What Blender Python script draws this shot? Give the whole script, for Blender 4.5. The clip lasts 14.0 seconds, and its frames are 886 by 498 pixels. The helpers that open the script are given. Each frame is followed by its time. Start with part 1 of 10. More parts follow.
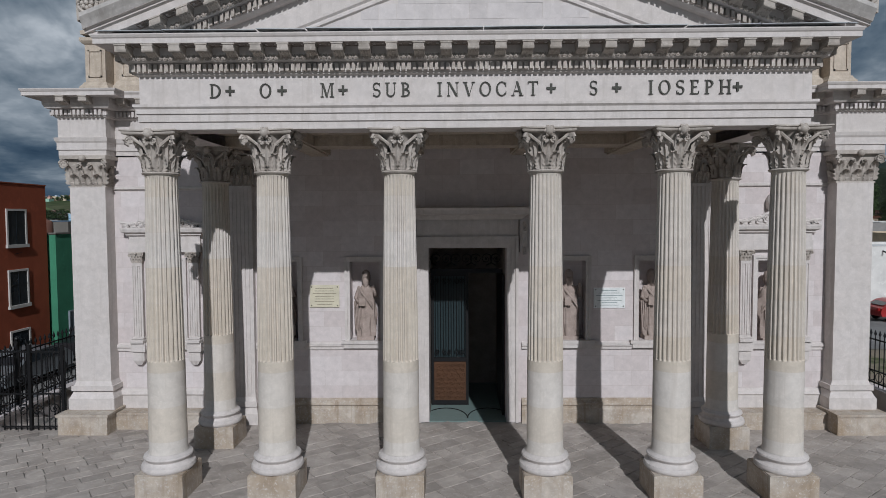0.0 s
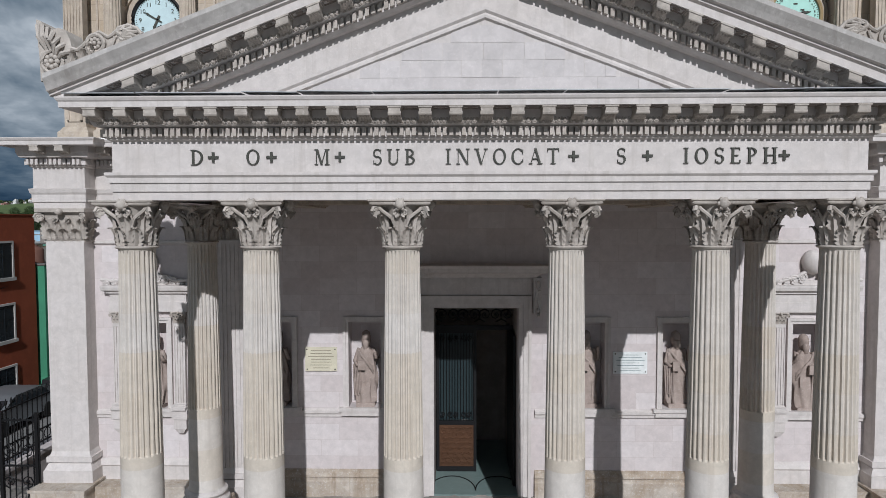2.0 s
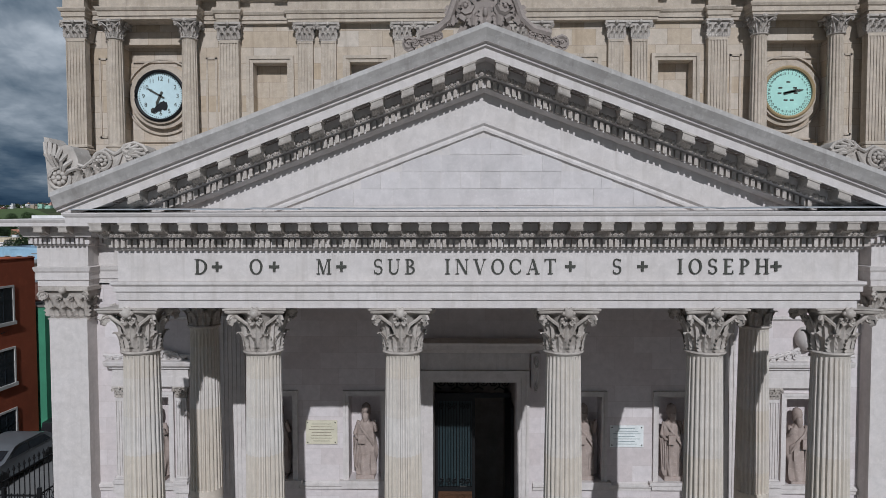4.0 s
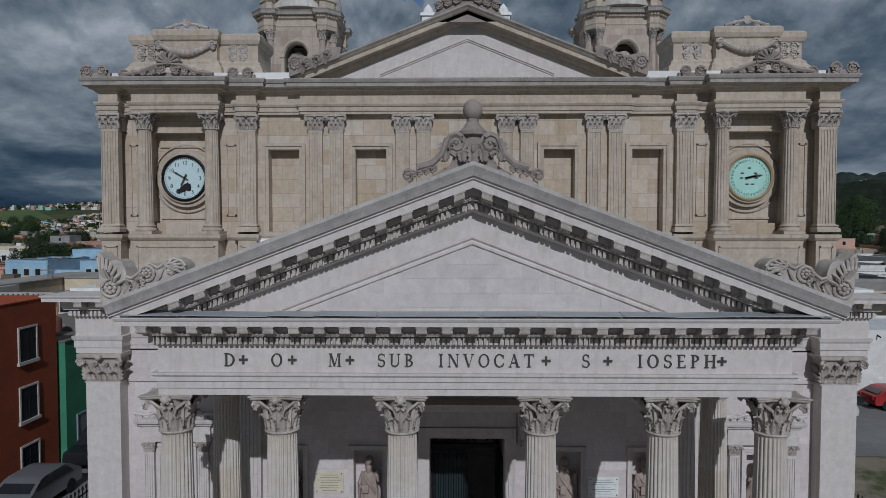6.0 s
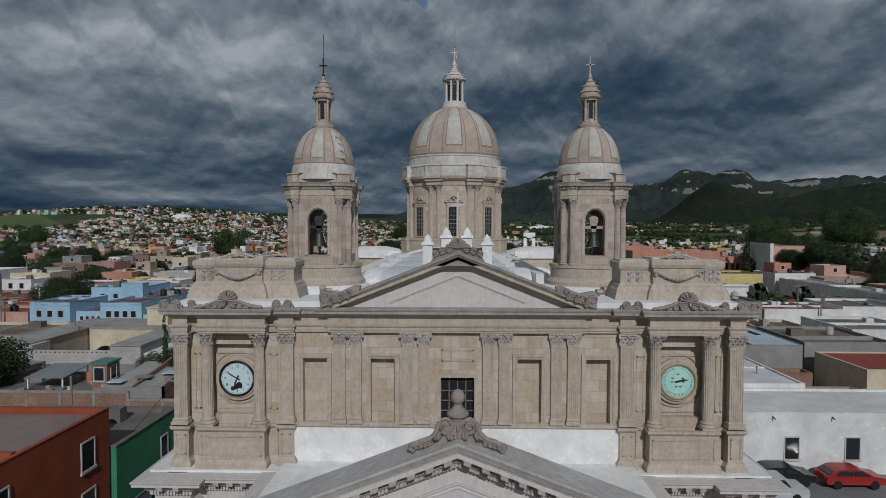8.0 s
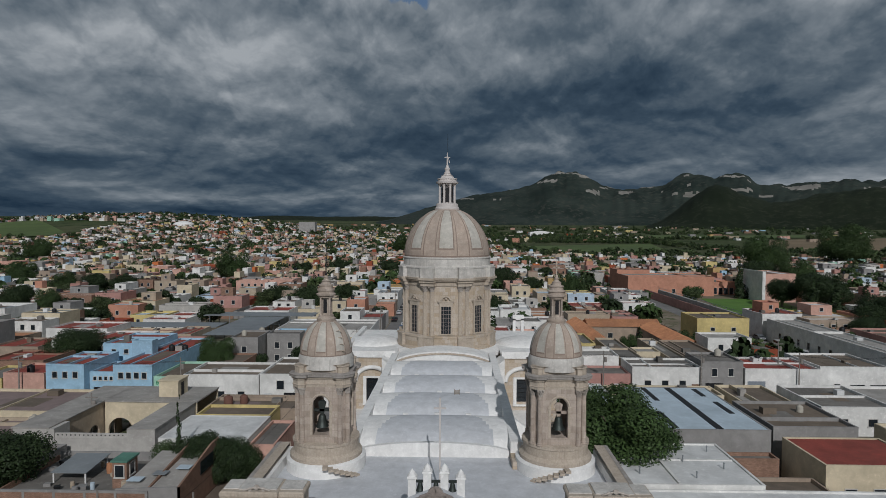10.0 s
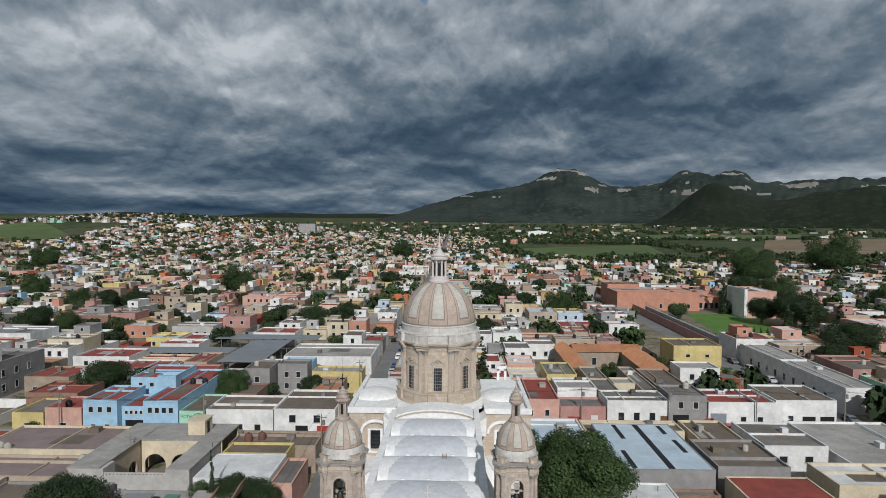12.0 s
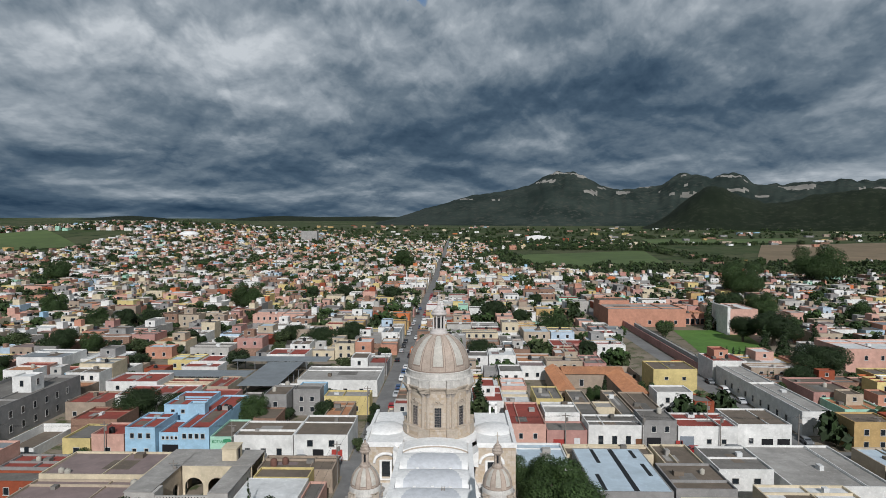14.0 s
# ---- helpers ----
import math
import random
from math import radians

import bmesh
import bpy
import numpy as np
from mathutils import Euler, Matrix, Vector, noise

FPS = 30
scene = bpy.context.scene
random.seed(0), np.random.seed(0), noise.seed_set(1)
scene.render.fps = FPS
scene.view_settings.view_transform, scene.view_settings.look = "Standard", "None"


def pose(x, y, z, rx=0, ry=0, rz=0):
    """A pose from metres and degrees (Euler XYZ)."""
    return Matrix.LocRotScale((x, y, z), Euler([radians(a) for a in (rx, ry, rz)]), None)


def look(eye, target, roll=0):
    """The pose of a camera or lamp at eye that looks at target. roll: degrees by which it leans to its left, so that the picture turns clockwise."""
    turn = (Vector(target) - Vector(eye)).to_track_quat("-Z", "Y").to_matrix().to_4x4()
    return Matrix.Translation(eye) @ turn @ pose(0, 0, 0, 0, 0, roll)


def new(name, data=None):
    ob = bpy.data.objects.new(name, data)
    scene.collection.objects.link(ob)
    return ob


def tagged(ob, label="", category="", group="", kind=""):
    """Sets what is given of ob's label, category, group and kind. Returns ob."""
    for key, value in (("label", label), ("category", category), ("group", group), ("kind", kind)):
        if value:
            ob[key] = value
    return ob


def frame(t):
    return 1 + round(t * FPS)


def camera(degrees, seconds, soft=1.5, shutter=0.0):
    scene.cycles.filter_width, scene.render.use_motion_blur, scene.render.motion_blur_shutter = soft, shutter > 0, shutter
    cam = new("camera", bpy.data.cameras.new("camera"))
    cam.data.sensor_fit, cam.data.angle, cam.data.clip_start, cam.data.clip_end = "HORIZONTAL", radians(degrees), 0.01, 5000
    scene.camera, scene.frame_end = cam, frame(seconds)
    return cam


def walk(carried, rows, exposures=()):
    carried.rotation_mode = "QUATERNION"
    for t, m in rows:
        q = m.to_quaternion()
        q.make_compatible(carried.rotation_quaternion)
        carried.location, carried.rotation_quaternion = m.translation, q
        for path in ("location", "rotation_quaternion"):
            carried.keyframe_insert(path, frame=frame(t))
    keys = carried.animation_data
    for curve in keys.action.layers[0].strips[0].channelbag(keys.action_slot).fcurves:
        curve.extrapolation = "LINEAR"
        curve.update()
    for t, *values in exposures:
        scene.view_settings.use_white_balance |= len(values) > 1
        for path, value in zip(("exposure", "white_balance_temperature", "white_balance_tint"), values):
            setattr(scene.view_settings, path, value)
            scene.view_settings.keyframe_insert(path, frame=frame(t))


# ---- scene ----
cam = camera(71.2, 14.0, soft=0.7)
PATH = [
    (0, (-0.4, -12.169, 5.922), (-0.432, -10.171, 5.825), -0.3),
    (0.5, (-0.418, -11.961, 6.256), (-0.449, -9.963, 6.165), -0.2),
    (1, (-0.477, -11.623, 6.62), (-0.508, -9.626, 6.525), -0.2),
    (1.5, (-0.61, -11.146, 6.937), (-0.632, -9.148, 6.848), -0.1),
    (2, (-0.51, -10.775, 7.315), (-0.552, -8.778, 7.227), -0.1),
    (2.5, (-0.589, -10.685, 7.701), (-0.62, -8.686, 7.624), -0.2),
    (3, (-0.517, -10.639, 8.173), (-0.551, -8.641, 8.096), -0.2),
    (5.3, (-0.559, -11.878, 10.447), (-0.594, -9.879, 10.37), -0.0),
    (5.5, (-0.5, -12.065, 10.64), (-0.536, -10.066, 10.566), -0.0),
    (6, (-0.38, -12.665, 11.2), (-0.415, -10.666, 11.127), 0.0),
    (6.5, (-0.203, -13.645, 12.099), (-0.241, -11.647, 12.028), 0.0),
    (7, (-0.007, -15.65, 13.631), (-0.048, -13.652, 13.56), -0.0),
    (7.5, (0.16, -16.998, 15.627), (0.117, -14.999, 15.555), -0.0),
    (8, (-0.045, -17.514, 18.366), (-0.089, -15.516, 18.296), 0.1),
    (8.5, (0.037, -18.293, 21.722), (-0.009, -16.295, 21.648), 0.2),
    (9, (0.215, -19.194, 24.768), (0.171, -17.196, 24.692), 0.2),
    (9.2, (0.328, -19.637, 25.635), (0.282, -17.639, 25.574), 0.2),
    (11.5, (2.024, -31.023, 37.809), (1.977, -29.025, 37.727), 0.2),
    (12, (2.176, -34.706, 40.174), (2.131, -32.708, 40.093), 0.2),
    (12.5, (2.343, -38.802, 42.828), (2.298, -36.804, 42.747), 0.2),
    (13, (2.517, -42.945, 45.442), (2.471, -40.947, 45.36), 0.1),
    (13.5, (2.598, -46.839, 48.025), (2.553, -44.841, 47.944), 0.1),
    (14, (2.705, -50.36, 50.178), (2.66, -48.362, 50.101), -0.0),
]
EXPOSURES = [(t, stops, kelvin, 10) for t, stops, kelvin in ((0.0, -0.76, 5900), (1.5, -0.55, 5900), (3.0, -0.48, 5850), (5.5, -1.22, 5700), (6.5, -1.2, 5750), (7.5, -1.15, 5900), (9.0, -1.3, 6050), (11.5, -0.6, 6150), (14.0, -0.42, 6150))]
walk(cam, [(t, look(eye, target, roll)) for t, eye, target, roll in PATH], EXPOSURES)

# ---- world and sun ----
SUN_ELEV, SUN_AZ = radians(33.0), radians(171.3)
world = bpy.data.worlds.new("sky")
scene.world = world
world.use_nodes = True
wn, wl = world.node_tree.nodes, world.node_tree.links
wn.clear()


def wnode(kind, **inputs):
    n = wn.new(kind)
    for k, v in inputs.items():
        n.inputs[k].default_value = v
    return n


def wmath(op, a, b=None, clamp=False):
    n = wn.new("ShaderNodeMath")
    n.operation, n.use_clamp = op, clamp
    for i, v in enumerate((a, b)):
        if v is None:
            continue
        if isinstance(v, (int, float)):
            n.inputs[i].default_value = v
        else:
            wl.new(v, n.inputs[i])
    return n.outputs[0]


def wramp(value, stops, interp="EASE"):
    n = wn.new("ShaderNodeValToRGB")
    n.color_ramp.interpolation = interp
    e = n.color_ramp.elements
    while len(e) < len(stops):
        e.new(0.5)
    for el, (p, c) in zip(e, stops):
        el.position, el.color = p, (*c, 1)
    wl.new(value, n.inputs[0])
    return n.outputs[0]


def wmix(f, a, b, mode="MIX"):
    n = wn.new("ShaderNodeMix")
    n.data_type, n.blend_type, n.clamp_factor = "RGBA", mode, True
    for i, v in ((0, f), (6, a), (7, b)):
        if isinstance(v, (int, float)):
            n.inputs[i].default_value = v
        elif isinstance(v, tuple):
            n.inputs[i].default_value = (*v, 1)
        else:
            wl.new(v, n.inputs[i])
    return n.outputs[2]


# Broken storm clouds: a layer of cloud seen in perspective under the sky texture.
sky = wn.new("ShaderNodeTexSky")
sky.sky_type, sky.sun_disc = "NISHITA", False
sky.sun_elevation, sky.sun_rotation = SUN_ELEV, SUN_AZ
tc = wn.new("ShaderNodeTexCoord")
sep = wn.new("ShaderNodeSeparateXYZ")
wl.new(tc.outputs["Generated"], sep.inputs[0])
dx, dy, dz = sep.outputs
up = wmath("MAXIMUM", dz, 0.0)
# Heaps flatten towards the horizon.
across = wmath("MULTIPLY", dx, 2.3)
rise_ = wmath("MULTIPLY", wmath("LOGARITHM", wmath("ADD", up, 0.09), math.e), 1.0)


def sky_point(lift, slide, seed):
    c = wn.new("ShaderNodeCombineXYZ")
    wl.new(wmath("ADD", across, seed + slide), c.inputs[0])
    wl.new(dy, c.inputs[1])
    wl.new(wmath("ADD", rise_, lift), c.inputs[2])
    return c.outputs[0]


def layer(lift, slide, scale, detail, rough, distort, seed):
    """Cloud density in the direction of view, lifted or slid a little for the relief."""
    n = wnode("ShaderNodeTexNoise", Scale=scale, Detail=detail, Roughness=rough, Distortion=distort)
    wl.new(sky_point(lift, slide, seed), n.inputs["Vector"])
    return n.outputs[0]


def centred(v, k):
    return wmath("MULTIPLY", wmath("SUBTRACT", v, 0.5), k)


def heap(lift, slide, scale, detail, seed):
    """Rounded cloud heads: cells with smaller cells on them, warped a little."""
    c = sky_point(lift, slide, seed)
    w = wnode("ShaderNodeTexNoise", Scale=scale * 1.1, Detail=5.0, Roughness=0.55)
    wl.new(c, w.inputs["Vector"])
    k = wn.new("ShaderNodeVectorMath")
    k.operation = "MULTIPLY_ADD"
    wl.new(w.outputs["Color"], k.inputs[0])
    k.inputs[1].default_value = (0.95 / scale,) * 3
    wl.new(c, k.inputs[2])
    v = wn.new("ShaderNodeTexVoronoi")
    v.feature, v.normalize = "SMOOTH_F1", True
    v.inputs["Scale"].default_value, v.inputs["Detail"].default_value, v.inputs["Roughness"].default_value, v.inputs["Lacunarity"].default_value, v.inputs["Smoothness"].default_value = scale, detail, 0.5, 2.2, 0.4
    wl.new(k.outputs[0], v.inputs["Vector"])
    return wmath("SUBTRACT", 1.0, v.outputs["Distance"])


big = layer(0.0, 0.0, 1.6, 3.0, 0.5, 0.2, 2.6)
mid = layer(0.0, 0.0, 3.4, 7.0, 0.5, 0.1, 0.4)
mid_up = layer(0.06, 0.0, 3.4, 7.0, 0.5, 0.1, 0.4)
heads = heap(0.0, 0.0, 2.7, 4.0, 0.4)
heads_up = heap(0.05, 0.0, 2.7, 4.0, 0.4)
fine = layer(0.0, 0.0, 17.0, 5.0, 0.58, 0.2, 5.1)
# Broad banks of the cloud deck: lit tops, thick dark bases, the paler strip over the range.
ahead = wmath("MAXIMUM", wmath("ABSOLUTE", dy), 0.15)
bank_u = wmath("ADD", wmath("DIVIDE", dx, ahead), centred(mid, 0.22))
bank_v = wmath("ADD", wmath("DIVIDE", dz, ahead), centred(wmath("ADD", wmath("MULTIPLY", fine, 0.4), wmath("MULTIPLY", mid_up, 0.6)), 0.09))
BANKS = [(-0.46, 0.31, 0.17, 0.08, 0.17), (-0.32, 0.27, 0.07, 0.08, 0.14), (-0.68, 0.24, 0.13, 0.07, 0.07), (0.0, 0.29, 0.22, 0.07, 0.09), (0.42, 0.34, 0.25, 0.05, 0.03), (0.61, 0.19, 0.11, 0.045, 0.12), (0.57, 0.085, 0.22, 0.013, 0.10), (-0.17, 0.10, 0.06, 0.011, 0.20), (-0.42, 0.052, 0.09, 0.011, 0.12), (-0.15, 0.052, 0.07, 0.009, 0.15),
         (0.33, 0.205, 0.34, 0.055, -0.26), (-0.04, 0.15, 0.14, 0.028, -0.17), (-0.55, 0.115, 0.22, 0.022, -0.16), (-0.66, 0.02, 0.42, 0.022, -0.13), (-0.23, 0.345, 0.08, 0.024, -0.16), (0.1, 0.10, 0.3, 0.03, -0.08)]
tone = wmath("ADD", wmath("MULTIPLY", wmath("SUBTRACT", heads, heads_up), 1.0), wmath("MULTIPLY", wmath("SUBTRACT", heads, 0.6), 0.75))
tone = wmath("ADD", tone, wmath("MULTIPLY", wmath("SUBTRACT", mid, mid_up), 0.35))
tone = wmath("ADD", tone, wmath("ADD", centred(big, 0.35), wmath("ADD", centred(mid, 0.5), centred(fine, 0.06))))
for bu, bv, ru, rv, amount in BANKS:
    e_u = wmath("POWER", wmath("ABSOLUTE", wmath("DIVIDE", wmath("SUBTRACT", bank_u, bu), ru)), 2.0)
    e_v = wmath("POWER", wmath("ABSOLUTE", wmath("DIVIDE", wmath("SUBTRACT", bank_v, bv), rv)), 2.0)
    tone = wmath("ADD", tone, wmath("MULTIPLY", wmath("EXPONENT", wmath("MULTIPLY", wmath("ADD", e_u, e_v), -1.0)), amount))
low = wmath("MINIMUM", wmath("MULTIPLY", up, 4.0), 1.0)
tone = wmath("ADD", tone, wmath("ADD", 0.365, wmath("MULTIPLY", low, 0.195)))
cloud = wramp(tone, [(0.12, (0.022, 0.048, 0.084)), (0.36, (0.074, 0.115, 0.160)), (0.54, (0.165, 0.210, 0.250)), (0.74, (0.35, 0.39, 0.42)), (0.95, (0.63, 0.655, 0.665))], "LINEAR")
CLOUD_GAIN, SKY_GAIN = 1.2, 0.10
gap_u = wmath("POWER", wmath("ABSOLUTE", wmath("DIVIDE", wmath("ADD", bank_u, 0.052), 0.045)), 2.0)
gap_v = wmath("POWER", wmath("ABSOLUTE", wmath("DIVIDE", wmath("SUBTRACT", bank_v, 0.372), 0.018)), 2.0)
gap = wramp(wmath("EXPONENT", wmath("MULTIPLY", wmath("ADD", gap_u, gap_v), -1.0)), [(0.45, (0, 0, 0)), (0.75, (1, 1, 1))])
blue = wmix(1.0, sky.outputs[0], (SKY_GAIN, SKY_GAIN, SKY_GAIN), "MULTIPLY")
lit = wmix(1.0, cloud, (CLOUD_GAIN, CLOUD_GAIN, CLOUD_GAIN), "MULTIPLY")
bg = wn.new("ShaderNodeBackground")
wl.new(wmix(gap, lit, blue), bg.inputs[0])
bg.inputs[1].default_value = 1.0
out = wn.new("ShaderNodeOutputWorld")
wl.new(bg.outputs[0], out.inputs[0])

sun_data = bpy.data.lights.new("sun", "SUN")
sun_data.energy, sun_data.angle, sun_data.color = 5.0, radians(0.6), (1.0, 0.965, 0.92)
sun = new("sun", sun_data)
sun_way = Vector((math.sin(SUN_AZ) * math.cos(SUN_ELEV), math.cos(SUN_AZ) * math.cos(SUN_ELEV), math.sin(SUN_ELEV)))
sun.matrix_world = look(sun_way * 200, (0, 0, 0))

# ---- materials ----
def material(name, base, second=None, rough=0.85, metal=0.0, grain=18.0, stain=0.5, bump=0.15, joints=None, third=None, vary=0.0, stretch=None, spec=0.3, streak=0.0, tint=(0.74, 0.72, 0.69), groove=(0.62, 0.6, 0.58)):
    """A surface with fine grain, broad stains, wear and, where joints are given (width, height, mortar), coursed blocks."""
    m = bpy.data.materials.new(name)
    m.use_nodes = True
    nt = m.node_tree
    b = nt.nodes["Principled BSDF"]
    b.inputs["Roughness"].default_value, b.inputs["Metallic"].default_value = rough, metal
    b.inputs["Specular IOR Level"].default_value = spec
    second = second or tuple(c * 0.72 for c in base)
    third = third or tuple(c * 1.12 for c in base)

    def node(kind, **ins):
        n = nt.nodes.new(kind)
        for k, v in ins.items():
            n.inputs[k].default_value = v
        return n

    def mix(f, a, c, mode="MIX"):
        n = nt.nodes.new("ShaderNodeMix")
        n.data_type, n.blend_type = "RGBA", mode
        for i, v in ((0, f), (6, a), (7, c)):
            if isinstance(v, (int, float)):
                n.inputs[i].default_value = v
            elif isinstance(v, tuple):
                n.inputs[i].default_value = (*v, 1)
            else:
                nt.links.new(v, n.inputs[i])
        return n.outputs[2]

    def ramp(v, lo, hi):
        n = nt.nodes.new("ShaderNodeMapRange")
        n.inputs[1].default_value, n.inputs[2].default_value = lo, hi
        nt.links.new(v, n.inputs[0])
        return n.outputs[0]

    tc = nt.nodes.new("ShaderNodeNewGeometry")
    pos = geo_pos = tc.outputs["Position"]
    if stretch:
        mp = nt.nodes.new("ShaderNodeVectorMath")
        mp.operation = "MULTIPLY"
        mp.inputs[1].default_value = stretch
        nt.links.new(pos, mp.inputs[0])
        pos = mp.outputs[0]
    g = node("ShaderNodeTexNoise", Scale=grain, Detail=5.0, Roughness=0.6)
    s = node("ShaderNodeTexNoise", Scale=grain * 0.055, Detail=6.0, Roughness=0.62, Distortion=0.3)
    for n in (g, s):
        nt.links.new(pos, n.inputs["Vector"])
    col = mix(ramp(s.outputs[0], 0.5 - 0.22, 0.5 + 0.22), second, base)
    col = mix(stain, base, col)
    col = mix(ramp(g.outputs[0], 0.55, 0.8), col, third)
    md = node("ShaderNodeTexNoise", Scale=grain * 0.24, Detail=5.0, Roughness=0.65, Distortion=0.4)
    nt.links.new(pos, md.inputs["Vector"])
    mott = nt.nodes.new("ShaderNodeMapRange")
    mott.inputs[1].default_value, mott.inputs[2].default_value, mott.inputs[3].default_value, mott.inputs[4].default_value = 0.3, 0.7, 1 - 0.22 * stain, 1 + 0.14 * stain
    nt.links.new(md.outputs[0], mott.inputs[0])
    sc_ = nt.nodes.new("ShaderNodeVectorMath")
    sc_.operation = "SCALE"
    nt.links.new(col, sc_.inputs[0])
    nt.links.new(mott.outputs[0], sc_.inputs["Scale"])
    col = sc_.outputs[0]
    if streak:
        fl = nt.nodes.new("ShaderNodeVectorMath")
        fl.operation = "MULTIPLY"
        fl.inputs[1].default_value = (6.5, 6.5, 0.4)
        nt.links.new(geo_pos, fl.inputs[0])
        sn = node("ShaderNodeTexNoise", Scale=1.0, Detail=6.0, Roughness=0.6)
        nt.links.new(fl.outputs[0], sn.inputs["Vector"])
        col = mix(ramp(sn.outputs[0], 0.54, 0.82), col, tuple(c * streak for c in second))
    height = g.outputs[0]
    if joints:
        w, h, mortar = joints
        br = node("ShaderNodeTexBrick", Scale=1.0)
        br.inputs["Color1"].default_value = (1, 1, 1, 1)
        br.inputs["Color2"].default_value = (*tint, 1)
        br.inputs["Mortar"].default_value = (*groove, 1)
        br.inputs["Mortar Size"].default_value = mortar
        br.inputs["Mortar Smooth"].default_value = 0.3
        br.inputs["Brick Width"].default_value, br.inputs["Row Height"].default_value = w, h
        sp = nt.nodes.new("ShaderNodeSeparateXYZ")
        nt.links.new(tc.outputs["Position"], sp.inputs[0])
        ad = nt.nodes.new("ShaderNodeMath")
        ad.operation = "ADD"
        nt.links.new(sp.outputs[0], ad.inputs[0])
        nt.links.new(sp.outputs[1], ad.inputs[1])
        cb = nt.nodes.new("ShaderNodeCombineXYZ")
        nt.links.new(ad.outputs[0], cb.inputs[0])
        nt.links.new(sp.outputs[2], cb.inputs[1])
        nt.links.new(cb.outputs[0], br.inputs["Vector"])
        col = mix(1.0, col, br.outputs["Color"], "MULTIPLY")
    if vary:
        oi = nt.nodes.new("ShaderNodeObjectInfo")
        gm = nt.nodes.new("ShaderNodeMath")
        gm.operation = "ADD"
        nt.links.new(oi.outputs["Random"], gm.inputs[0])
        nt.links.new(tc.outputs["Random Per Island"], gm.inputs[1])
        fr = nt.nodes.new("ShaderNodeMath")
        fr.operation = "FRACT"
        nt.links.new(gm.outputs[0], fr.inputs[0])
        hs = nt.nodes.new("ShaderNodeMapRange")
        hs.inputs[3].default_value, hs.inputs[4].default_value = 1 - vary, 1 + vary
        nt.links.new(fr.outputs[0], hs.inputs[0])
        vm = nt.nodes.new("ShaderNodeVectorMath")
        vm.operation = "SCALE"
        nt.links.new(col, vm.inputs[0])
        nt.links.new(hs.outputs[0], vm.inputs["Scale"])
        col = vm.outputs[0]
    nt.links.new(col, b.inputs["Base Color"])
    if bump:
        bm_ = node("ShaderNodeBump", Strength=bump, Distance=0.02)
        nt.links.new(height, bm_.inputs["Height"])
        nt.links.new(bm_.outputs[0], b.inputs["Normal"])
    return m


STONE = material("pale pink limestone", (0.565, 0.525, 0.505), (0.49, 0.445, 0.41), third=(0.60, 0.565, 0.545), grain=22, stain=0.55, streak=0.85)
STONE_WALL = material("pale limestone wall", (0.61, 0.565, 0.56), (0.56, 0.505, 0.49), third=(0.64, 0.60, 0.60), grain=22, stain=0.5, joints=(0.95, 0.42, 0.006), tint=(0.88, 0.85, 0.84), groove=(0.84, 0.81, 0.79))
STONE_COLUMN = material("grey limestone drum", (0.57, 0.535, 0.50), (0.50, 0.455, 0.41), third=(0.61, 0.58, 0.55), grain=22, stain=0.5, streak=0.9, joints=(60.0, 0.71, 0.004), tint=(0.94, 0.89, 0.80), groove=(0.93, 0.91, 0.89))
STONE_FOOT = material("stained limestone foot", (0.50, 0.455, 0.405), (0.28, 0.205, 0.13), third=(0.58, 0.55, 0.525), grain=20, stain=0.85, streak=0.8)
STONE_UP = material("buff weathered stone", (0.49, 0.42, 0.345), (0.36, 0.30, 0.235), third=(0.54, 0.485, 0.43), grain=26, stain=0.8, streak=0.8)
STONE_UPW = material("buff weathered ashlar", (0.535, 0.47, 0.40), (0.44, 0.375, 0.31), third=(0.58, 0.53, 0.48), grain=26, stain=0.6, streak=0.85, joints=(0.62, 0.42, 0.008), tint=(0.84, 0.765, 0.65), groove=(0.66, 0.62, 0.57))
STONE_COPING = material("weathered limestone coping", (0.50, 0.475, 0.455), (0.33, 0.305, 0.28), third=(0.56, 0.535, 0.515), grain=14, stain=0.8, streak=0.8)
FLASHING = material("dull grey sheet metal", (0.42, 0.44, 0.46), (0.25, 0.26, 0.27), grain=12, rough=0.55, metal=0.2)
GRIME = material("grime darkened moulding", (0.38, 0.35, 0.325), (0.24, 0.215, 0.19), third=(0.43, 0.41, 0.385), grain=20, stain=0.9, streak=0.8)
CARVED = material("grey brown carved stone", (0.50, 0.455, 0.41), (0.31, 0.27, 0.235), third=(0.56, 0.52, 0.48), grain=18, stain=1.0)
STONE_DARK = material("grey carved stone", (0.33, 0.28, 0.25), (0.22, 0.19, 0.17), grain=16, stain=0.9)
STATUE = material("rose carved stone", (0.40, 0.33, 0.295), (0.27, 0.215, 0.185), grain=16, stain=0.9)
BLOCK = material("tympanum block", (0.54, 0.505, 0.495), (0.49, 0.45, 0.435), grain=22, vary=0.06)
DOME_TAN = material("terracotta dome tile", (0.46, 0.365, 0.30), (0.32, 0.27, 0.225), third=(0.52, 0.45, 0.395), grain=7, stain=0.9)
# Shade and dirt of the panel frame grooves, painted as one dark colour.
DOME_GROOVE_SHADE = material("dome groove shade and dirt", (0.27, 0.205, 0.165), (0.19, 0.15, 0.125), grain=9)
DOME_PALE = material("pale dome panel", (0.53, 0.50, 0.45), (0.36, 0.335, 0.29), grain=7, stain=0.9)
WHITE = material("white roof paint", (0.78, 0.77, 0.75), (0.64, 0.63, 0.61), grain=6, stain=0.7)
WHITE_OLD = material("streaked white lime", (0.62, 0.595, 0.555), (0.40, 0.375, 0.345), grain=8, stain=1.0, streak=0.75)
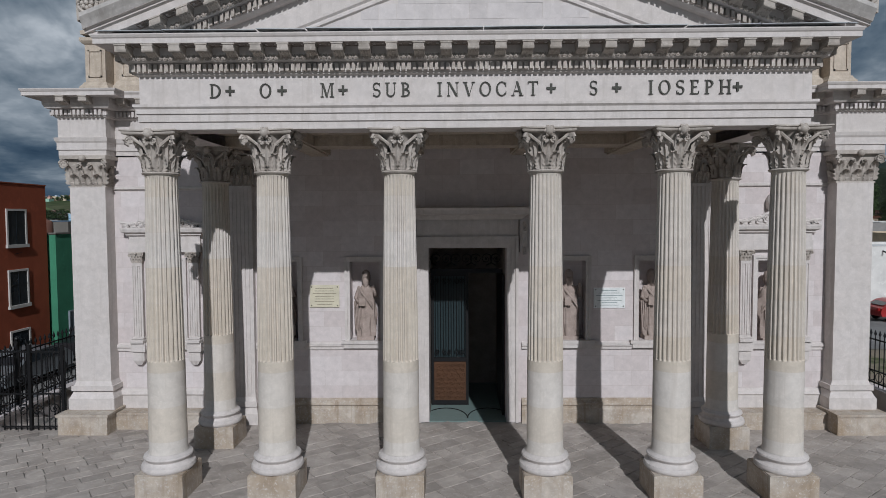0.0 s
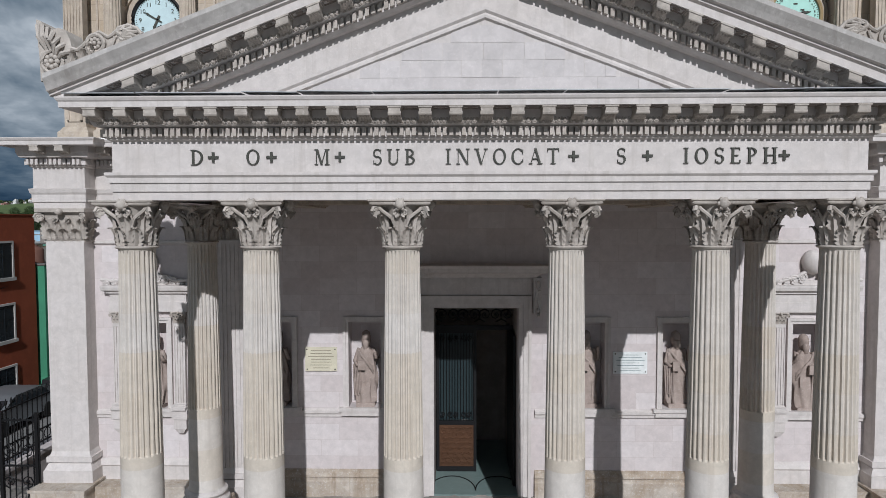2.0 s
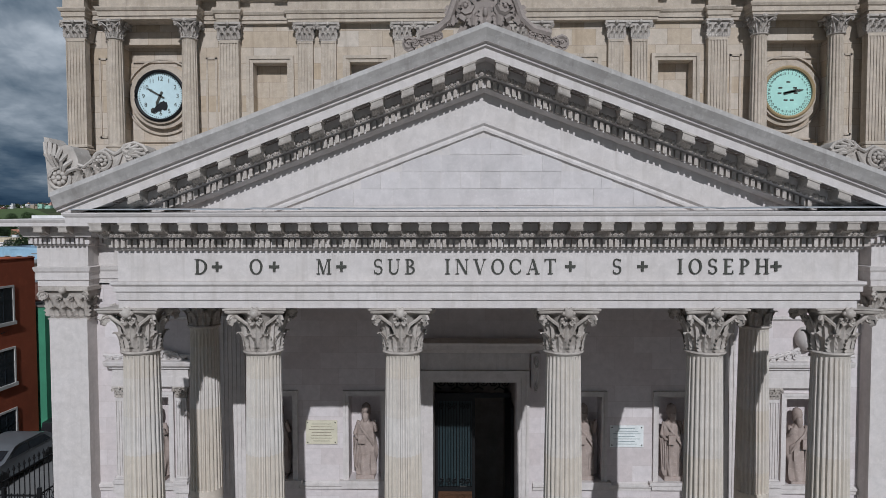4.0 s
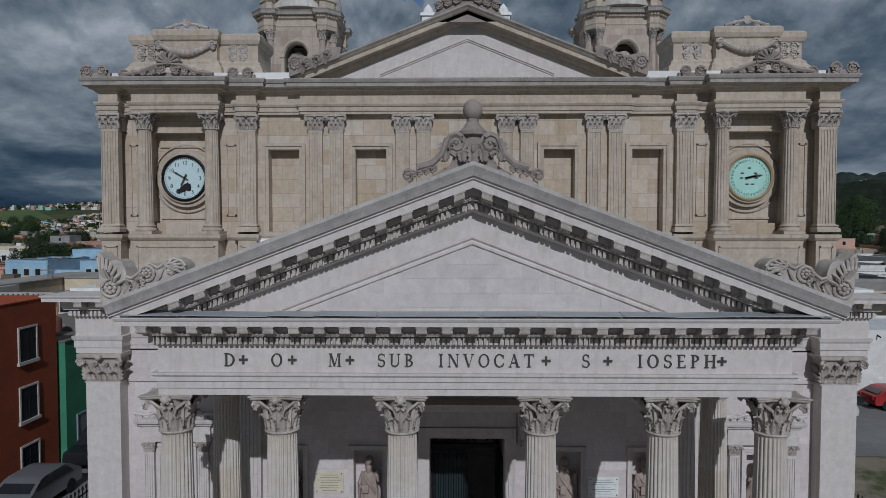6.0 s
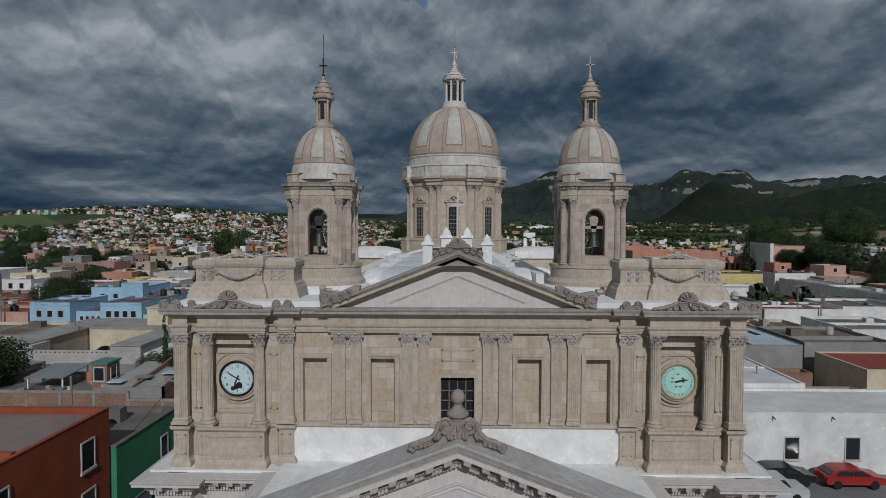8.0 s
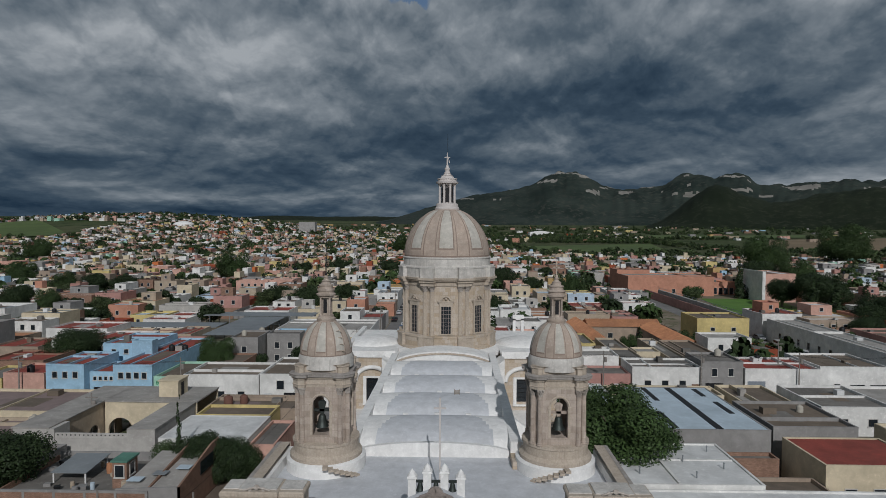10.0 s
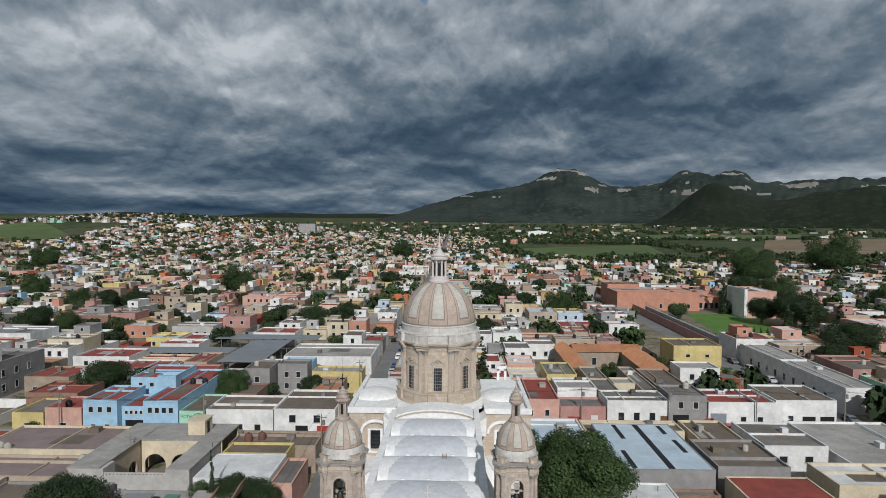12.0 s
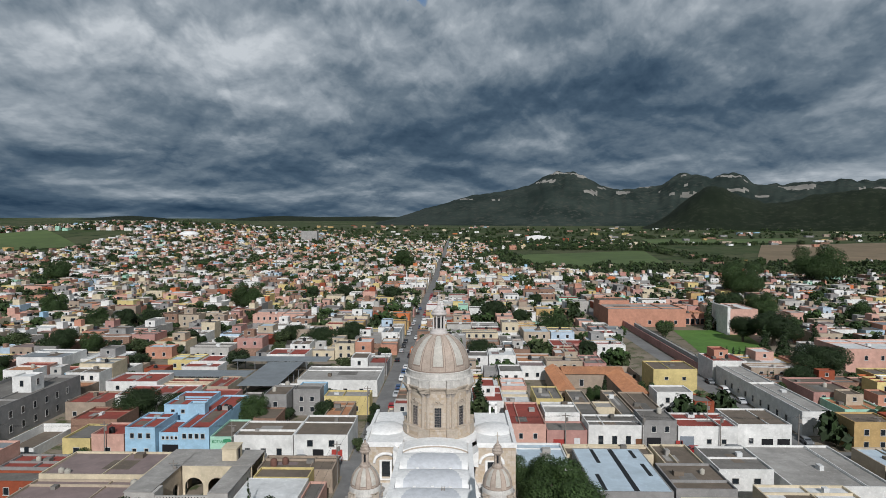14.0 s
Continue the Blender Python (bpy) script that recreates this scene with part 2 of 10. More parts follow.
GREYROOF = material("grey roof surface", (0.56, 0.57, 0.59), (0.47, 0.48, 0.50), grain=5, stain=0.7)
DARK = material("dark opening", (0.012, 0.012, 0.014), grain=8, rough=0.6)
IRON = material("black wrought iron", (0.012, 0.012, 0.013), grain=20, rough=0.5, metal=0.3)
BRONZE = material("aged bronze grille", (0.12, 0.06, 0.033), (0.06, 0.033, 0.02), grain=25, rough=0.5, metal=0.4)
BELL = material("dark bell bronze", (0.06, 0.065, 0.06), (0.03, 0.05, 0.045), grain=20, rough=0.5, metal=0.6)
PAVING = material("worn stone paving", (0.41, 0.37, 0.34), (0.29, 0.255, 0.225), grain=10, stain=1.0, vary=0.15)
MORTAR = material("paving joint", (0.31, 0.285, 0.26), grain=10)
LETTER = material("dark bronze letter", (0.06, 0.06, 0.05), grain=25, rough=0.6)
GLASS = material("dark window glass", (0.02, 0.025, 0.03), grain=2, rough=0.12, bump=0, spec=0.5)
FACE_W = material("white clock glass", (0.55, 0.68, 0.70), (0.48, 0.62, 0.64), grain=8, rough=0.3)
FACE_G = material("pale green clock glass", (0.42, 0.68, 0.60), (0.36, 0.60, 0.52), grain=8, rough=0.3)
PLAQUE_Y = material("yellowed marble plaque", (0.58, 0.54, 0.42), (0.50, 0.46, 0.35), grain=20)
PLAQUE_W = material("white marble plaque", (0.75, 0.77, 0.76), grain=20)
GREENFLOOR = material("green marble floor", (0.17, 0.225, 0.215), (0.12, 0.17, 0.16), grain=10, rough=0.4)


# ---- mesh building ----
class Shape:
    """Collects corners and faces of one mesh."""

    def __init__(self):
        self.v, self.f = [], []

    def add(self, verts, faces):
        n = len(self.v)
        self.v.extend(tuple(p) for p in verts)
        self.f.extend(tuple(i + n for i in q) for q in faces)
        return self

    def box(self, x0, x1, y0, y1, z0, z1):
        return self.add([(x0, y0, z0), (x1, y0, z0), (x1, y1, z0), (x0, y1, z0), (x0, y0, z1), (x1, y0, z1), (x1, y1, z1), (x0, y1, z1)],
                        [(3, 2, 1, 0), (4, 5, 6, 7), (0, 1, 5, 4), (1, 2, 6, 5), (2, 3, 7, 6), (3, 0, 4, 7)])

    def taper(self, cx, cy, z0, z1, hx0, hy0, hx1, hy1):
        return self.add([(cx - hx0, cy - hy0, z0), (cx + hx0, cy - hy0, z0), (cx + hx0, cy + hy0, z0), (cx - hx0, cy + hy0, z0),
                         (cx - hx1, cy - hy1, z1), (cx + hx1, cy - hy1, z1), (cx + hx1, cy + hy1, z1), (cx - hx1, cy + hy1, z1)],
                        [(3, 2, 1, 0), (4, 5, 6, 7), (0, 1, 5, 4), (1, 2, 6, 5), (2, 3, 7, 6), (3, 0, 4, 7)])

    def rings(self, rings, close=True, caps=True):
        """Joins equal rings of corners, each counter-clockwise from above when they rise."""
        n, k = len(rings[0]), len(rings)
        faces = []
        for j in range(k - 1):
            for i in range(n if close else n - 1):
                i2 = (i + 1) % n
                faces.append((j * n + i, j * n + i2, (j + 1) * n + i2, (j + 1) * n + i))
        if caps and close:
            faces.append(tuple(range(n - 1, -1, -1)))
            faces.append(tuple(range((k - 1) * n, k * n)))
        return self.add([p for r in rings for p in r], faces)

    def lathe(self, profile, n=24, at=(0, 0, 0), turn=0.0, caps=True):
        """profile: (radius, z), rising."""
        cx, cy, cz = at
        return self.rings([[(cx + r * math.cos(turn + math.tau * i / n), cy + r * math.sin(turn + math.tau * i / n), cz + z) for i in range(n)] for r, z in profile], caps=caps)

    def prism(self, poly, y0, y1):
        """poly: (x, z) counter-clockwise as seen from -y; drawn out from y0 (front) to y1."""
        n = len(poly)
        faces = [tuple(range(n)), tuple(range(2 * n - 1, n - 1, -1))]
        faces += [(i, i + n, (i + 1) % n + n, (i + 1) % n) for i in range(n)]
        return self.add([(x, y0, z) for x, z in poly] + [(x, y1, z) for x, z in poly], faces)

    def sweep(self, path, profile, close=False):
        """Draws a profile of (out, z) along a plan path; out lies to the right of the way."""
        n, rings = len(path), []
        for i, p in enumerate(path):
            a = path[i - 1] if (i or close) else None
            c = path[(i + 1) % n] if (i < n - 1 or close) else None
            ns = []
            for s, e in ((a, p), (p, c)):
                if s is not None and e is not None:
                    d = Vector((e[0] - s[0], e[1] - s[1])).normalized()
                    ns.append(Vector((d.y, -d.x)))
            m = ns[0] if len(ns) == 1 else (ns[0] + ns[1]) / max(0.2, 1 + ns[0].dot(ns[1]))
            rings.append([(p[0] + m.x * o, p[1] + m.y * o, z) for o, z in profile])
        k = len(profile)
        faces = []
        for j in range(n if close else n - 1):
            j2 = (j + 1) % n
            for i in range(k - 1):
                faces.append((j * k + i, j2 * k + i, j2 * k + i + 1, j * k + i + 1))
        if not close:
            faces.append(tuple(range(k - 1, -1, -1)))
            faces.append(tuple(range((n - 1) * k, n * k)))
        return self.add([p for r in rings for p in r], faces)

    def tube(self, pts, radius, n=6, taper=1.0):
        pts = [Vector(p) for p in pts]
        rings = []
        for i, p in enumerate(pts):
            d = (pts[min(i + 1, len(pts) - 1)] - pts[max(i - 1, 0)]).normalized()
            a = d.cross(Vector((0, 0, 1)))
            a = a.normalized() if a.length > 1e-4 else Vector((1, 0, 0))
            b = d.cross(a)
            r = radius * (1 + (taper - 1) * i / max(1, len(pts) - 1))
            rings.append([p + (a * math.cos(math.tau * k / n) - b * math.sin(math.tau * k / n)) * r for k in range(n)])
        return self.rings(rings)

    def ball(self, at, r, n=12, k=8, squash=1.0):
        return self.lathe([(max(0.001, r * math.sin(math.pi * j / k)), -r * squash * math.cos(math.pi * j / k)) for j in range(k + 1)], n, at)

    def join(self, other, m=None):
        vs = other.v if m is None else [m @ Vector(p) for p in other.v]
        return self.add(vs, other.f)

    def mesh(self, name, mats):
        me = bpy.data.meshes.new(name)
        me.from_pydata(self.v, [], self.f)
        for m in (mats if isinstance(mats, (list, tuple)) else [mats]):
            me.materials.append(m)
        me.update()
        return me


def soften(me, degrees=40):
    """Smooth shading, but for edges sharper than the angle."""
    me.shade_smooth()
    me.set_sharp_from_angle(angle=radians(degrees))
    return me


def thing(name, label, category, group="", kind="", at=(0, 0, 0), turn=0.0):
    ob = new(name)
    ob.matrix_basis = pose(*at, 0, 0, turn)
    ob.empty_display_size = 0.5
    return tagged(ob, label, category, group, kind)


def part(name, shape, mat, parent=None, label="", smooth=0, m=None, mesh=None):
    """One mesh object under a thing or a part. shape: a Shape, or a ready mesh."""
    me = shape.mesh(name, mat) if isinstance(shape, Shape) else shape
    if smooth and isinstance(shape, Shape):
        soften(me, smooth)
    ob = new(name, me)
    ob.parent = parent
    if m is not None:
        ob.matrix_basis = m
    return tagged(ob, label)


def solid(name, shape, mat, label, category, group="", kind="", smooth=0, m=None):
    """A thing that is one mesh."""
    return tagged(part(name, shape, mat, None, "", smooth, m), label, category, group, kind)

# ---- church: shared pieces ----
FLOOR = 0.25


def leaf(sh, base, out, up, width, height, curl):
    """One acanthus leaf: a cupped tongue with a raised midrib and notched lobes that bends out at its tip."""
    base, out, up = Vector(base), Vector(out).normalized(), Vector(up)
    side = up.cross(out)
    rows = []
    for t, w, o in ((0, 0.7, 0.0), (0.12, 1.0, 0.02), (0.19, 0.68, 0.03), (0.32, 1.08, 0.05), (0.40, 0.70, 0.06), (0.54, 1.0, 0.09), (0.63, 0.62, 0.12), (0.77, 0.82, 0.19), (0.86, 0.5, 0.26), (0.97, 0.5, 0.38), (1.0, 0.3, 0.46), (0.92, 0.2, 0.52)):
        c = base + up * (height * t) + out * (curl * o * 2)
        rows.append([c - side * width * w / 2 + out * width * 0.10, c - side * width * w * 0.2 - out * width * 0.02, c + out * width * 0.13, c + side * width * w * 0.2 - out * width * 0.02, c + side * width * w / 2 + out * width * 0.10])
    n = 5
    v = [p for r in rows for p in r]
    back = [p - out * width * 0.12 for p in v]
    k = len(v)
    f = []
    for j in range(len(rows) - 1):
        for i in range(n - 1):
            a, b, c, d = j * n + i, j * n + i + 1, (j + 1) * n + i + 1, (j + 1) * n + i
            f.append((a, b, c, d))
            f.append((d + k, c + k, b + k, a + k))
    sh.add(v + back, f)


def scroll(sh, at, ax, up, r, thick, turns=1.75, backed=True):
    """A spiral volute in the plane of ax and up."""
    at, ax, up = Vector(at), Vector(ax).normalized(), Vector(up)
    pts = []
    for i in range(15):
        t = i / 14
        a = -math.pi / 2 + t * turns * math.tau
        rr = r * (1 - 0.86 * t)
        pts.append(at + ax * (math.cos(a) * rr) + up * (math.sin(a) * rr))
    sh.tube(pts, thick, 5, 0.6)
    sh.ball(at, r * 0.2, 6, 4)
    if not backed:
        return
    nv = ax.cross(up).normalized()
    disc = [[at + ax * (math.cos(math.tau * i / 14) * r * 0.96) + up * (math.sin(math.tau * i / 14) * r * 0.96) + nv * (q * thick * 0.12) for i in range(14)] for q in (1, -1)]
    sh.rings(disc)


def shell(sh, at, r, y_deep=0.12, ribs=9, lo=5, hi=175):
    """A fan shell in the xz plane facing -y: a scalloped slab with raised ribs."""
    x, y, z = at
    edge = []
    for i in range(ribs * 4 + 1):
        a = radians(lo + (hi - lo) * i / (ribs * 4))
        k = r * (0.93 + 0.09 * abs(math.sin(math.pi * i / 4)))
        edge.append((x + k * math.cos(a), z + k * math.sin(a)))
    sh.prism([(x - r * 0.3, z - r * 0.15), (x + r * 0.3, z - r * 0.15)] + edge, y, y + y_deep)
    for i in range(ribs):
        a = radians(lo + (hi - lo) * (i + 0.5) / ribs)
        sh.tube([(x, y - 0.01, z), (x + math.cos(a) * r * 0.5, y - r * 0.14, z + math.sin(a) * r * 0.5), (x + math.cos(a) * r * 0.96, y - r * 0.03, z + math.sin(a) * r * 0.96)], r * 0.05, 6, 2.6)
    return sh


def capital_mesh(r, h, half, name="capital", flat=0.0):
    """A Corinthian capital standing on z = 0. flat: depth of a pilaster's capital, 0 for a round one."""
    s = Shape()
    if not flat:
        s.lathe([(r * 1.14, -0.05 * h), (r * 1.2, -0.02 * h), (r * 1.14, 0.01 * h), (r, 0.02 * h), (r * 1.0, 0.5 * h), (r * 1.1, 0.75 * h), (r * 1.35, 0.88 * h)], 20)
        for n, z, hh, off, wide in ((8, 0.02, 0.40, math.pi / 8, 0.86), (8, 0.10, 0.60, 0, 0.9)):
            for i in range(n):
                a = off + math.tau * i / n
                leaf(s, (math.cos(a) * r * 1.02, math.sin(a) * r * 1.02, z * h), (math.cos(a), math.sin(a), 0), (0, 0, 1), r * wide, hh * h, r * 0.42)
        for i in range(4):
            a = math.pi / 4 + i * math.pi / 2
            d = Vector((math.cos(a), math.sin(a), 0))
            scroll(s, d * half * 1.13 + Vector((0, 0, 0.76 * h)), d, (0, 0, 1), 0.125 * h, 0.045 * h, 1.75, False)
            scroll(s, d * half * 1.13 + Vector((0, 0, 0.76 * h)), d, (0, 0, 1), 0.07 * h, 0.04 * h, 1.2, False)
            leaf(s, d * r * 1.06 + Vector((0, 0, 0.42 * h)), d, (0, 0, 1), r * 0.5, 0.3 * h, r * 0.5)
            b = i * math.pi / 2
            e = Vector((math.cos(b), math.sin(b), 0))
            q = Vector((-e.y, e.x, 0))
            for sg in (1, -1):
                s.tube([e * r * 1.08 + q * sg * r * 0.3 + Vector((0, 0, 0.42 * h)), e * r * 1.2 + q * sg * r * 0.5 + Vector((0, 0, 0.62 * h)), (e + q * sg) * half * 0.62 + e * half * 0.12 + Vector((0, 0, 0.78 * h)), (e + q * sg) * half * 0.76 + Vector((0, 0, 0.87 * h))], 0.04 * h, 6)
                scroll(s, e * half * 0.88 + q * sg * r * 0.27 + Vector((0, 0, 0.72 * h)), q * -sg, (0, 0, 1), 0.085 * h, 0.03 * h, 1.5, False)
                s.tube([e * r * 1.08 + q * sg * r * 0.3 + Vector((0, 0, 0.42 * h)), e * r * 1.28 + q * sg * r * 0.42 + Vector((0, 0, 0.6 * h)), e * half * 0.88 + q * sg * r * 0.36 + Vector((0, 0, 0.78 * h))], 0.03 * h, 5)
            s.ball(e * half * 0.97 + Vector((0, 0, 0.9 * h)), 0.115 * h, 8, 5)
            for p in range(6):
                a2 = math.tau * p / 6
                s.ball(e * half * 0.97 + q * math.cos(a2) * 0.1 * h + Vector((0, 0, 0.9 * h + math.sin(a2) * 0.1 * h)), 0.05 * h, 5, 4)
        outline = []
        for i in range(4):
            a = i * math.pi / 2
            for t in (-0.92, -0.8, -0.4, 0, 0.4, 0.8, 0.92):
                o = half * (0.86 + 0.22 * t * t)
                outline.append(Vector((math.cos(a) * o - math.sin(a) * t * half * 1.1, math.sin(a) * o + math.cos(a) * t * half * 1.1, 0)))
        ring = lambda k, z: [p * k + Vector((0, 0, z * h)) for p in outline]
        s.rings([ring(0.9, 0.88), ring(0.96, 0.91), ring(0.96, 0.95), ring(1.02, 0.97), ring(1.02, 1.0)])
    else:
        d = flat
        s.box(-r * 1.1, r * 1.1, -d, 0.3, -0.05 * h, 0.0)
        s.taper(0, 0, 0, 0.88 * h, r, d * 0.95, r * 1.15, d * 1.2)
        for z, hh, xs in ((0.02, 0.36, (-0.66, 0, 0.66)), (0.05, 0.62, (-0.95, -0.33, 0.33, 0.95))):
            for x in xs:
                leaf(s, (x * r, -d * 0.95, z * h), (0, -1, 0), (0, 0, 1), r * 0.6, hh * h, r * 0.4)
        for sg in (1, -1):
            for z, hh in ((0.02, 0.36), (0.05, 0.62)):
                leaf(s, (sg * r * 0.98, -d * 0.5, z * h), (sg, 0, 0), (0, 0, 1), d * 0.8, hh * h, r * 0.35)
            scroll(s, (sg * half * 0.86, -d * 1.35, 0.74 * h), (sg, -0.5, 0), (0, 0, 1), 0.15 * h, 0.042 * h)
            scroll(s, (sg * r * 0.3, -d * 1.3, 0.66 * h), (sg, 0, 0), (0, 0, 1), 0.09 * h, 0.03 * h, 1.4)
        s.ball((0, -d * 1.5, 0.9 * h), 0.12 * h, 8, 5)
        s.box(-half, half, -d * 1.45, 0.3, 0.88 * h, 1.0 * h)
    return soften(s.mesh(name, CARVED), 50)


def base_shape(s, r, z0, h, n=28):
    """An Attic base: two rolls and a hollow."""
    pr = []
    for t, k in ((0, 1.34), (0.06, 1.4), (0.2, 1.43), (0.34, 1.38), (0.38, 1.28), (0.44, 1.2), (0.55, 1.16), (0.64, 1.2), (0.68, 1.26), (0.76, 1.29), (0.85, 1.26), (0.9, 1.14), (0.95, 1.1), (1.0, 1.02)):
        pr.append((r * k, z0 + h * t))
    return s.lathe(pr, n)


def shaft_shape(r0, r1, z0, z1, plain, flutes=24):
    """A column's shaft, plain up to a height and fluted above, with a slight swelling."""
    rings, n = [], flutes * 4

    def rad(z):
        t = (z - z0) / (z1 - z0)
        return r0 + (r1 - r0) * t ** 1.6

    def ring(z, deep, k=1.0):
        out = []
        for i in range(n):
            a = math.tau * (i + 0.5) / n
            d = (0, deep, deep, 0)[i % 4]
            rr = (rad(z) - d) * k
            out.append((rr * math.cos(a), rr * math.sin(a), z))
        return out
    rings.append(ring(z0, 0, 1.06))
    rings.append(ring(z0 + 0.06, 0, 1.0))
    if plain > z0:
        rings += [ring(plain - 0.02, 0), ring(plain, 0), ring(plain + 0.03, r0 * 0.10)]
    for t in (0.25, 0.5, 0.75, 0.96):
        rings.append(ring(plain + (z1 - plain) * t, r0 * 0.10))
    rings += [ring(z1 - 0.06, 0), ring(z1, 0, 1.05)]
    return Shape().rings(rings)


def cornice_profile(z0, k=1.0):
    """Bed moulding, dentil band, ovolo, modillion band and corona above z0, for sweep()."""
    pr = [(0, 0), (0.05, 0.03), (0.05, 0.06), (0.08, 0.06), (0.08, 0.22), (0.2, 0.24), (0.23, 0.30), (0.25, 0.36), (0.25, 0.50), (0.57, 0.50), (0.57, 0.59), (0.59, 0.61), (0.61, 0.65), (0.61, 0.67)]
    return [(o * k, z0 + v * k) for o, v in pr]


def dentils(s, path, out, z0, z1, pitch, wide, deep):
    for a, b in zip(path, path[1:]):
        a, b = Vector(a), Vector(b)
        d = b - a
        n = max(1, int(d.length / pitch))
        d.normalize()
        o = Vector((d.y, -d.x))
        L = (b - a).length
        for i in range(n):
            c = a + d * (L * (i + 0.5) / n)
            p = [c + d * sx * wide / 2 + o * oo for oo in (out, out + deep) for sx in (-1, 1)]
            q = [p[2], p[3], p[1], p[0]]
            s.add([(v.x, v.y, z0) for v in q] + [(v.x, v.y, z1) for v in q], [(3, 2, 1, 0), (4, 5, 6, 7), (0, 1, 5, 4), (1, 2, 6, 5), (2, 3, 7, 6), (3, 0, 4, 7)])
    return s


def modillion_mesh(w, deep, h):
    """A bracket with a rolled front and a leaf under it; it hangs from z = 0 and reaches towards -y."""
    s = Shape()
    side = [(0, 0), (0, -h), (-deep * 0.35, -h * 0.92), (-deep * 0.6, -h * 0.7), (-deep * 0.85, -h * 0.78), (-deep * 0.98, -h * 0.55), (-deep, -h * 0.18), (-deep, 0)]
    n = len(side)
    s.add([(-w / 2, y, z) for y, z in side] + [(w / 2, y, z) for y, z in side],
          [tuple(range(n)), tuple(range(2 * n - 1, n - 1, -1))] + [((i + 1) % n, i, i + n, (i + 1) % n + n) for i in range(n)])
    s.box(-w * 0.58, w * 0.58, -deep * 1.04, 0, -h * 0.16, 0.0)
    s.tube([(-w * 0.54, -deep * 0.86, -h * 0.62), (w * 0.54, -deep * 0.86, -h * 0.62)], h * 0.2, 8)
    s.tube([(-w * 0.54, -deep * 0.12, -h * 0.8), (w * 0.54, -deep * 0.12, -h * 0.8)], h * 0.24, 8)
    for x in (-0.36, -0.12, 0.12, 0.36):
        s.tube([(x * w, -deep * 0.95, -h * 0.3), (x * w, -deep * 0.8, -h * 0.82), (x * w, -deep * 0.45, -h * 0.78), (x * w, -deep * 0.12, -h * 1.02)], w * 0.085, 5)
    # Bracket stone is darker than the cornice: soffit shade and grime in its colour.
    return s.mesh("modillion", CARVED)


# ---- portico ----
COLS = (-6.34, -4.06, -1.48, 1.48, 4.06, 6.34)
portico = thing("portico", "pale limestone church portico with fluted Corinthian columns and pediment", "portico")
R0, R1 = 0.375, 0.31
plinth_me = Shape().box(-0.485, 0.485, -0.485, 0.485, FLOOR, 0.78).box(-0.47, 0.47, -0.47, 0.47, 0.78, 0.80).mesh("plinth", STONE_FOOT)
base_me = soften(base_shape(Shape(), R0, 0.80, 0.36).mesh("base", STONE), 40)
shaft_me = soften(shaft_shape(R0, R1, 1.16, 6.86, 3.05).mesh("shaft", STONE_COLUMN), 25)
cap_me = capital_mesh(R1, 0.82, 0.53)
for cx, cy in [(x, 0.42) for x in COLS] + [(-6.34, 3.3), (6.34, 3.3)]:
    col = part("column", shaft_me, None, portico, m=pose(cx, cy, 0))
    part("plinth", plinth_me, None, col, "square stone plinth with chipped edges")
    part("base", base_me, None, col)
    part("capital", cap_me, None, col, "carved acanthus capital", m=pose(0, 0, 6.88))

WALL_Y, WING_Y = 4.95, 4.8
front_path = [(-6.53, WING_Y), (-6.53, 0.0), (6.53, 0.0), (6.53, WING_Y)]
ent = Shape().sweep(front_path, [(-0.62, 7.70), (0, 7.70), (0, 7.85), (0.03, 7.85), (0.03, 8.0), (0.06, 8.0), (0.06, 8.09), (0.10, 8.13), (0.10, 8.18), (0, 8.18), (0, 8.72)] + cornice_profile(8.72) + [(0, 9.42), (-0.62, 9.42)])
part("entablature", ent, STONE, portico)
dent = dentils(Shape(), [(-6.61, WING_Y), (-6.61, -0.08), (6.61, -0.08), (6.61, WING_Y)], 0.0, 8.79, 8.93, 0.106, 0.068, 0.085)
tagged(part("dentil_course", dent, CARVED, portico), kind="stuff")
mod_me = modillion_mesh(0.2, 0.30, 0.19)
for i in range(27):
    x = (i - 13) * 0.508
    part("modillion", mod_me, None, portico, m=pose(x, -0.25, 9.22))
for sg in (-1, 1):
    for i in range(8):
        part("modillion", mod_me, None, portico, m=pose(sg * 6.78, 0.25 + i * 0.52, 9.22, 0, 0, -90 * sg * -1))

# Egg band under the brackets, and a rosette in each coffer between them.
egg_me = Shape().ball((0, 0, 0), 0.036, 8, 6, 1.25).tube([(-0.044, 0.0, 0.05), (-0.046, -0.012, -0.01), (-0.02, -0.012, -0.055), (0.02, -0.012, -0.055), (0.046, -0.012, -0.01), (0.044, 0.0, 0.05)], 0.009, 4)
eggs = Shape()
for i in range(131):
    eggs.join(egg_me, pose((i - 65) * 0.1016, -0.245, 9.03))
tagged(part("egg_band", eggs, CARVED, portico), kind="stuff")
ros = Shape().ball((0, 0, -0.012), 0.022, 8, 5)
for k in range(6):
    ros.ball((0.042 * math.cos(k * math.tau / 6), 0.042 * math.sin(k * math.tau / 6), -0.008), 0.024, 7, 5, 0.6)
for a_, b_, c_, d_ in ((-0.115, 0.115, -0.1, -0.086), (-0.115, 0.115, 0.086, 0.1), (-0.13, -0.115, -0.1, 0.1), (0.115, 0.13, -0.1, 0.1)):
    ros.box(a_, b_, c_, d_, -0.022, 0.002)
# Darkest stone here, so the colour carries the coffers' shade and grime.
ros_me = ros.mesh("rosette", STONE_DARK)
for i in range(26):
    part("rosette", ros_me, None, portico, m=pose((i - 12.5) * 0.508, -0.41, 9.219))
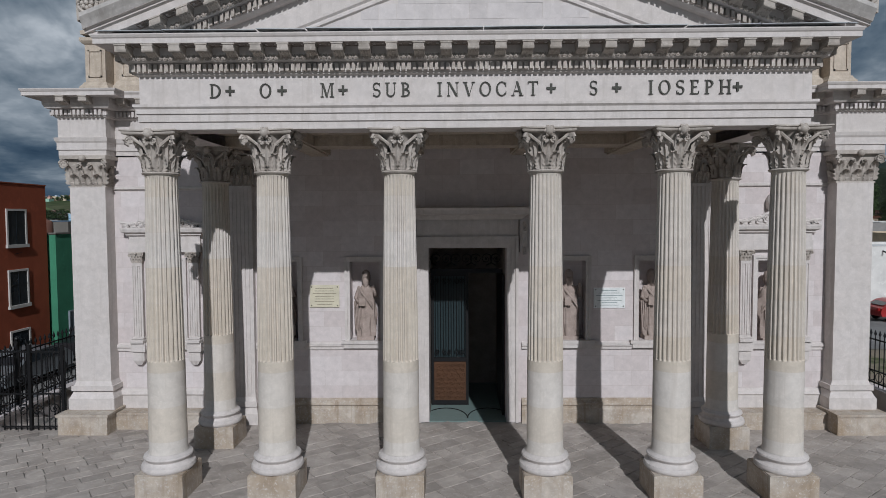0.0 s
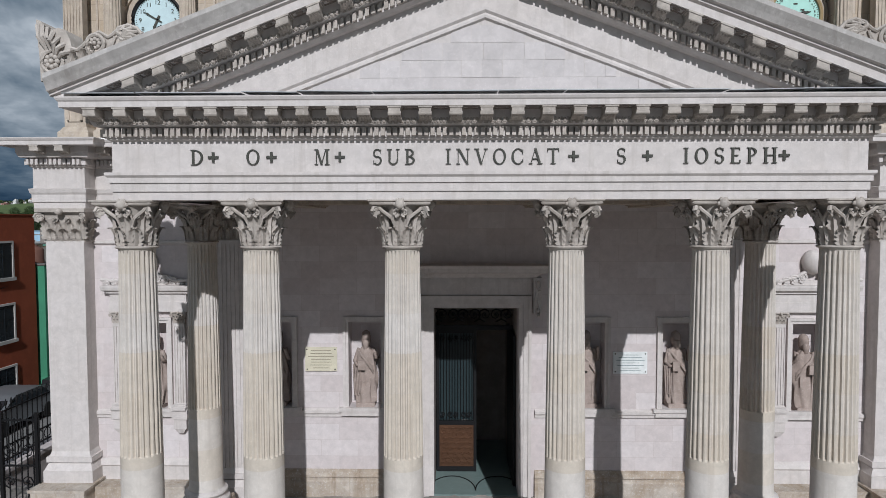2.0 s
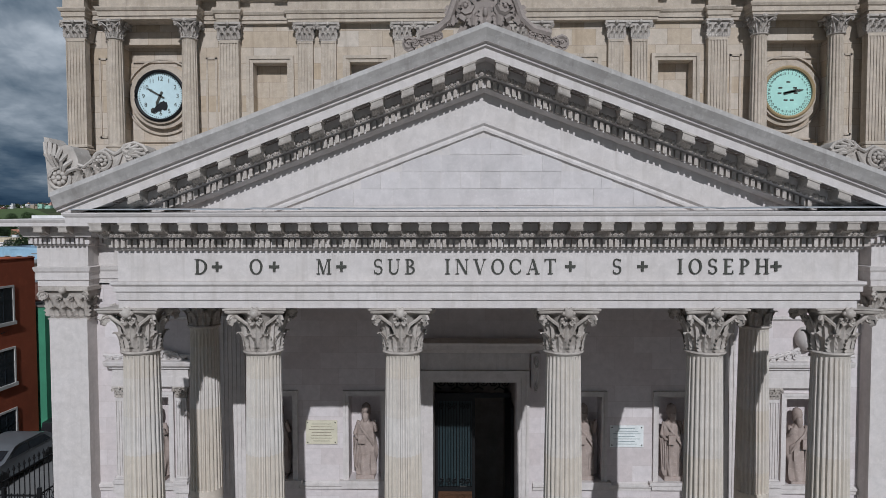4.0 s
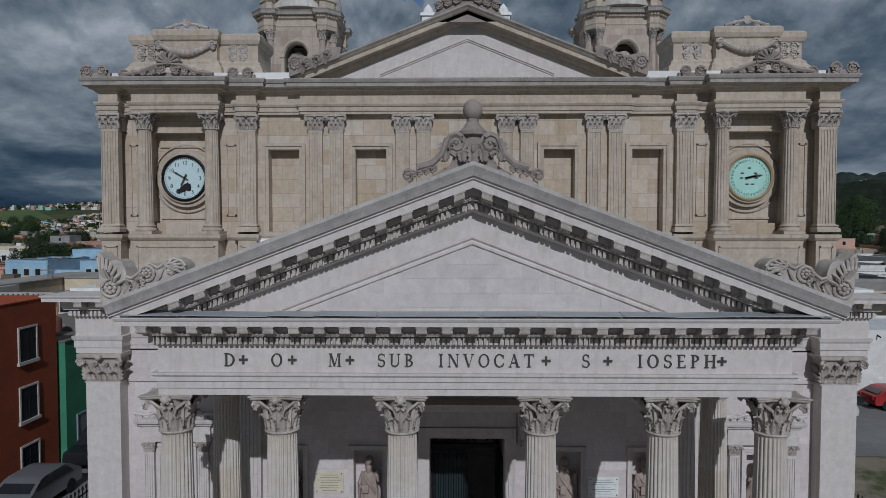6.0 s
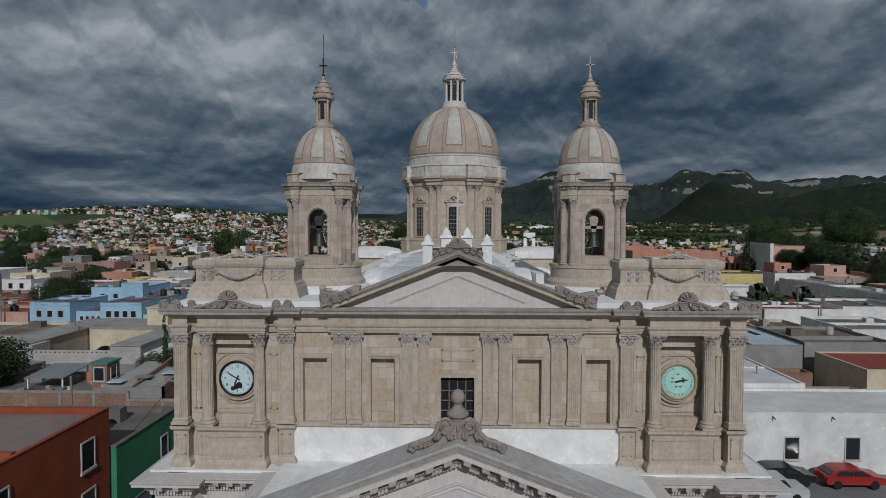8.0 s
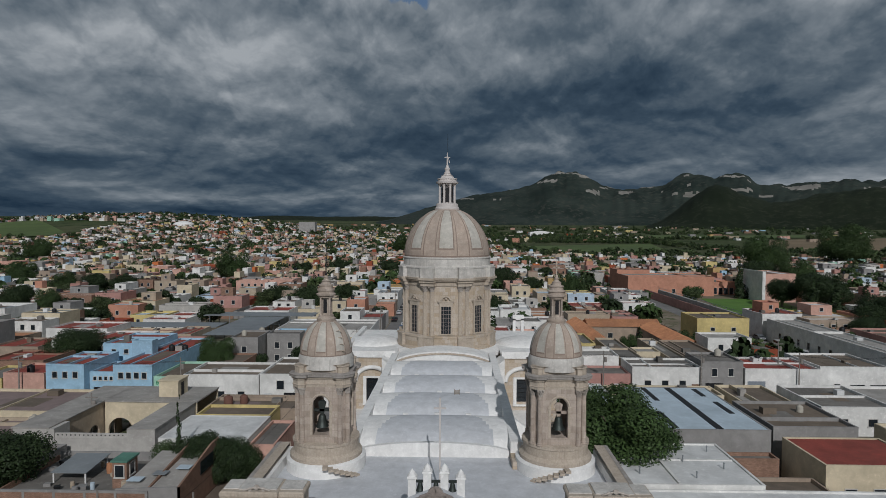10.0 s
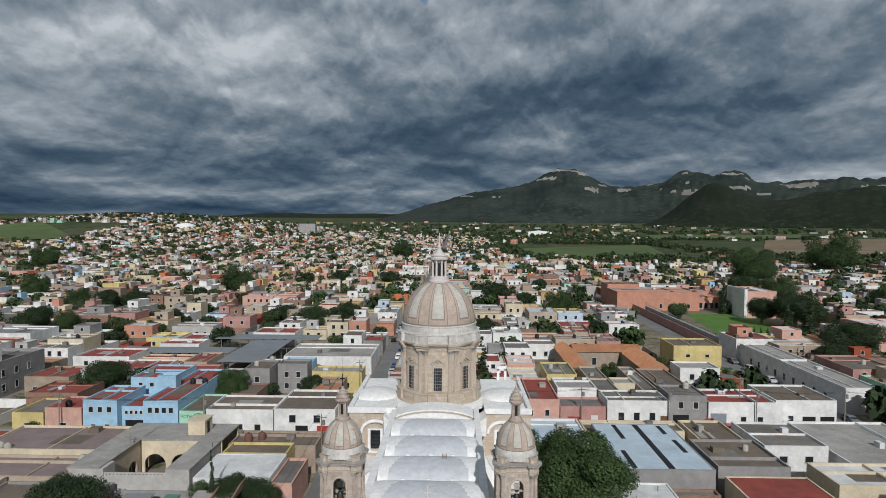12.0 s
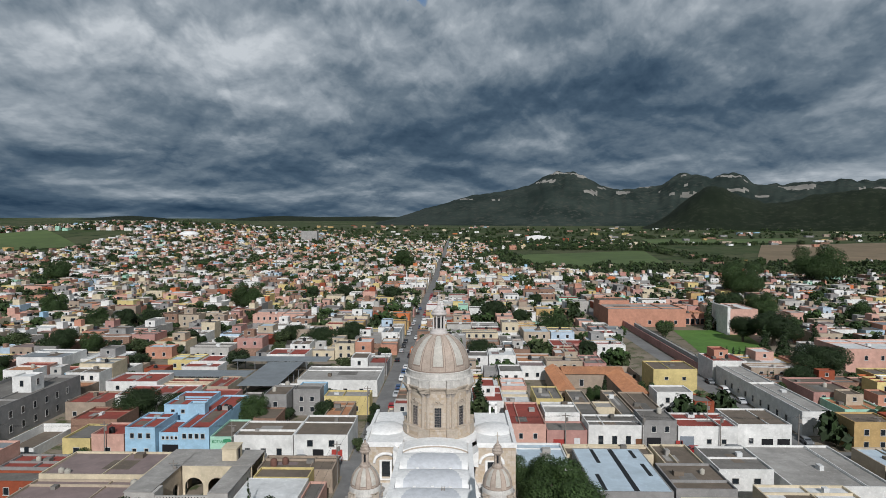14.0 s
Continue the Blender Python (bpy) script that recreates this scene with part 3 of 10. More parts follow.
# Dented metal flashing along the cornice edge.
fl_rg = random.Random(3)
xf = -7.0
while xf < 6.9:
    w_ = min(fl_rg.uniform(0.9, 2.3), 7.0 - xf)
    za, zb_ = 9.42 + fl_rg.uniform(0, 0.03), 9.42 + fl_rg.uniform(0, 0.03)
    part("flashing", Shape().add([(xf, -0.63, za), (xf + w_ - 0.02, -0.63, zb_), (xf + w_ - 0.02, -0.18, zb_ + 0.03), (xf, -0.18, za + 0.03), (xf, -0.63, za + 0.012), (xf + w_ - 0.02, -0.63, zb_ + 0.012), (xf + w_ - 0.02, -0.18, zb_ + 0.042), (xf, -0.18, za + 0.042)], [(3, 2, 1, 0), (4, 5, 6, 7), (0, 1, 5, 4), (1, 2, 6, 5), (2, 3, 7, 6), (3, 0, 4, 7)]), FLASHING, portico, "dented grey metal flashing")
    xf += w_

# Raking cornices of the pediment.
SLOPE, PEAK, HALF = 0.378, 11.50, 7.22


def rake(s, profile, half, peak, slope, y0, floor_z, n=40):
    rings = []
    for i in range(n + 1):
        x = -half + 2 * half * i / n
        zb = peak - slope * abs(x)
        rings.append([(x, y0 - o, max(zb + v, floor_z)) for o, v in profile])
    k = len(profile)
    f = []
    for j in range(n):
        for i in range(k):
            i2 = (i + 1) % k
            f.append((j * k + i, (j + 1) * k + i, (j + 1) * k + i2, j * k + i2))
    f += [tuple(range(k - 1, -1, -1)), tuple(range(n * k, (n + 1) * k))]
    return s.add([p for r in rings for p in r], f)


rk = [(-0.7, 0.0), (0, 0), (0.05, 0.03), (0.08, 0.05), (0.08, 0.21), (0.2, 0.23), (0.25, 0.33), (0.25, 0.46), (0.55, 0.46), (0.55, 0.60), (0.60, 0.63), (0.60, 0.67), (0.66, 0.69), (0.70, 0.78), (0.76, 0.88), (0.76, 0.95), (-0.7, 0.98)]
part("raking_cornice", rake(Shape(), rk, HALF, PEAK, SLOPE, 0.0, 9.395), STONE, portico)
part("cyma", rake(Shape(), [(-0.7, 0.70), (0.666, 0.70), (0.706, 0.78), (0.766, 0.88), (0.766, 0.956), (-0.7, 0.986)], HALF + 0.004, PEAK, SLOPE, 0.0, 9.397), STONE_COPING, portico, "grime darkened crowning moulding")
rd = Shape()
nn = 62
for sg in (-1, 1):
    for i in range(nn):
        x = sg * (0.07 + i * 0.108)
        zb = PEAK - SLOPE * abs(x)
        if zb + 0.06 < 9.44:
            continue
        a, b = x - 0.034, x + 0.034
        za, zb2 = PEAK - SLOPE * abs(a), PEAK - SLOPE * abs(b)
        rd.add([(a, -0.165, za + 0.065), (b, -0.165, zb2 + 0.065), (b, -0.08, zb2 + 0.065), (a, -0.08, za + 0.065), (a, -0.165, za + 0.2), (b, -0.165, zb2 + 0.2), (b, -0.08, zb2 + 0.2), (a, -0.08, za + 0.2)],
               [(3, 2, 1, 0), (4, 5, 6, 7), (0, 1, 5, 4), (1, 2, 6, 5), (2, 3, 7, 6), (3, 0, 4, 7)])
tagged(part("raking_dentil_course", rd, CARVED, portico), kind="stuff")
for sg in (-1, 1):
    shear = Matrix(((1, 0, 0, 0), (0, 1, 0, 0), (-SLOPE * sg, 0, 1, 0), (0, 0, 0, 1)))
    sm = mod_me.copy()
    sm.transform(shear)
    for i in range(13):
        x = sg * (0.525 + i * 0.515)
        if PEAK - SLOPE * abs(x) + 0.36 > 9.5:
            part("rosette", ros_me, None, portico, m=Matrix.Translation((x, -0.41, PEAK - SLOPE * abs(x) + 0.459)) @ Matrix.Rotation(math.atan(SLOPE) * sg, 4, "Y"))
    rake_eggs = Shape()
    for i in range(62):
        x = sg * (0.06 + i * 0.1016)
        if PEAK - SLOPE * abs(x) + 0.2 > 9.5:
            rake_eggs.join(egg_me, Matrix.Translation((x, -0.24, PEAK - SLOPE * abs(x) + 0.29)) @ Matrix.Rotation(math.atan(SLOPE) * sg, 4, "Y"))
    tagged(part("raking_egg_band", rake_eggs, CARVED, portico), kind="stuff")
    for i in range(13):
        x = sg * (0.27 + i * 0.515)
        if PEAK - SLOPE * abs(x) + 0.3 > 9.5:
            part("modillion", sm, None, portico, m=pose(x, -0.25, PEAK - SLOPE * abs(x) + 0.46))
# Tympanum: a plain field with a sunk triangle of coursed blocks.
field_ = Shape().prism([(-5.6, 9.38), (5.6, 9.38), (0, 11.56)], 0.12, 0.7)
part("tympanum", field_, STONE, portico)
frame_pr = [(0.0, 0.0), (0.07, 0.0), (0.07, 0.05), (0.03, 0.09), (0.05, 0.13), (0.05, 0.17), (0, 0.2)]
tri = Shape()
A, B_, C = Vector((-3.95, 9.52)), Vector((3.95, 9.52)), Vector((0, 11.02))
for p, q, nrm in ((A, C, 1), (C, B_, 1)):
    d = (q - p).normalized()
    nv = Vector((d.y, -d.x))
    rr = []
    for e, shift in ((p, 0), (q, 0)):
        rr.append([(e.x, 0.12 - o, e.y - v * 1.07) for o, v in frame_pr])
    tri.rings(rr, close=False)
part("tympanum_moulding", tri, STONE, portico)
rng = random.Random(5)
zc = 9.52
blk_me = {}
while zc < 10.75:
    h = 0.30
    halfw = (10.83 - (zc + h * 0.5)) / 0.38
    x = -halfw + rng.uniform(-0.1, 0.1)
    while x < halfw - 0.15:
        w = min(0.355, halfw - x)
        if zc < 9.6:
            w = min(0.71, halfw - x)
        key = (round(w, 2), zc < 9.6)
        if key not in blk_me:
            b = Shape().box(0, key[0] - 0.004, 0.004, 0.05, 0, h - 0.004)
            blk_me[key] = b.mesh("block", BLOCK)
        part("block", blk_me[key], None, portico, m=pose(x, 0.108 + rng.uniform(-0.003, 0.003), zc))
        x += w
    zc += h

# Portico roof, ceiling and the low walls behind the pediment.
roof = Shape().box(-6.5, 6.5, 0.7, 5.45, 9.42, 9.56)
part("roof", roof, WHITE, portico, "white painted flat portico roof")
ceil_ = Shape().box(-5.92, 5.92, 0.6, WALL_Y, 7.95, 8.1)
part("soffit", ceil_, STONE_UP, portico)
for x in COLS[1:-1]:
    part("ceiling_beam", Shape().box(x - 0.3, x + 0.3, 0.6, WALL_Y, 7.7, 7.948).box(x - 0.24, x + 0.24, 0.62, WALL_Y, 7.66, 7.702), STONE_UP, portico)
for a_, b_ in zip((-5.92,) + tuple(x + 0.302 for x in COLS[1:-1]), tuple(x - 0.302 for x in COLS[1:-1]) + (5.92,)):
    part("cross_beam", Shape().box(a_, b_, 2.9, 3.6, 7.7, 7.948), STONE_UP, portico)

# Lettering on the frieze.
LETTERS = thing("frieze_lettering", "dark bronze capital letters fixed to the frieze", "lettering")


def text(name, body, x, y, z, size, mat, parent, depth=0.015, align="LEFT", width=None):
    cu = bpy.data.curves.new(name, "FONT")
    cu.body, cu.size, cu.extrude, cu.align_x = body, size, depth, align
    ob = bpy.data.objects.new(name, cu)
    scene.collection.objects.link(ob)
    bpy.context.view_layer.update()
    me = bpy.data.meshes.new_from_object(ob)
    bpy.data.objects.remove(ob)
    me.materials.append(mat)
    if width:
        xs = [v.co.x for v in me.vertices]
        k = width / max(1e-4, max(xs) - min(xs))
        lo = min(xs)
        for v in me.vertices:
            v.co.x = (v.co.x - lo) * k
    ob = new(name, me)
    ob.parent = parent
    ob.matrix_basis = pose(x, y, z, 90, 0, 0)
    return ob


def letter_x(px):
    return -0.517 + 10.64 * ((px - 784) / 1095.0 - 0.017)


def roman(ch):
    """One roman capital of unit height with thick and thin strokes and flat serifs: its outlines as (x, z) polygons, and its width."""
    polys = []
    T, t, F = 0.14, 0.055, 0.045

    def bar(x0, z0, x1, z1, w):
        polys.append([(x0 - w / 2, z0), (x0 + w / 2, z0), (x1 + w / 2, z1), (x1 - w / 2, z1)])

    def flat(x0, x1, z0, z1):
        polys.append([(x0, z0), (x1, z0), (x1, z1), (x0, z1)])

    def foot(x, w, ends=(0, 1)):
        for e in ends:
            flat(x - w / 2 - 0.09, x + w / 2 + 0.09, (1 - F) * e, (1 - F) * e + F)

    def stem(x, w=T, ends=(0, 1)):
        bar(x, 0, x, 1, w)
        foot(x, w, ends)

    def bow(cx, cz, rx, rz, a0, a1, side=T, cap=t, n=16):
        pts = [(math.cos(radians(a0 + (a1 - a0) * i / n)), math.sin(radians(a0 + (a1 - a0) * i / n))) for i in range(n + 1)]
        for (c0, s0), (c1, s1) in zip(pts, pts[1:]):
            polys.append([(cx + (rx - side) * c0, cz + (rz - cap) * s0), (cx + rx * c0, cz + rz * s0), (cx + rx * c1, cz + rz * s1), (cx + (rx - side) * c1, cz + (rz - cap) * s1)])
    w = 0.78
    if ch == "D":
        stem(0.17), bow(0.25, 0.5, 0.55, 0.5, -90, 90)
        w = 0.82
    elif ch == "O":
        bow(0.42, 0.5, 0.42, 0.51, 0, 360, n=28)
        w = 0.86
    elif ch == "C":
        bow(0.42, 0.5, 0.42, 0.51, 42, 318, n=24), flat(0.68, 0.74, 0.66, 0.92), flat(0.70, 0.75, 0.14, 0.3)
    elif ch == "M":
        bar(0.14, 0, 0.16, 1, t), foot(0.14, t), bar(0.5, 0.02, 0.2, 1, T), bar(0.5, 0.02, 0.8, 1, t), stem(0.88)
        w = 1.06
    elif ch == "S":
        bow(0.3, 0.74, 0.27, 0.27, 38, 262, 0.1), bow(0.3, 0.27, 0.29, 0.28, -142, 82, 0.12), bar(0.4, 0.47, 0.2, 0.55, 0.22), flat(0.5, 0.54, 0.76, 0.96), flat(0.04, 0.08, 0.04, 0.26)
        w = 0.6
    elif ch == "U":
        bar(0.17, 0.3, 0.17, 1, T), foot(0.17, T, (1,)), bar(0.7, 0.3, 0.7, 1, t), foot(0.7, t, (1,)), bow(0.41, 0.32, 0.32, 0.33, 180, 360, 0.1, 0.08)
        w = 0.84
    elif ch == "B":
        stem(0.17), bow(0.25, 0.75, 0.34, 0.25, -90, 90, 0.13), bow(0.25, 0.27, 0.4, 0.27, -90, 90, 0.14)
        w = 0.68
    elif ch == "I":
        stem(0.17)
        w = 0.34
    elif ch == "N":
        bar(0.14, 0, 0.14, 1, t), foot(0.14, t), bar(0.74, 0, 0.18, 1, T), bar(0.76, 0, 0.76, 1, t), foot(0.76, t, (1,))
        w = 0.88
    elif ch == "V":
        bar(0.42, 0, 0.13, 1, T), bar(0.42, 0, 0.72, 1, t), foot(0.13, T, (1,)), foot(0.72, t, (1,))
        w = 0.84
    elif ch == "A":
        bar(0.12, 0, 0.42, 1, t), bar(0.72, 0, 0.42, 1, T), flat(0.24, 0.6, 0.3, 0.36), foot(0.12, t, (0,)), foot(0.72, T, (0,))
        w = 0.86
    elif ch == "T":
        stem(0.37, T, (0,)), flat(0.0, 0.74, 1 - t, 1.0), flat(0.0, 0.05, 0.8, 1 - t), flat(0.69, 0.74, 0.8, 1 - t)
        w = 0.74
    elif ch == "E":
        stem(0.17), flat(0.25, 0.6, 1 - t, 1), flat(0.25, 0.5, 0.48, 0.54), flat(0.25, 0.64, 0, t), flat(0.56, 0.6, 0.8, 1 - t), flat(0.6, 0.64, t, 0.22)
        w = 0.66
    elif ch == "P":
        stem(0.17), bow(0.25, 0.73, 0.37, 0.27, -90, 90, 0.14)
        w = 0.64
    elif ch == "H":
        stem(0.17), stem(0.72), flat(0.25, 0.64, 0.48, 0.54)
        w = 0.9
    return polys, w


LETTER_H, LETTER_Z = 0.268, 8.308
for word, a, b in (("D", 327, 350), ("O", 428, 452), ("M", 550, 578), ("SUB", 655, 731), ("INVOCAT", 785, 986), ("S", 1088, 1104), ("IOSEPH", 1205, 1369)):
    x0, x1 = letter_x(a), letter_x(b)
    widths = [roman(ch)[1] for ch in word]
    natural = sum(widths) * LETTER_H
    k = min(1.0, (x1 - x0) / natural) if len(word) > 1 else (x1 - x0) / natural
    gap_ = (x1 - x0 - natural * k) / max(1, len(word) - 1)
    for ch, w in zip(word, widths):
        sh = Shape()
        for i, poly in enumerate(roman(ch)[0]):
            sh.prism([(x0 + px * LETTER_H * k, LETTER_Z + pz * LETTER_H) for px, pz in poly], -0.028 - 0.0004 * (i % 7), 0.004)
        part("letter", sh, LETTER, LETTERS)
        x0 += w * LETTER_H * k + gap_
cross_me = Shape().box(-0.09, 0.09, -0.015, 0.015, -0.022, 0.022).box(-0.022, 0.022, -0.0155, 0.0155, -0.09, 0.09).mesh("cross_mark", LETTER)
for px in (368, 473, 596, 1012, 1142, 1381):
    part("cross_mark", cross_me, None, LETTERS, m=pose(letter_x(px), -0.012, 8.442))

# Acroteria: shell and scroll corners, and the ball on the apex.
def acroterion(sg):
    """A fluted palm fan with a curled tip at the corner, a rosette at its root, then a ringed scroll and a leaf up the slope."""
    ac = thing("acroterion", "grey carved palm fan and scroll ornament at the pediment corner", "ornament", "pediment corner ornaments")
    s, ro, lf = Shape(), Shape(), Shape()
    P = lambda u, z, y=-0.5: (sg * (7.4 - u), y, z)
    line = [(-0.02, 9.66), (-0.03, 10.05), (-0.06, 10.42), (-0.07, 10.68), (-0.01, 10.66), (0.07, 10.56), (0.2, 10.51), (0.3, 10.54), (0.42, 10.50), (0.49, 10.34), (0.52, 10.2), (0.62, 10.17), (0.74, 10.26), (0.86, 10.40), (1.0, 10.46), (1.14, 10.38), (1.22, 10.42), (1.34, 10.53), (1.48, 10.57), (1.62, 10.52), (1.70, 10.42), (1.68, 10.28), (0.9, 9.98)]
    pts = [(sg * (7.4 - u), z) for u, z in line]
    s.prism(pts[::-1] if sg < 0 else pts, -0.5, -0.05)
    for k in range(7):
        u1, z1 = -0.04 + k * 0.085, 10.58 - 0.012 * k * k
        s.tube([P(0.2 + (u1 - 0.2) * 0.35, 9.98 + (z1 - 9.98) * 0.3, -0.52), P(0.2 + (u1 - 0.2) * 0.75, 9.98 + (z1 - 9.98) * 0.65, -0.60), P(u1, z1, -0.50)], 0.028, 6, 1.5)
    for u, z, r in ((0.2, 9.98, 0.15), (0.93, 10.27, 0.12)):
        for k in range(8):
            a = k * math.tau / 8
            ro.ball(P(u + r * 0.6 * math.cos(a), z + r * 0.6 * math.sin(a), -0.53), r * 0.3, 8, 6)
        ro.ball(P(u, z, -0.55), r * 0.3, 8, 6)
        ro.tube([P(u + r * 1.2 * math.cos(k * math.tau / 18), z + r * 1.2 * math.sin(k * math.tau / 18), -0.52) for k in range(19)], 0.035, 6)
    for u, z in ((0.45, 9.98), (0.62, 10.02), (0.74, 10.1)):
        leaf(lf, P(u, z - 0.1), (0, -1, 0), (-sg * 0.55, 0, 0.83), 0.2, 0.3, 0.14)
    for k in range(6):
        a0 = 2.4 - k * 0.5
        lf.tube([P(1.42, 10.36, -0.53), P(1.42 + 0.13 * math.cos(a0), 10.36 + 0.11 * math.sin(a0), -0.58), P(1.42 + 0.24 * math.cos(a0 - 0.35), 10.36 + 0.19 * math.sin(a0 - 0.35), -0.51)], 0.04, 6, 0.7)
    scroll(lf, P(1.42, 10.36, -0.56), (-sg, 0, 0), (0, 0, 1), 0.1, 0.035)
    lf.tube([P(u, z, -0.51) for u, z in line[10:21]], 0.032, 6)
    lf.tube([P(1.1, 10.1, -0.52), P(1.2, 10.22, -0.53), P(1.26, 10.38, -0.52)], 0.04, 6, 0.6)
    part("fan", s, CARVED, ac, smooth=50)
    part("rosettes", ro, CARVED, ac, smooth=50)
    part("leaf_scroll", lf, CARVED, ac, smooth=50)


for sg in (-1, 1):
    acroterion(sg)
fin = thing("finial", "weathered stone ball finial with scrolls on the pediment apex", "finial")
fb = Shape().prism([(-1.3, 12.0), (1.3, 12.0), (0.55, 12.4), (0.24, 12.92), (-0.24, 12.92), (-0.55, 12.4)], -0.35, 0.25)
fb.lathe([(0.26, 12.9), (0.26, 13.0), (0.35, 13.03), (0.35, 13.1), (0.3, 13.13), (0.22, 13.2), (0.14, 13.3), (0.14, 13.36)], 20, (0, -0.05, 0))
part("pedestal", fb, STONE_DARK, fin, smooth=30)
part("ball", Shape().ball((0, -0.05, 13.54), 0.225, 24, 16), STONE_DARK, fin, smooth=60)
fs = Shape()
for sg in (-1, 1):
    scroll(fs, (sg * 0.38, -0.40, 12.84), (sg, 0, 0), (0, 0, 1), 0.24, 0.062)
    fs.tube([(sg * 0.58, -0.40, 12.92), (sg * 0.70, -0.40, 12.62), (sg * 0.92, -0.40, 12.44), (sg * 1.25, -0.40, 12.36)], 0.075, 7)
    for i in range(4):
        scroll(fs, (sg * (0.88 + i * 0.15), -0.42, 12.34 - i * 0.035), (sg, 0, 0), (0, 0, 1), 0.085, 0.028)
    scroll(fs, (sg * 1.46, -0.40, 12.22), (-sg, 0, 0), (0, 0, 1), 0.14, 0.042)
    leaf(fs, (sg * 0.62, -0.38, 12.86), (sg * 0.3, -1, 0), (0, 0, -1), 0.32, 0.4, 0.16)
    leaf(fs, (sg * 0.24, -0.38, 12.74), (0, -1, 0), (0, 0, -1), 0.26, 0.28, 0.14)
leaf(fs, (0, -0.38, 12.82), (0, -1, 0), (0, 0, -1), 0.3, 0.42, 0.16)
fs.ball((0, -0.42, 12.72), 0.05, 8, 6, 1.6)
part("scrollwork", fs, STONE_DARK, fin, smooth=50)
fin.matrix_basis = Matrix.Diagonal((0.88, 1, 1, 1))

# ---- lower facade ----
facade = thing("church_facade", "pale limestone church front wall with niches and open central doorway", "church")


def wall_with_holes(s, x0, x1, z0, z1, y0, y1, holes):
    """A wall in the xz plane, one closed mesh, with rectangular openings (x0, x1, z0, z1) cut through."""
    xs = sorted({x0, x1, *[h[0] for h in holes], *[h[1] for h in holes]})
    zs = sorted({z0, z1, *[h[2] for h in holes], *[h[3] for h in holes]})
    nx, nz = len(xs) - 1, len(zs) - 1

    def full(i, j):
        if not (0 <= i < nx and 0 <= j < nz):
            return False
        a, b, c, d = xs[i], xs[i + 1], zs[j], zs[j + 1]
        return not any(h[0] - 1e-6 <= a and b <= h[1] + 1e-6 and h[2] - 1e-6 <= c and d <= h[3] + 1e-6 for h in holes)
    F = lambda i, j: j * (nx + 1) + i
    k = (nx + 1) * (nz + 1)
    faces = []
    for i in range(nx):
        for j in range(nz):
            if not full(i, j):
                continue
            a, b, c, d = F(i, j), F(i + 1, j), F(i + 1, j + 1), F(i, j + 1)
            faces += [(a, b, c, d), (d + k, c + k, b + k, a + k)]
            for (di, dj), (u, v) in (((0, -1), (b, a)), ((1, 0), (c, b)), ((0, 1), (d, c)), ((-1, 0), (a, d))):
                if not full(i + di, j + dj):
                    faces.append((u, v, v + k, u + k))
    return s.add([(x, y0, z) for z in zs for x in xs] + [(x, y1, z) for z in zs for x in xs], faces)


NICHES = (-5.15, -2.85, 2.85, 5.15)
holes = [(-1.08, 1.08, FLOOR - 0.3, 5.12)] + [(x - 0.42, x + 0.42, 2.55, 4.75) for x in NICHES]
w = wall_with_holes(Shape(), -6.6, 6.6, -0.3, 8.0, WALL_Y, WALL_Y + 0.45, holes)
part("wall", w, STONE_WALL, facade)
for x in NICHES:
    part("niche_back", Shape().box(x - 0.7, x + 0.7, WALL_Y + 0.45, WALL_Y + 0.55, 2.3, 5.0), STONE_WALL, facade)
for sg in (-1, 1):
    x0, x1 = (-10.9, -6.6) if sg < 0 else (6.6, 10.9)
    c = sg * 8.32
    ww = wall_with_holes(Shape(), x0, x1, -1.4, 7.7, WING_Y, WING_Y + 0.5, [(c - 0.42, c + 0.42, 2.5, 4.75)])
    part("wing_wall", ww, STONE_WALL, facade)
    part("niche_back", Shape().box(c - 0.6, c + 0.6, WING_Y + 0.5, WING_Y + 0.6, 2.3, 5.0), STONE_WALL, facade)
# Base mouldings and string courses.
bm_ = Shape()
base_pr = [(0, -0.3), (0.12, -0.3), (0.12, 0.62), (0.09, 0.66), (0.09, 0.72), (0.13, 0.75), (0.12, 0.8), (0.05, 0.86), (0.03, 0.92), (0, 0.92)]
for a, b in ((-6.0, -1.5), (1.5, 6.0)):
    part("base_moulding", Shape().sweep([(a, WALL_Y), (b, WALL_Y)], base_pr), STONE_FOOT, facade, "stained moulding along the wall foot")
    bm_.sweep([(a, WALL_Y), (b, WALL_Y)], [(0, 2.28), (0.05, 2.3), (0.05, 2.36), (0.08, 2.4), (0.08, 2.46), (0, 2.5)])
for sg in (-1, 1):
    a, b = (-9.75, -6.7) if sg < 0 else (6.7, 9.75)
    bm_.sweep([(a, WING_Y), (b, WING_Y)], [(0, 0.7), (0.12, 0.7), (0.12, 1.06), (0.15, 1.1), (0.1, 1.18), (0.04, 1.24), (0, 1.24)])
    bm_.sweep([(a, WING_Y), (b, WING_Y)], [(0, 2.28), (0.05, 2.3), (0.05, 2.36), (0.08, 2.4), (0.08, 2.46), (0, 2.5)])
    bm_.sweep([(a, WING_Y), (b, WING_Y)], [(0, 6.75), (0.06, 6.78), (0.06, 6.84), (0, 6.86)])
part("moulding", bm_, STONE, facade)
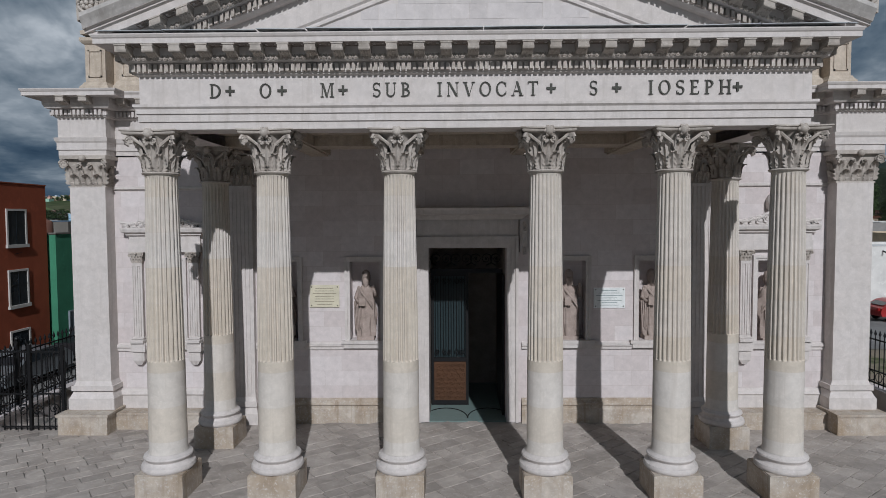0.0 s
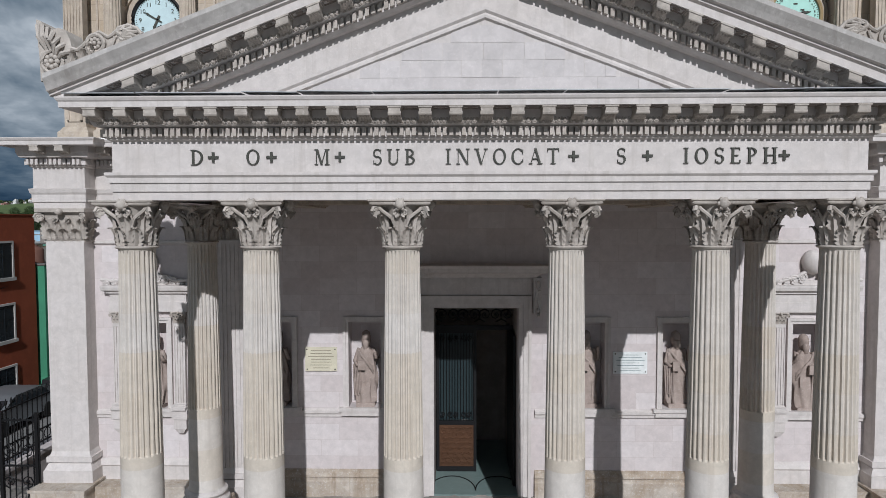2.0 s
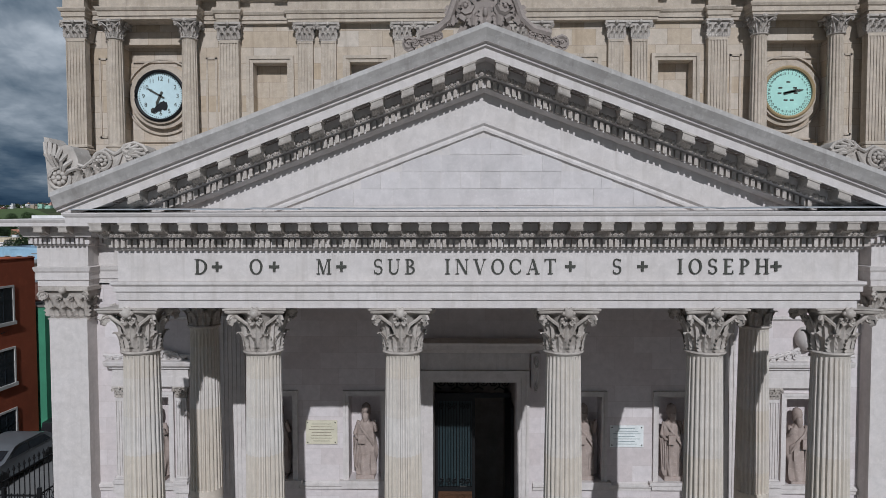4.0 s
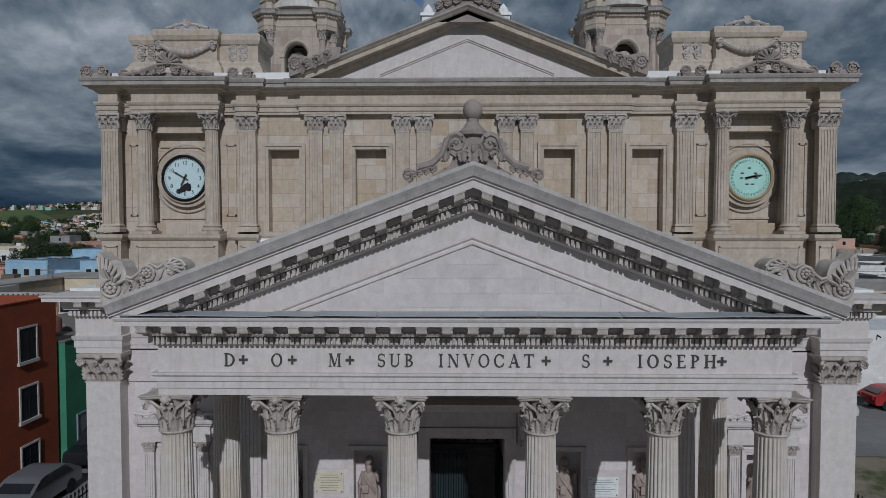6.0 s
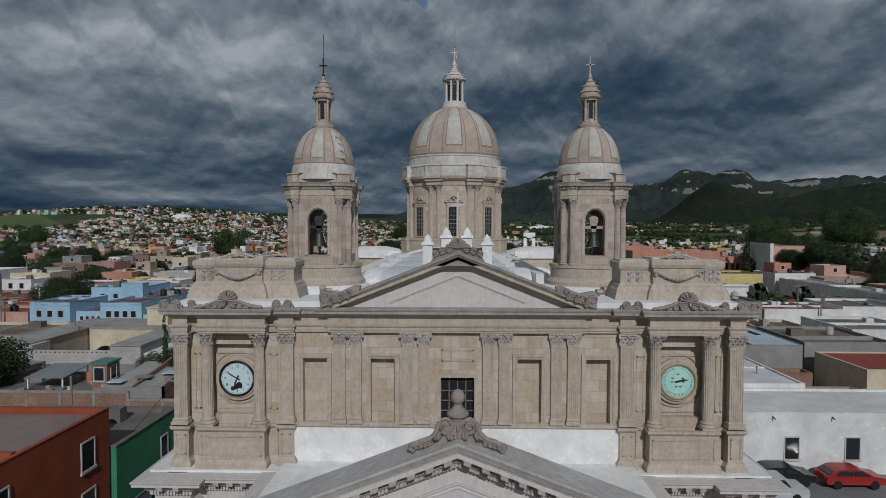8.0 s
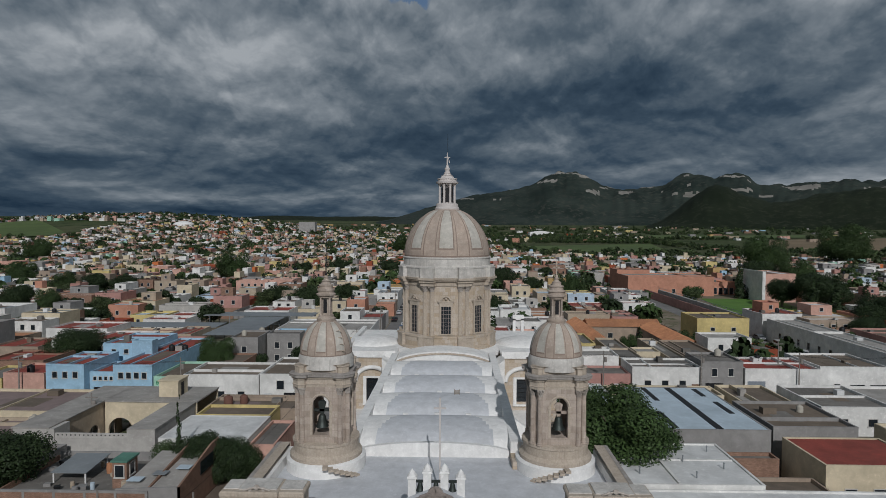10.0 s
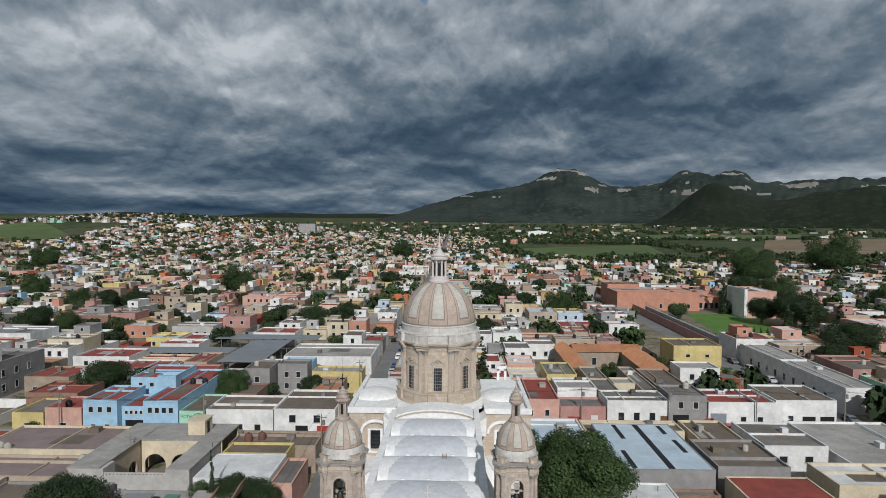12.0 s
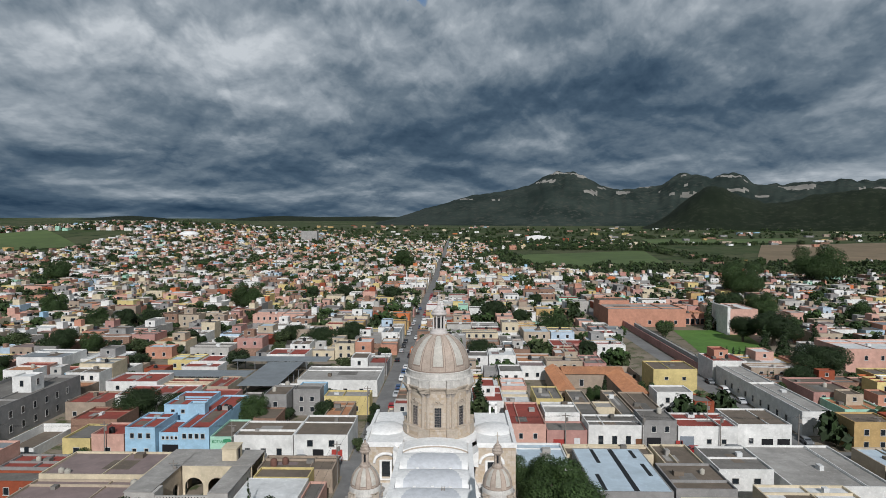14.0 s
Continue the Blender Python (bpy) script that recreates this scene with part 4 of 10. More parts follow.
for x in NICHES + (-8.32, 8.32):
    yy = WALL_Y if abs(x) < 6 else WING_Y
    nf = Shape()
    for k, o in ((0.0, 0.05), (0.07, 0.08)):
        a, b, zt = 0.42 + k, 0.42 + k + 0.07, 4.75 + k
        nf.box(x - b, x - a, yy - o, yy, 2.55, zt + 0.07).box(x + a, x + b, yy - o, yy, 2.55, zt + 0.07).box(x - a, x + a, yy - o, yy, zt, zt + 0.07)
    nf.box(x - 0.66, x + 0.66, yy - 0.14, yy, 2.46, 2.55).box(x - 0.6, x + 0.6, yy - 0.11, yy, 2.34, 2.46)
    part("niche_frame", nf, STONE, facade)
# Pilasters behind the portico columns.
pil_cap = capital_mesh(0.33, 0.8, 0.5, "pilaster_capital", 0.16)


def pilaster_shape(hw, deep, z0, z1, base_h, flutes=0):
    s = Shape()
    s.box(-hw * 1.3, hw * 1.3, -deep - 0.14, 0.02, z0, z0 + base_h * 0.4)
    s.taper(0, -deep / 2, z0 + base_h * 0.4, z0 + base_h * 0.62, hw * 1.28, deep / 2 + 0.12, hw * 1.12, deep / 2 + 0.05)
    s.box(-hw * 1.2, hw * 1.2, -deep - 0.08, 0.02, z0 + base_h * 0.66, z0 + base_h * 0.84)
    s.taper(0, -deep / 2, z0 + base_h * 0.84, z0 + base_h, hw * 1.1, deep / 2 + 0.04, hw, deep / 2)
    if flutes:
        n = flutes
        ww_ = 2 * hw / (n + 0.5 * (n + 1))
        x = -hw
        s.box(-hw, hw, -deep + 0.02, 0.02, z0 + base_h, z1)
        for i in range(n + 1):
            s.box(x, x + ww_ * 0.5, -deep, -deep + 0.021, z0 + base_h, z1)
            x += ww_ * 1.5
        s.box(-hw, hw, -deep - 0.001, -deep + 0.02, z1 - 0.08, z1)
    else:
        s.box(-hw, hw, -deep, 0.02, z0 + base_h, z1)
    return s


pil_in = pilaster_shape(0.34, 0.2, FLOOR, 6.85, 0.75, 6).mesh("pilaster", STONE)
for x in (-6.25, 6.25):
    p = part("pilaster", pil_in, None, facade, m=pose(x, WALL_Y, 0))
    part("capital", pil_cap, None, p, m=pose(0, 0, 6.86))
pil_out = pilaster_shape(0.48, 0.42, 0.8, 6.85, 0.75).mesh("corner_pilaster", STONE)
cap_out = capital_mesh(0.47, 0.8, 0.62, "corner_capital", 0.42)
for x in (-10.22, 10.22):
    p = part("corner_pilaster", pil_out, None, facade, m=pose(x, WING_Y, 0))
    part("capital", cap_out, None, p, m=pose(0, 0, 6.86))
    sg = -1 if x < 0 else 1
    part("pedestal", Shape().box(x - 0.66, x + 0.66, WING_Y - 1.0, WING_Y, -0.3, 0.74).box(x - 0.70, x + 0.70, WING_Y - 1.04, WING_Y, 0.74, 0.8), STONE_FOOT, facade, "stained stone pedestal block")
    a, b = sorted((sg * 9.56, sg * 6.7))
    part("ledge", Shape().box(a, b, WING_Y - 0.55, WING_Y, -0.3, 0.66).box(a, b, WING_Y - 0.58, WING_Y, 0.66, 0.72), STONE_FOOT, facade)
    # Aedicule round the wing niche.
    c = sg * 8.32
    ae = Shape()
    for dx in (-0.78, 0.78):
        ae.join(pilaster_shape(0.14, 0.12, 2.55, 4.75, 0.16, 4), pose(c + dx, WING_Y, 0))
        ae.box(c + dx - 0.2, c + dx + 0.2, WING_Y - 0.2, WING_Y, 2.3, 2.55)
        ae.box(c + dx - 0.16, c + dx + 0.16, WING_Y - 0.16, WING_Y, 2.05, 2.3)
        ae.taper(c + dx, WING_Y - 0.06, 1.92, 2.05, 0.06, 0.05, 0.15, 0.1)
    ae.box(c - 1.0, c + 1.0, WING_Y - 0.14, WING_Y, 5.05, 5.3)
    ae.sweep([(c - 0.98, WING_Y), (c - 0.98, WING_Y - 0.12), (c + 0.98, WING_Y - 0.12), (c + 0.98, WING_Y)], [(0, 5.3), (0, 5.5), (0.06, 5.52), (0.06, 5.56), (0.14, 5.6), (0.16, 5.68), (0.16, 5.72), (-0.1, 5.74)])
    aed = part("aedicule", ae, STONE, facade)
    acap = capital_mesh(0.13, 0.3, 0.2, "small_capital", 0.12)
    for dx in (-0.78, 0.78):
        part("capital", acap, None, aed, m=pose(c + dx, WING_Y, 4.75))
    crest = Shape()
    for q in (-1, 1):
        for i in range(5):
            xx = c + q * (0.25 + i * 0.2)
            scroll(crest, (xx, WING_Y - 0.12, 5.92 - i * 0.04), (q, 0, 0), (0, 0, 1), 0.13 - i * 0.012, 0.035)
        crest.tube([(c, WING_Y - 0.1, 6.15), (c + q * 0.35, WING_Y - 0.1, 5.95), (c + q * 0.8, WING_Y - 0.1, 5.82), (c + q * 1.2, WING_Y - 0.1, 5.86)], 0.05, 6)
    crest.box(c - 0.95, c + 0.95, WING_Y - 0.1, WING_Y, 5.72, 5.85)
    crest.ball((c, WING_Y - 0.1, 6.3), 0.26, 14, 9, 1.2)
    part("crest", crest, STONE, aed, smooth=50)

# Wing entablatures.
for sg in (-1, 1):
    pts = [(-10.95, 12.0), (-10.95, WING_Y - 0.45), (-9.66, WING_Y - 0.45), (-9.66, WING_Y), (-6.55, WING_Y)]
    if sg > 0:
        pts = [(-x, y) for x, y in reversed(pts)]
    prf = [(-0.3, 7.66), (0, 7.66), (0, 7.82), (0.03, 7.82), (0.03, 8.0), (0.06, 8.05), (0.08, 8.14), (0, 8.16), (0, 8.66)] + cornice_profile(8.66) + [(0, 9.36), (-0.3, 9.36)]
    part("wing_entablature", Shape().sweep(pts, prf), STONE, facade)
    tagged(part("wing_dentil_course", dentils(Shape(), [(x + (-0.08 if x < -10 else 0.08 if x > 10 else 0), y - 0.08) for x, y in pts], 0, 8.73, 8.86, 0.106, 0.068, 0.085), STONE, facade), kind="stuff")
    for i in range(2):
        part("modillion", mod_me, None, facade, m=pose(sg * (9.95 + i * 0.6), WING_Y - 0.7, 9.16))
    for i in range(5):
        part("modillion", mod_me, None, facade, m=pose(sg * (7.2 + i * 0.5), WING_Y - 0.25, 9.16))
    a, b = sorted((sg * 11.3, sg * 5.6))
    part("wing_roof", Shape().box(a, b, WING_Y - 0.1, 7.0, 9.36, 9.44), WHITE, facade, "white painted roof ledge")

# Doorway.
door = thing("door_1", "tall open church doorway with bronze and iron grille leaf", "door", kind="structure")
df = Shape()
for k, o, ww_ in ((0.0, 0.07, 0.12), (0.12, 0.11, 0.12), (0.24, 0.15, 0.08)):
    a, b, zt = 1.08 + k, 1.08 + k + ww_, 5.12 + k
    df.box(-b, -a, WALL_Y - o, WALL_Y, FLOOR, zt + ww_).box(a, b, WALL_Y - o, WALL_Y, FLOOR, zt + ww_).box(-a, a, WALL_Y - o, WALL_Y, zt, zt + ww_)
df.box(-1.4, 1.4, WALL_Y - 0.08, WALL_Y, 5.45, 5.9)
df.sweep([(-1.5, WALL_Y), (-1.5, WALL_Y - 0.15), (1.5, WALL_Y - 0.15), (1.5, WALL_Y)], [(0, 5.9), (0.05, 5.95), (0.1, 6.0), (0.3, 6.05), (0.32, 6.15), (0.38, 6.22), (0, 6.26), (-0.1, 6.26)])
part("door_frame", df, STONE, door)
for sg in (-1, 1):
    s = Shape()
    s.box(sg * 1.55 - 0.11, sg * 1.55 + 0.11, WALL_Y - 0.2, WALL_Y, 5.0, 5.9)
    scroll(s, (sg * 1.55, WALL_Y - 0.26, 5.7), (0, -1, 0), (0, 0, 1), 0.13, 0.06)
    scroll(s, (sg * 1.55, WALL_Y - 0.22, 5.05), (0, -1, 0), (0, 0, 1), 0.09, 0.05)
    leaf(s, (sg * 1.55, WALL_Y - 0.2, 5.1), (0, -1, 0), (0, 0, 1), 0.18, 0.5, 0.12)
    part("console", s, STONE, door, smooth=50)
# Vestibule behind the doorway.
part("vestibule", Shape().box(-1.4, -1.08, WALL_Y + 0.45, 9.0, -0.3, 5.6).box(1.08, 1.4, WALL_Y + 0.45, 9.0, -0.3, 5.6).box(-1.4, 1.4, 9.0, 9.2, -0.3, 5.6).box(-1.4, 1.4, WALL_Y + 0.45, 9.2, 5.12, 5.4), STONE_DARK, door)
part("threshold", Shape().box(-1.08, 1.08, WALL_Y, 9.0, -0.3, FLOOR + 0.012), GREENFLOOR, door, "green marble floor inside the doorway")
YL = WALL_Y + 1.5
leafd = part("door_leaf", Shape().box(-1.06, -0.98, YL - 0.03, YL + 0.03, FLOOR + 0.02, 4.3).box(-0.02, 0.06, YL - 0.03, YL + 0.03, FLOOR + 0.02, 4.3).box(-0.98, -0.02, YL - 0.03, YL + 0.03, 4.2, 4.3).box(-0.98, -0.02, YL - 0.03, YL + 0.03, 1.6, 1.72).box(-0.98, -0.02, YL - 0.03, YL + 0.03, FLOOR + 0.02, FLOOR + 0.16), IRON, door, "bronze and iron grille door leaf")
part("panel", Shape().box(-0.98, -0.02, YL - 0.01, YL + 0.01, FLOOR + 0.16, 1.6), BRONZE, leafd)
orn = Shape()
for i in range(9):
    for j in range(8):
        scroll(orn, (-0.90 + i * 0.1, YL - 0.02, 0.5 + j * 0.14), (1 if (i + j) % 2 else -1, 0, 0), (0, 0, 1), 0.055, 0.013, 1.3, False)
part("bronze_scrollwork", orn, BRONZE, leafd)
orn = Shape()
for i in range(12):
    orn.tube([(-0.94 + i * 0.08, YL, 1.72), (-0.94 + i * 0.08, YL, 4.2)], 0.009, 5)
for i in range(5):
    scroll(orn, (-0.88 + i * 0.19, YL - 0.02, 1.9), (1 if i % 2 else -1, 0, 0), (0, 0, 1), 0.09, 0.014, 1.5, False)
    scroll(orn, (-0.88 + i * 0.19, YL - 0.02, 4.05), (1 if i % 2 else -1, 0, 0), (0, 0, 1), 0.09, 0.014, 1.5, False)
part("scrollwork", orn, IRON, leafd)
part("glass_screen", Shape().box(-0.98, -0.02, YL + 0.06, YL + 0.08, 1.72, 4.2), material("green tinted screen", (0.022, 0.036, 0.04), grain=6, rough=0.35), leafd)
for k_, r_ in ((-1, 0.62), (1, 0.62)):
    part("floor_inlay", Shape().tube([(k_ * 0.62 + r_ * math.cos(math.pi * i / 16), WALL_Y + 0.25 + 0.9 * math.sin(math.pi * i / 16), FLOOR + 0.012) for i in range(17)], 0.02, 5), IRON, door)
part("transom_bar", Shape().box(-1.08, 1.08, YL - 0.05, YL + 0.05, 4.3, 4.42), IRON, door)
tr = Shape()
for i in range(7):
    scroll(tr, (-0.9 + i * 0.3, YL, 4.72), (1 if i % 2 else -1, 0, 0), (0, 0, 1), 0.2, 0.02, 1.75, False)
part("transom_grille", tr, IRON, door)
part("door_leaf", Shape().box(1.0, 1.06, WALL_Y + 0.5, YL + 1.0, FLOOR + 0.02, 4.3), IRON, door, "open door leaf folded against the side")

# Plaques.
for x, z, wd, ht, mat, lab in ((-3.98, 3.79, 0.82, 0.62, PLAQUE_Y, "yellowed marble plaque with engraved dark lines of writing"), (3.92, 3.72, 0.86, 0.56, PLAQUE_W, "white marble plaque with engraved dark lines of writing")):
    pl = thing("plaque", lab, "plaque", "wall plaques")
    part("slab", Shape().box(x - wd / 2, x + wd / 2, WALL_Y - 0.03, WALL_Y, z - ht / 2, z + ht / 2), mat, pl)
    ln = Shape()
    rg = random.Random(int(x * 10) + 50)
    for i in range(7):
        hw = wd * rg.uniform(0.22, 0.42)
        zz = z + ht * (0.36 - i * 0.12)
        ln.box(x - hw, x + hw, WALL_Y - 0.034, WALL_Y - 0.03, zz - 0.007, zz + 0.007)
    part("writing", ln, material("plaque writing", (0.26, 0.23, 0.17) if x < 0 else (0.22, 0.28, 0.27), grain=30), pl)
    for a in (-1, 1):
        for b in (-1, 1):
            part("stud", Shape().ball((x + a * (wd / 2 - 0.05), WALL_Y - 0.035, z + b * (ht / 2 - 0.05)), 0.018, 8, 5), LETTER, pl)


# Statues: robed figures on low blocks.
def statue(seed):
    rg = random.Random(seed)
    s = Shape()
    s.box(-0.24, 0.24, -0.2, 0.2, 0.0, 0.1)
    n, rings = 36, []
    lean, twist = rg.uniform(-0.05, 0.05), rg.uniform(0, 6)
    for j in range(25):
        t = j / 24
        z = 0.1 + 1.36 * t
        rx = 0.25 * (1 - 0.22 * t) + 0.05 * math.sin(t * 3.1)
        ry = 0.19 * (1 - 0.25 * t)
        if t > 0.88:
            k = (t - 0.88) / 0.12
            rx, ry = rx * (1 - 0.66 * k), ry * (1 - 0.45 * k)
        ring = []
        for i in range(n):
            a = math.tau * i / n
            fold = 1 + 0.13 * (1 - t * 0.6) * math.sin(a * 8 + twist + t * 5) + 0.08 * math.sin(a * 5 - t * 9 + twist) + 0.04 * math.sin(a * 13 + twist)
            ring.append((lean * math.sin(t * 3) + rx * fold * math.cos(a), ry * fold * math.sin(a), z))
        rings.append(ring)
    s.rings(rings)
    s.lathe([(0.065, 1.42), (0.06, 1.5), (0.09, 1.56), (0.108, 1.63), (0.105, 1.70), (0.085, 1.76), (0.03, 1.79)], 14)
    s.lathe([(0.02, 1.38), (0.06, 1.44), (0.085, 1.53), (0.08, 1.57), (0.02, 1.6)], 10, (0, -0.07, 0))
    sg = 1 if rg.random() < 0.5 else -1
    hand = rg.uniform(1.28, 1.5)
    # full beard and hair
    s.lathe([(0.01, 1.30), (0.05, 1.36), (0.082, 1.46), (0.09, 1.54), (0.06, 1.6)], 12, (0, -0.075, 0))
    s.lathe([(0.09, 1.46), (0.122, 1.54), (0.125, 1.66), (0.10, 1.76), (0.03, 1.81)], 14, (0, 0.03, 0))
    s.tube([(-sg * 0.18, 0, 1.37), (-sg * 0.29, -0.05, 1.14), (-sg * 0.27, -0.18, hand - 0.12), (-sg * 0.25, -0.2, hand)], 0.062, 8, 0.6)
    s.tube([(sg * 0.18, 0, 1.37), (sg * 0.29, -0.05, 1.08), (sg * 0.2, -0.17, 0.99), (sg * 0.1, -0.22, 1.02)], 0.062, 8, 0.6)
    # mantle over one shoulder, its folds falling from the bent arm
    for k in range(5):
        f = k / 4
        s.tube([(sg * 0.2, -0.06, 1.38 - 0.06 * f), (sg * (0.08 - 0.1 * f), -0.17, 1.22 - 0.12 * f), (-sg * (0.1 + 0.08 * f), -0.17, 1.02 - 0.14 * f), (-sg * 0.22, -0.08, 0.9 - 0.16 * f)], 0.034, 6, 0.8)
        s.tube([(sg * (0.13 + 0.045 * k), -0.19 + 0.025 * k, 1.0), (sg * (0.12 + 0.045 * k), -0.19 + 0.02 * k, 0.62), (sg * (0.10 + 0.045 * k), -0.17 + 0.02 * k, 0.26 + 0.06 * (k % 2))], 0.026, 6, 0.9)
    if rg.random() < 0.6:
        s.box(sg * 0.08 - 0.09, sg * 0.08 + 0.09, -0.28, -0.22, 0.9, 1.12)
    return s


for i, x in enumerate(NICHES + (-8.32, 8.32)):
    yy = (WALL_Y if abs(x) < 6 else WING_Y) + 0.2
    solid("statue", statue(11 + i), STATUE, "rose stone statue of a robed standing figure in a wall niche", "statue", "niche statues", smooth=60, m=pose(x, yy, 2.55 if abs(x) < 6 else 2.5) @ Matrix.Diagonal((1.0, 1.05, 1.08, 1)))

# ---- upper facade ----
UY = 5.5
CX = -0.06
upper = thing("upper_facade", "buff weathered stone upper church storey with pilasters, blind windows and pediment", "church")
BLIND = tuple(CX + x for x in (-5.3, -2.745, 2.745, 5.3))
uh = [(x - 0.45, x + 0.45, 11.0, 13.45) for x in BLIND] + [(-0.63, 0.63, 11.1, 12.74)] + [(CX + s * 8.29 - 0.92, CX + s * 8.29 + 0.92, 11.3, 13.95) for s in (-1, 1)]
part("wall", wall_with_holes(Shape(), -10.5, 10.38, 9.4, 15.35, UY, UY + 0.3, uh), STONE_UPW, upper)
part("recess_back", Shape().box(-10.4, -0.7, UY + 0.3, UY + 0.5, 10.8, 14.2).box(0.7, 10.3, UY + 0.3, UY + 0.5, 10.8, 14.2), STONE_UPW, upper)
part("side_wall", Shape().box(-10.5, -10.1, UY + 0.3, 18.0, 9.4, 14.9).box(9.98, 10.38, UY + 0.3, 18.0, 9.4, 14.9), STONE_UPW, upper)
part("white_base", Shape().box(-6.3, 6.3, UY - 0.12, UY, 9.5, 10.88), WHITE, upper, "white painted wall below the upper storey")
sill = Shape().sweep([(-6.2, UY), (6.2, UY)], [(0, 10.84), (0.14, 10.86), (0.18, 10.92), (0.18, 11.0), (0.1, 11.04), (0, 11.05)])
part("sill_course", sill, STONE_UP, upper)
for x in BLIND:
    f = Shape()
    for a, b, o in ((0.45, 0.54, 0.05), (0.54, 0.63, 0.08)):
        f.box(x - b, x - a, UY - o, UY, 11.0, 13.45 + b - 0.45).box(x + a, x + b, UY - o, UY, 11.0, 13.45 + b - 0.45).box(x - a, x + a, UY - o, UY, 13.45 + a - 0.45, 13.45 + b - 0.45)
    part("blind_window", f, STONE_UP, upper)
cw = part("window", Shape().box(-0.75, -0.63, UY - 0.05, UY, 11.05, 12.86).box(0.63, 0.75, UY - 0.05, UY, 11.05, 12.86).box(-0.63, 0.63, UY - 0.05, UY, 12.74, 12.86), STONE_UP, upper)
part("pane", Shape().box(-0.7, 0.7, UY + 0.32, UY + 0.36, 11.0, 12.9), DARK, cw)
bars = Shape()
for i in range(5):
    bars.box(-0.63 + i * 0.315 - 0.02, -0.63 + i * 0.315 + 0.02, UY + 0.24, UY + 0.28, 11.1, 12.74)
for i in range(4):
    bars.box(-0.63, 0.63, UY + 0.24, UY + 0.28, 11.4 + i * 0.38, 11.44 + i * 0.38)
part("grille", bars, material("weathered window bars", (0.20, 0.17, 0.14), grain=20), cw)
panel = Shape()
for x0, x1, z0, z1 in [(-0.6, 0.6, 13.35, 13.8)] + [(CX + s * 6.86 - 0.15, CX + s * 6.86 + 0.15, 11.5, 13.6) for s in (-1, 1)] + [(CX + s * 9.74 - 0.12, CX + s * 9.74 + 0.12, 11.5, 13.6) for s in (-1, 1)]:
    panel.box(x0, x1, UY - 0.03, UY, z0, z0 + 0.05).box(x0, x1, UY - 0.03, UY, z1 - 0.05, z1).box(x0, x0 + 0.05, UY - 0.03, UY, z0, z1).box(x1 - 0.05, x1, UY - 0.03, UY, z0, z1)
part("panel_moulding", panel, STONE_UP, upper)
upil = pilaster_shape(0.2, 0.13, 11.04, 14.0, 0.22, 5).mesh("pilaster", STONE_UP)
ucap = capital_mesh(0.2, 0.44, 0.3, "small_pilaster_capital", 0.14)
ucap.materials[0] = CARVED
for x in (-4.35, -3.74, -1.81, -1.2, 1.2, 1.81, 3.74, 4.35):
    p = part("pilaster", upil, None, upper, m=pose(CX + x, UY, 0))
    part("capital", ucap, None, p, m=pose(0, 0, 14.0))
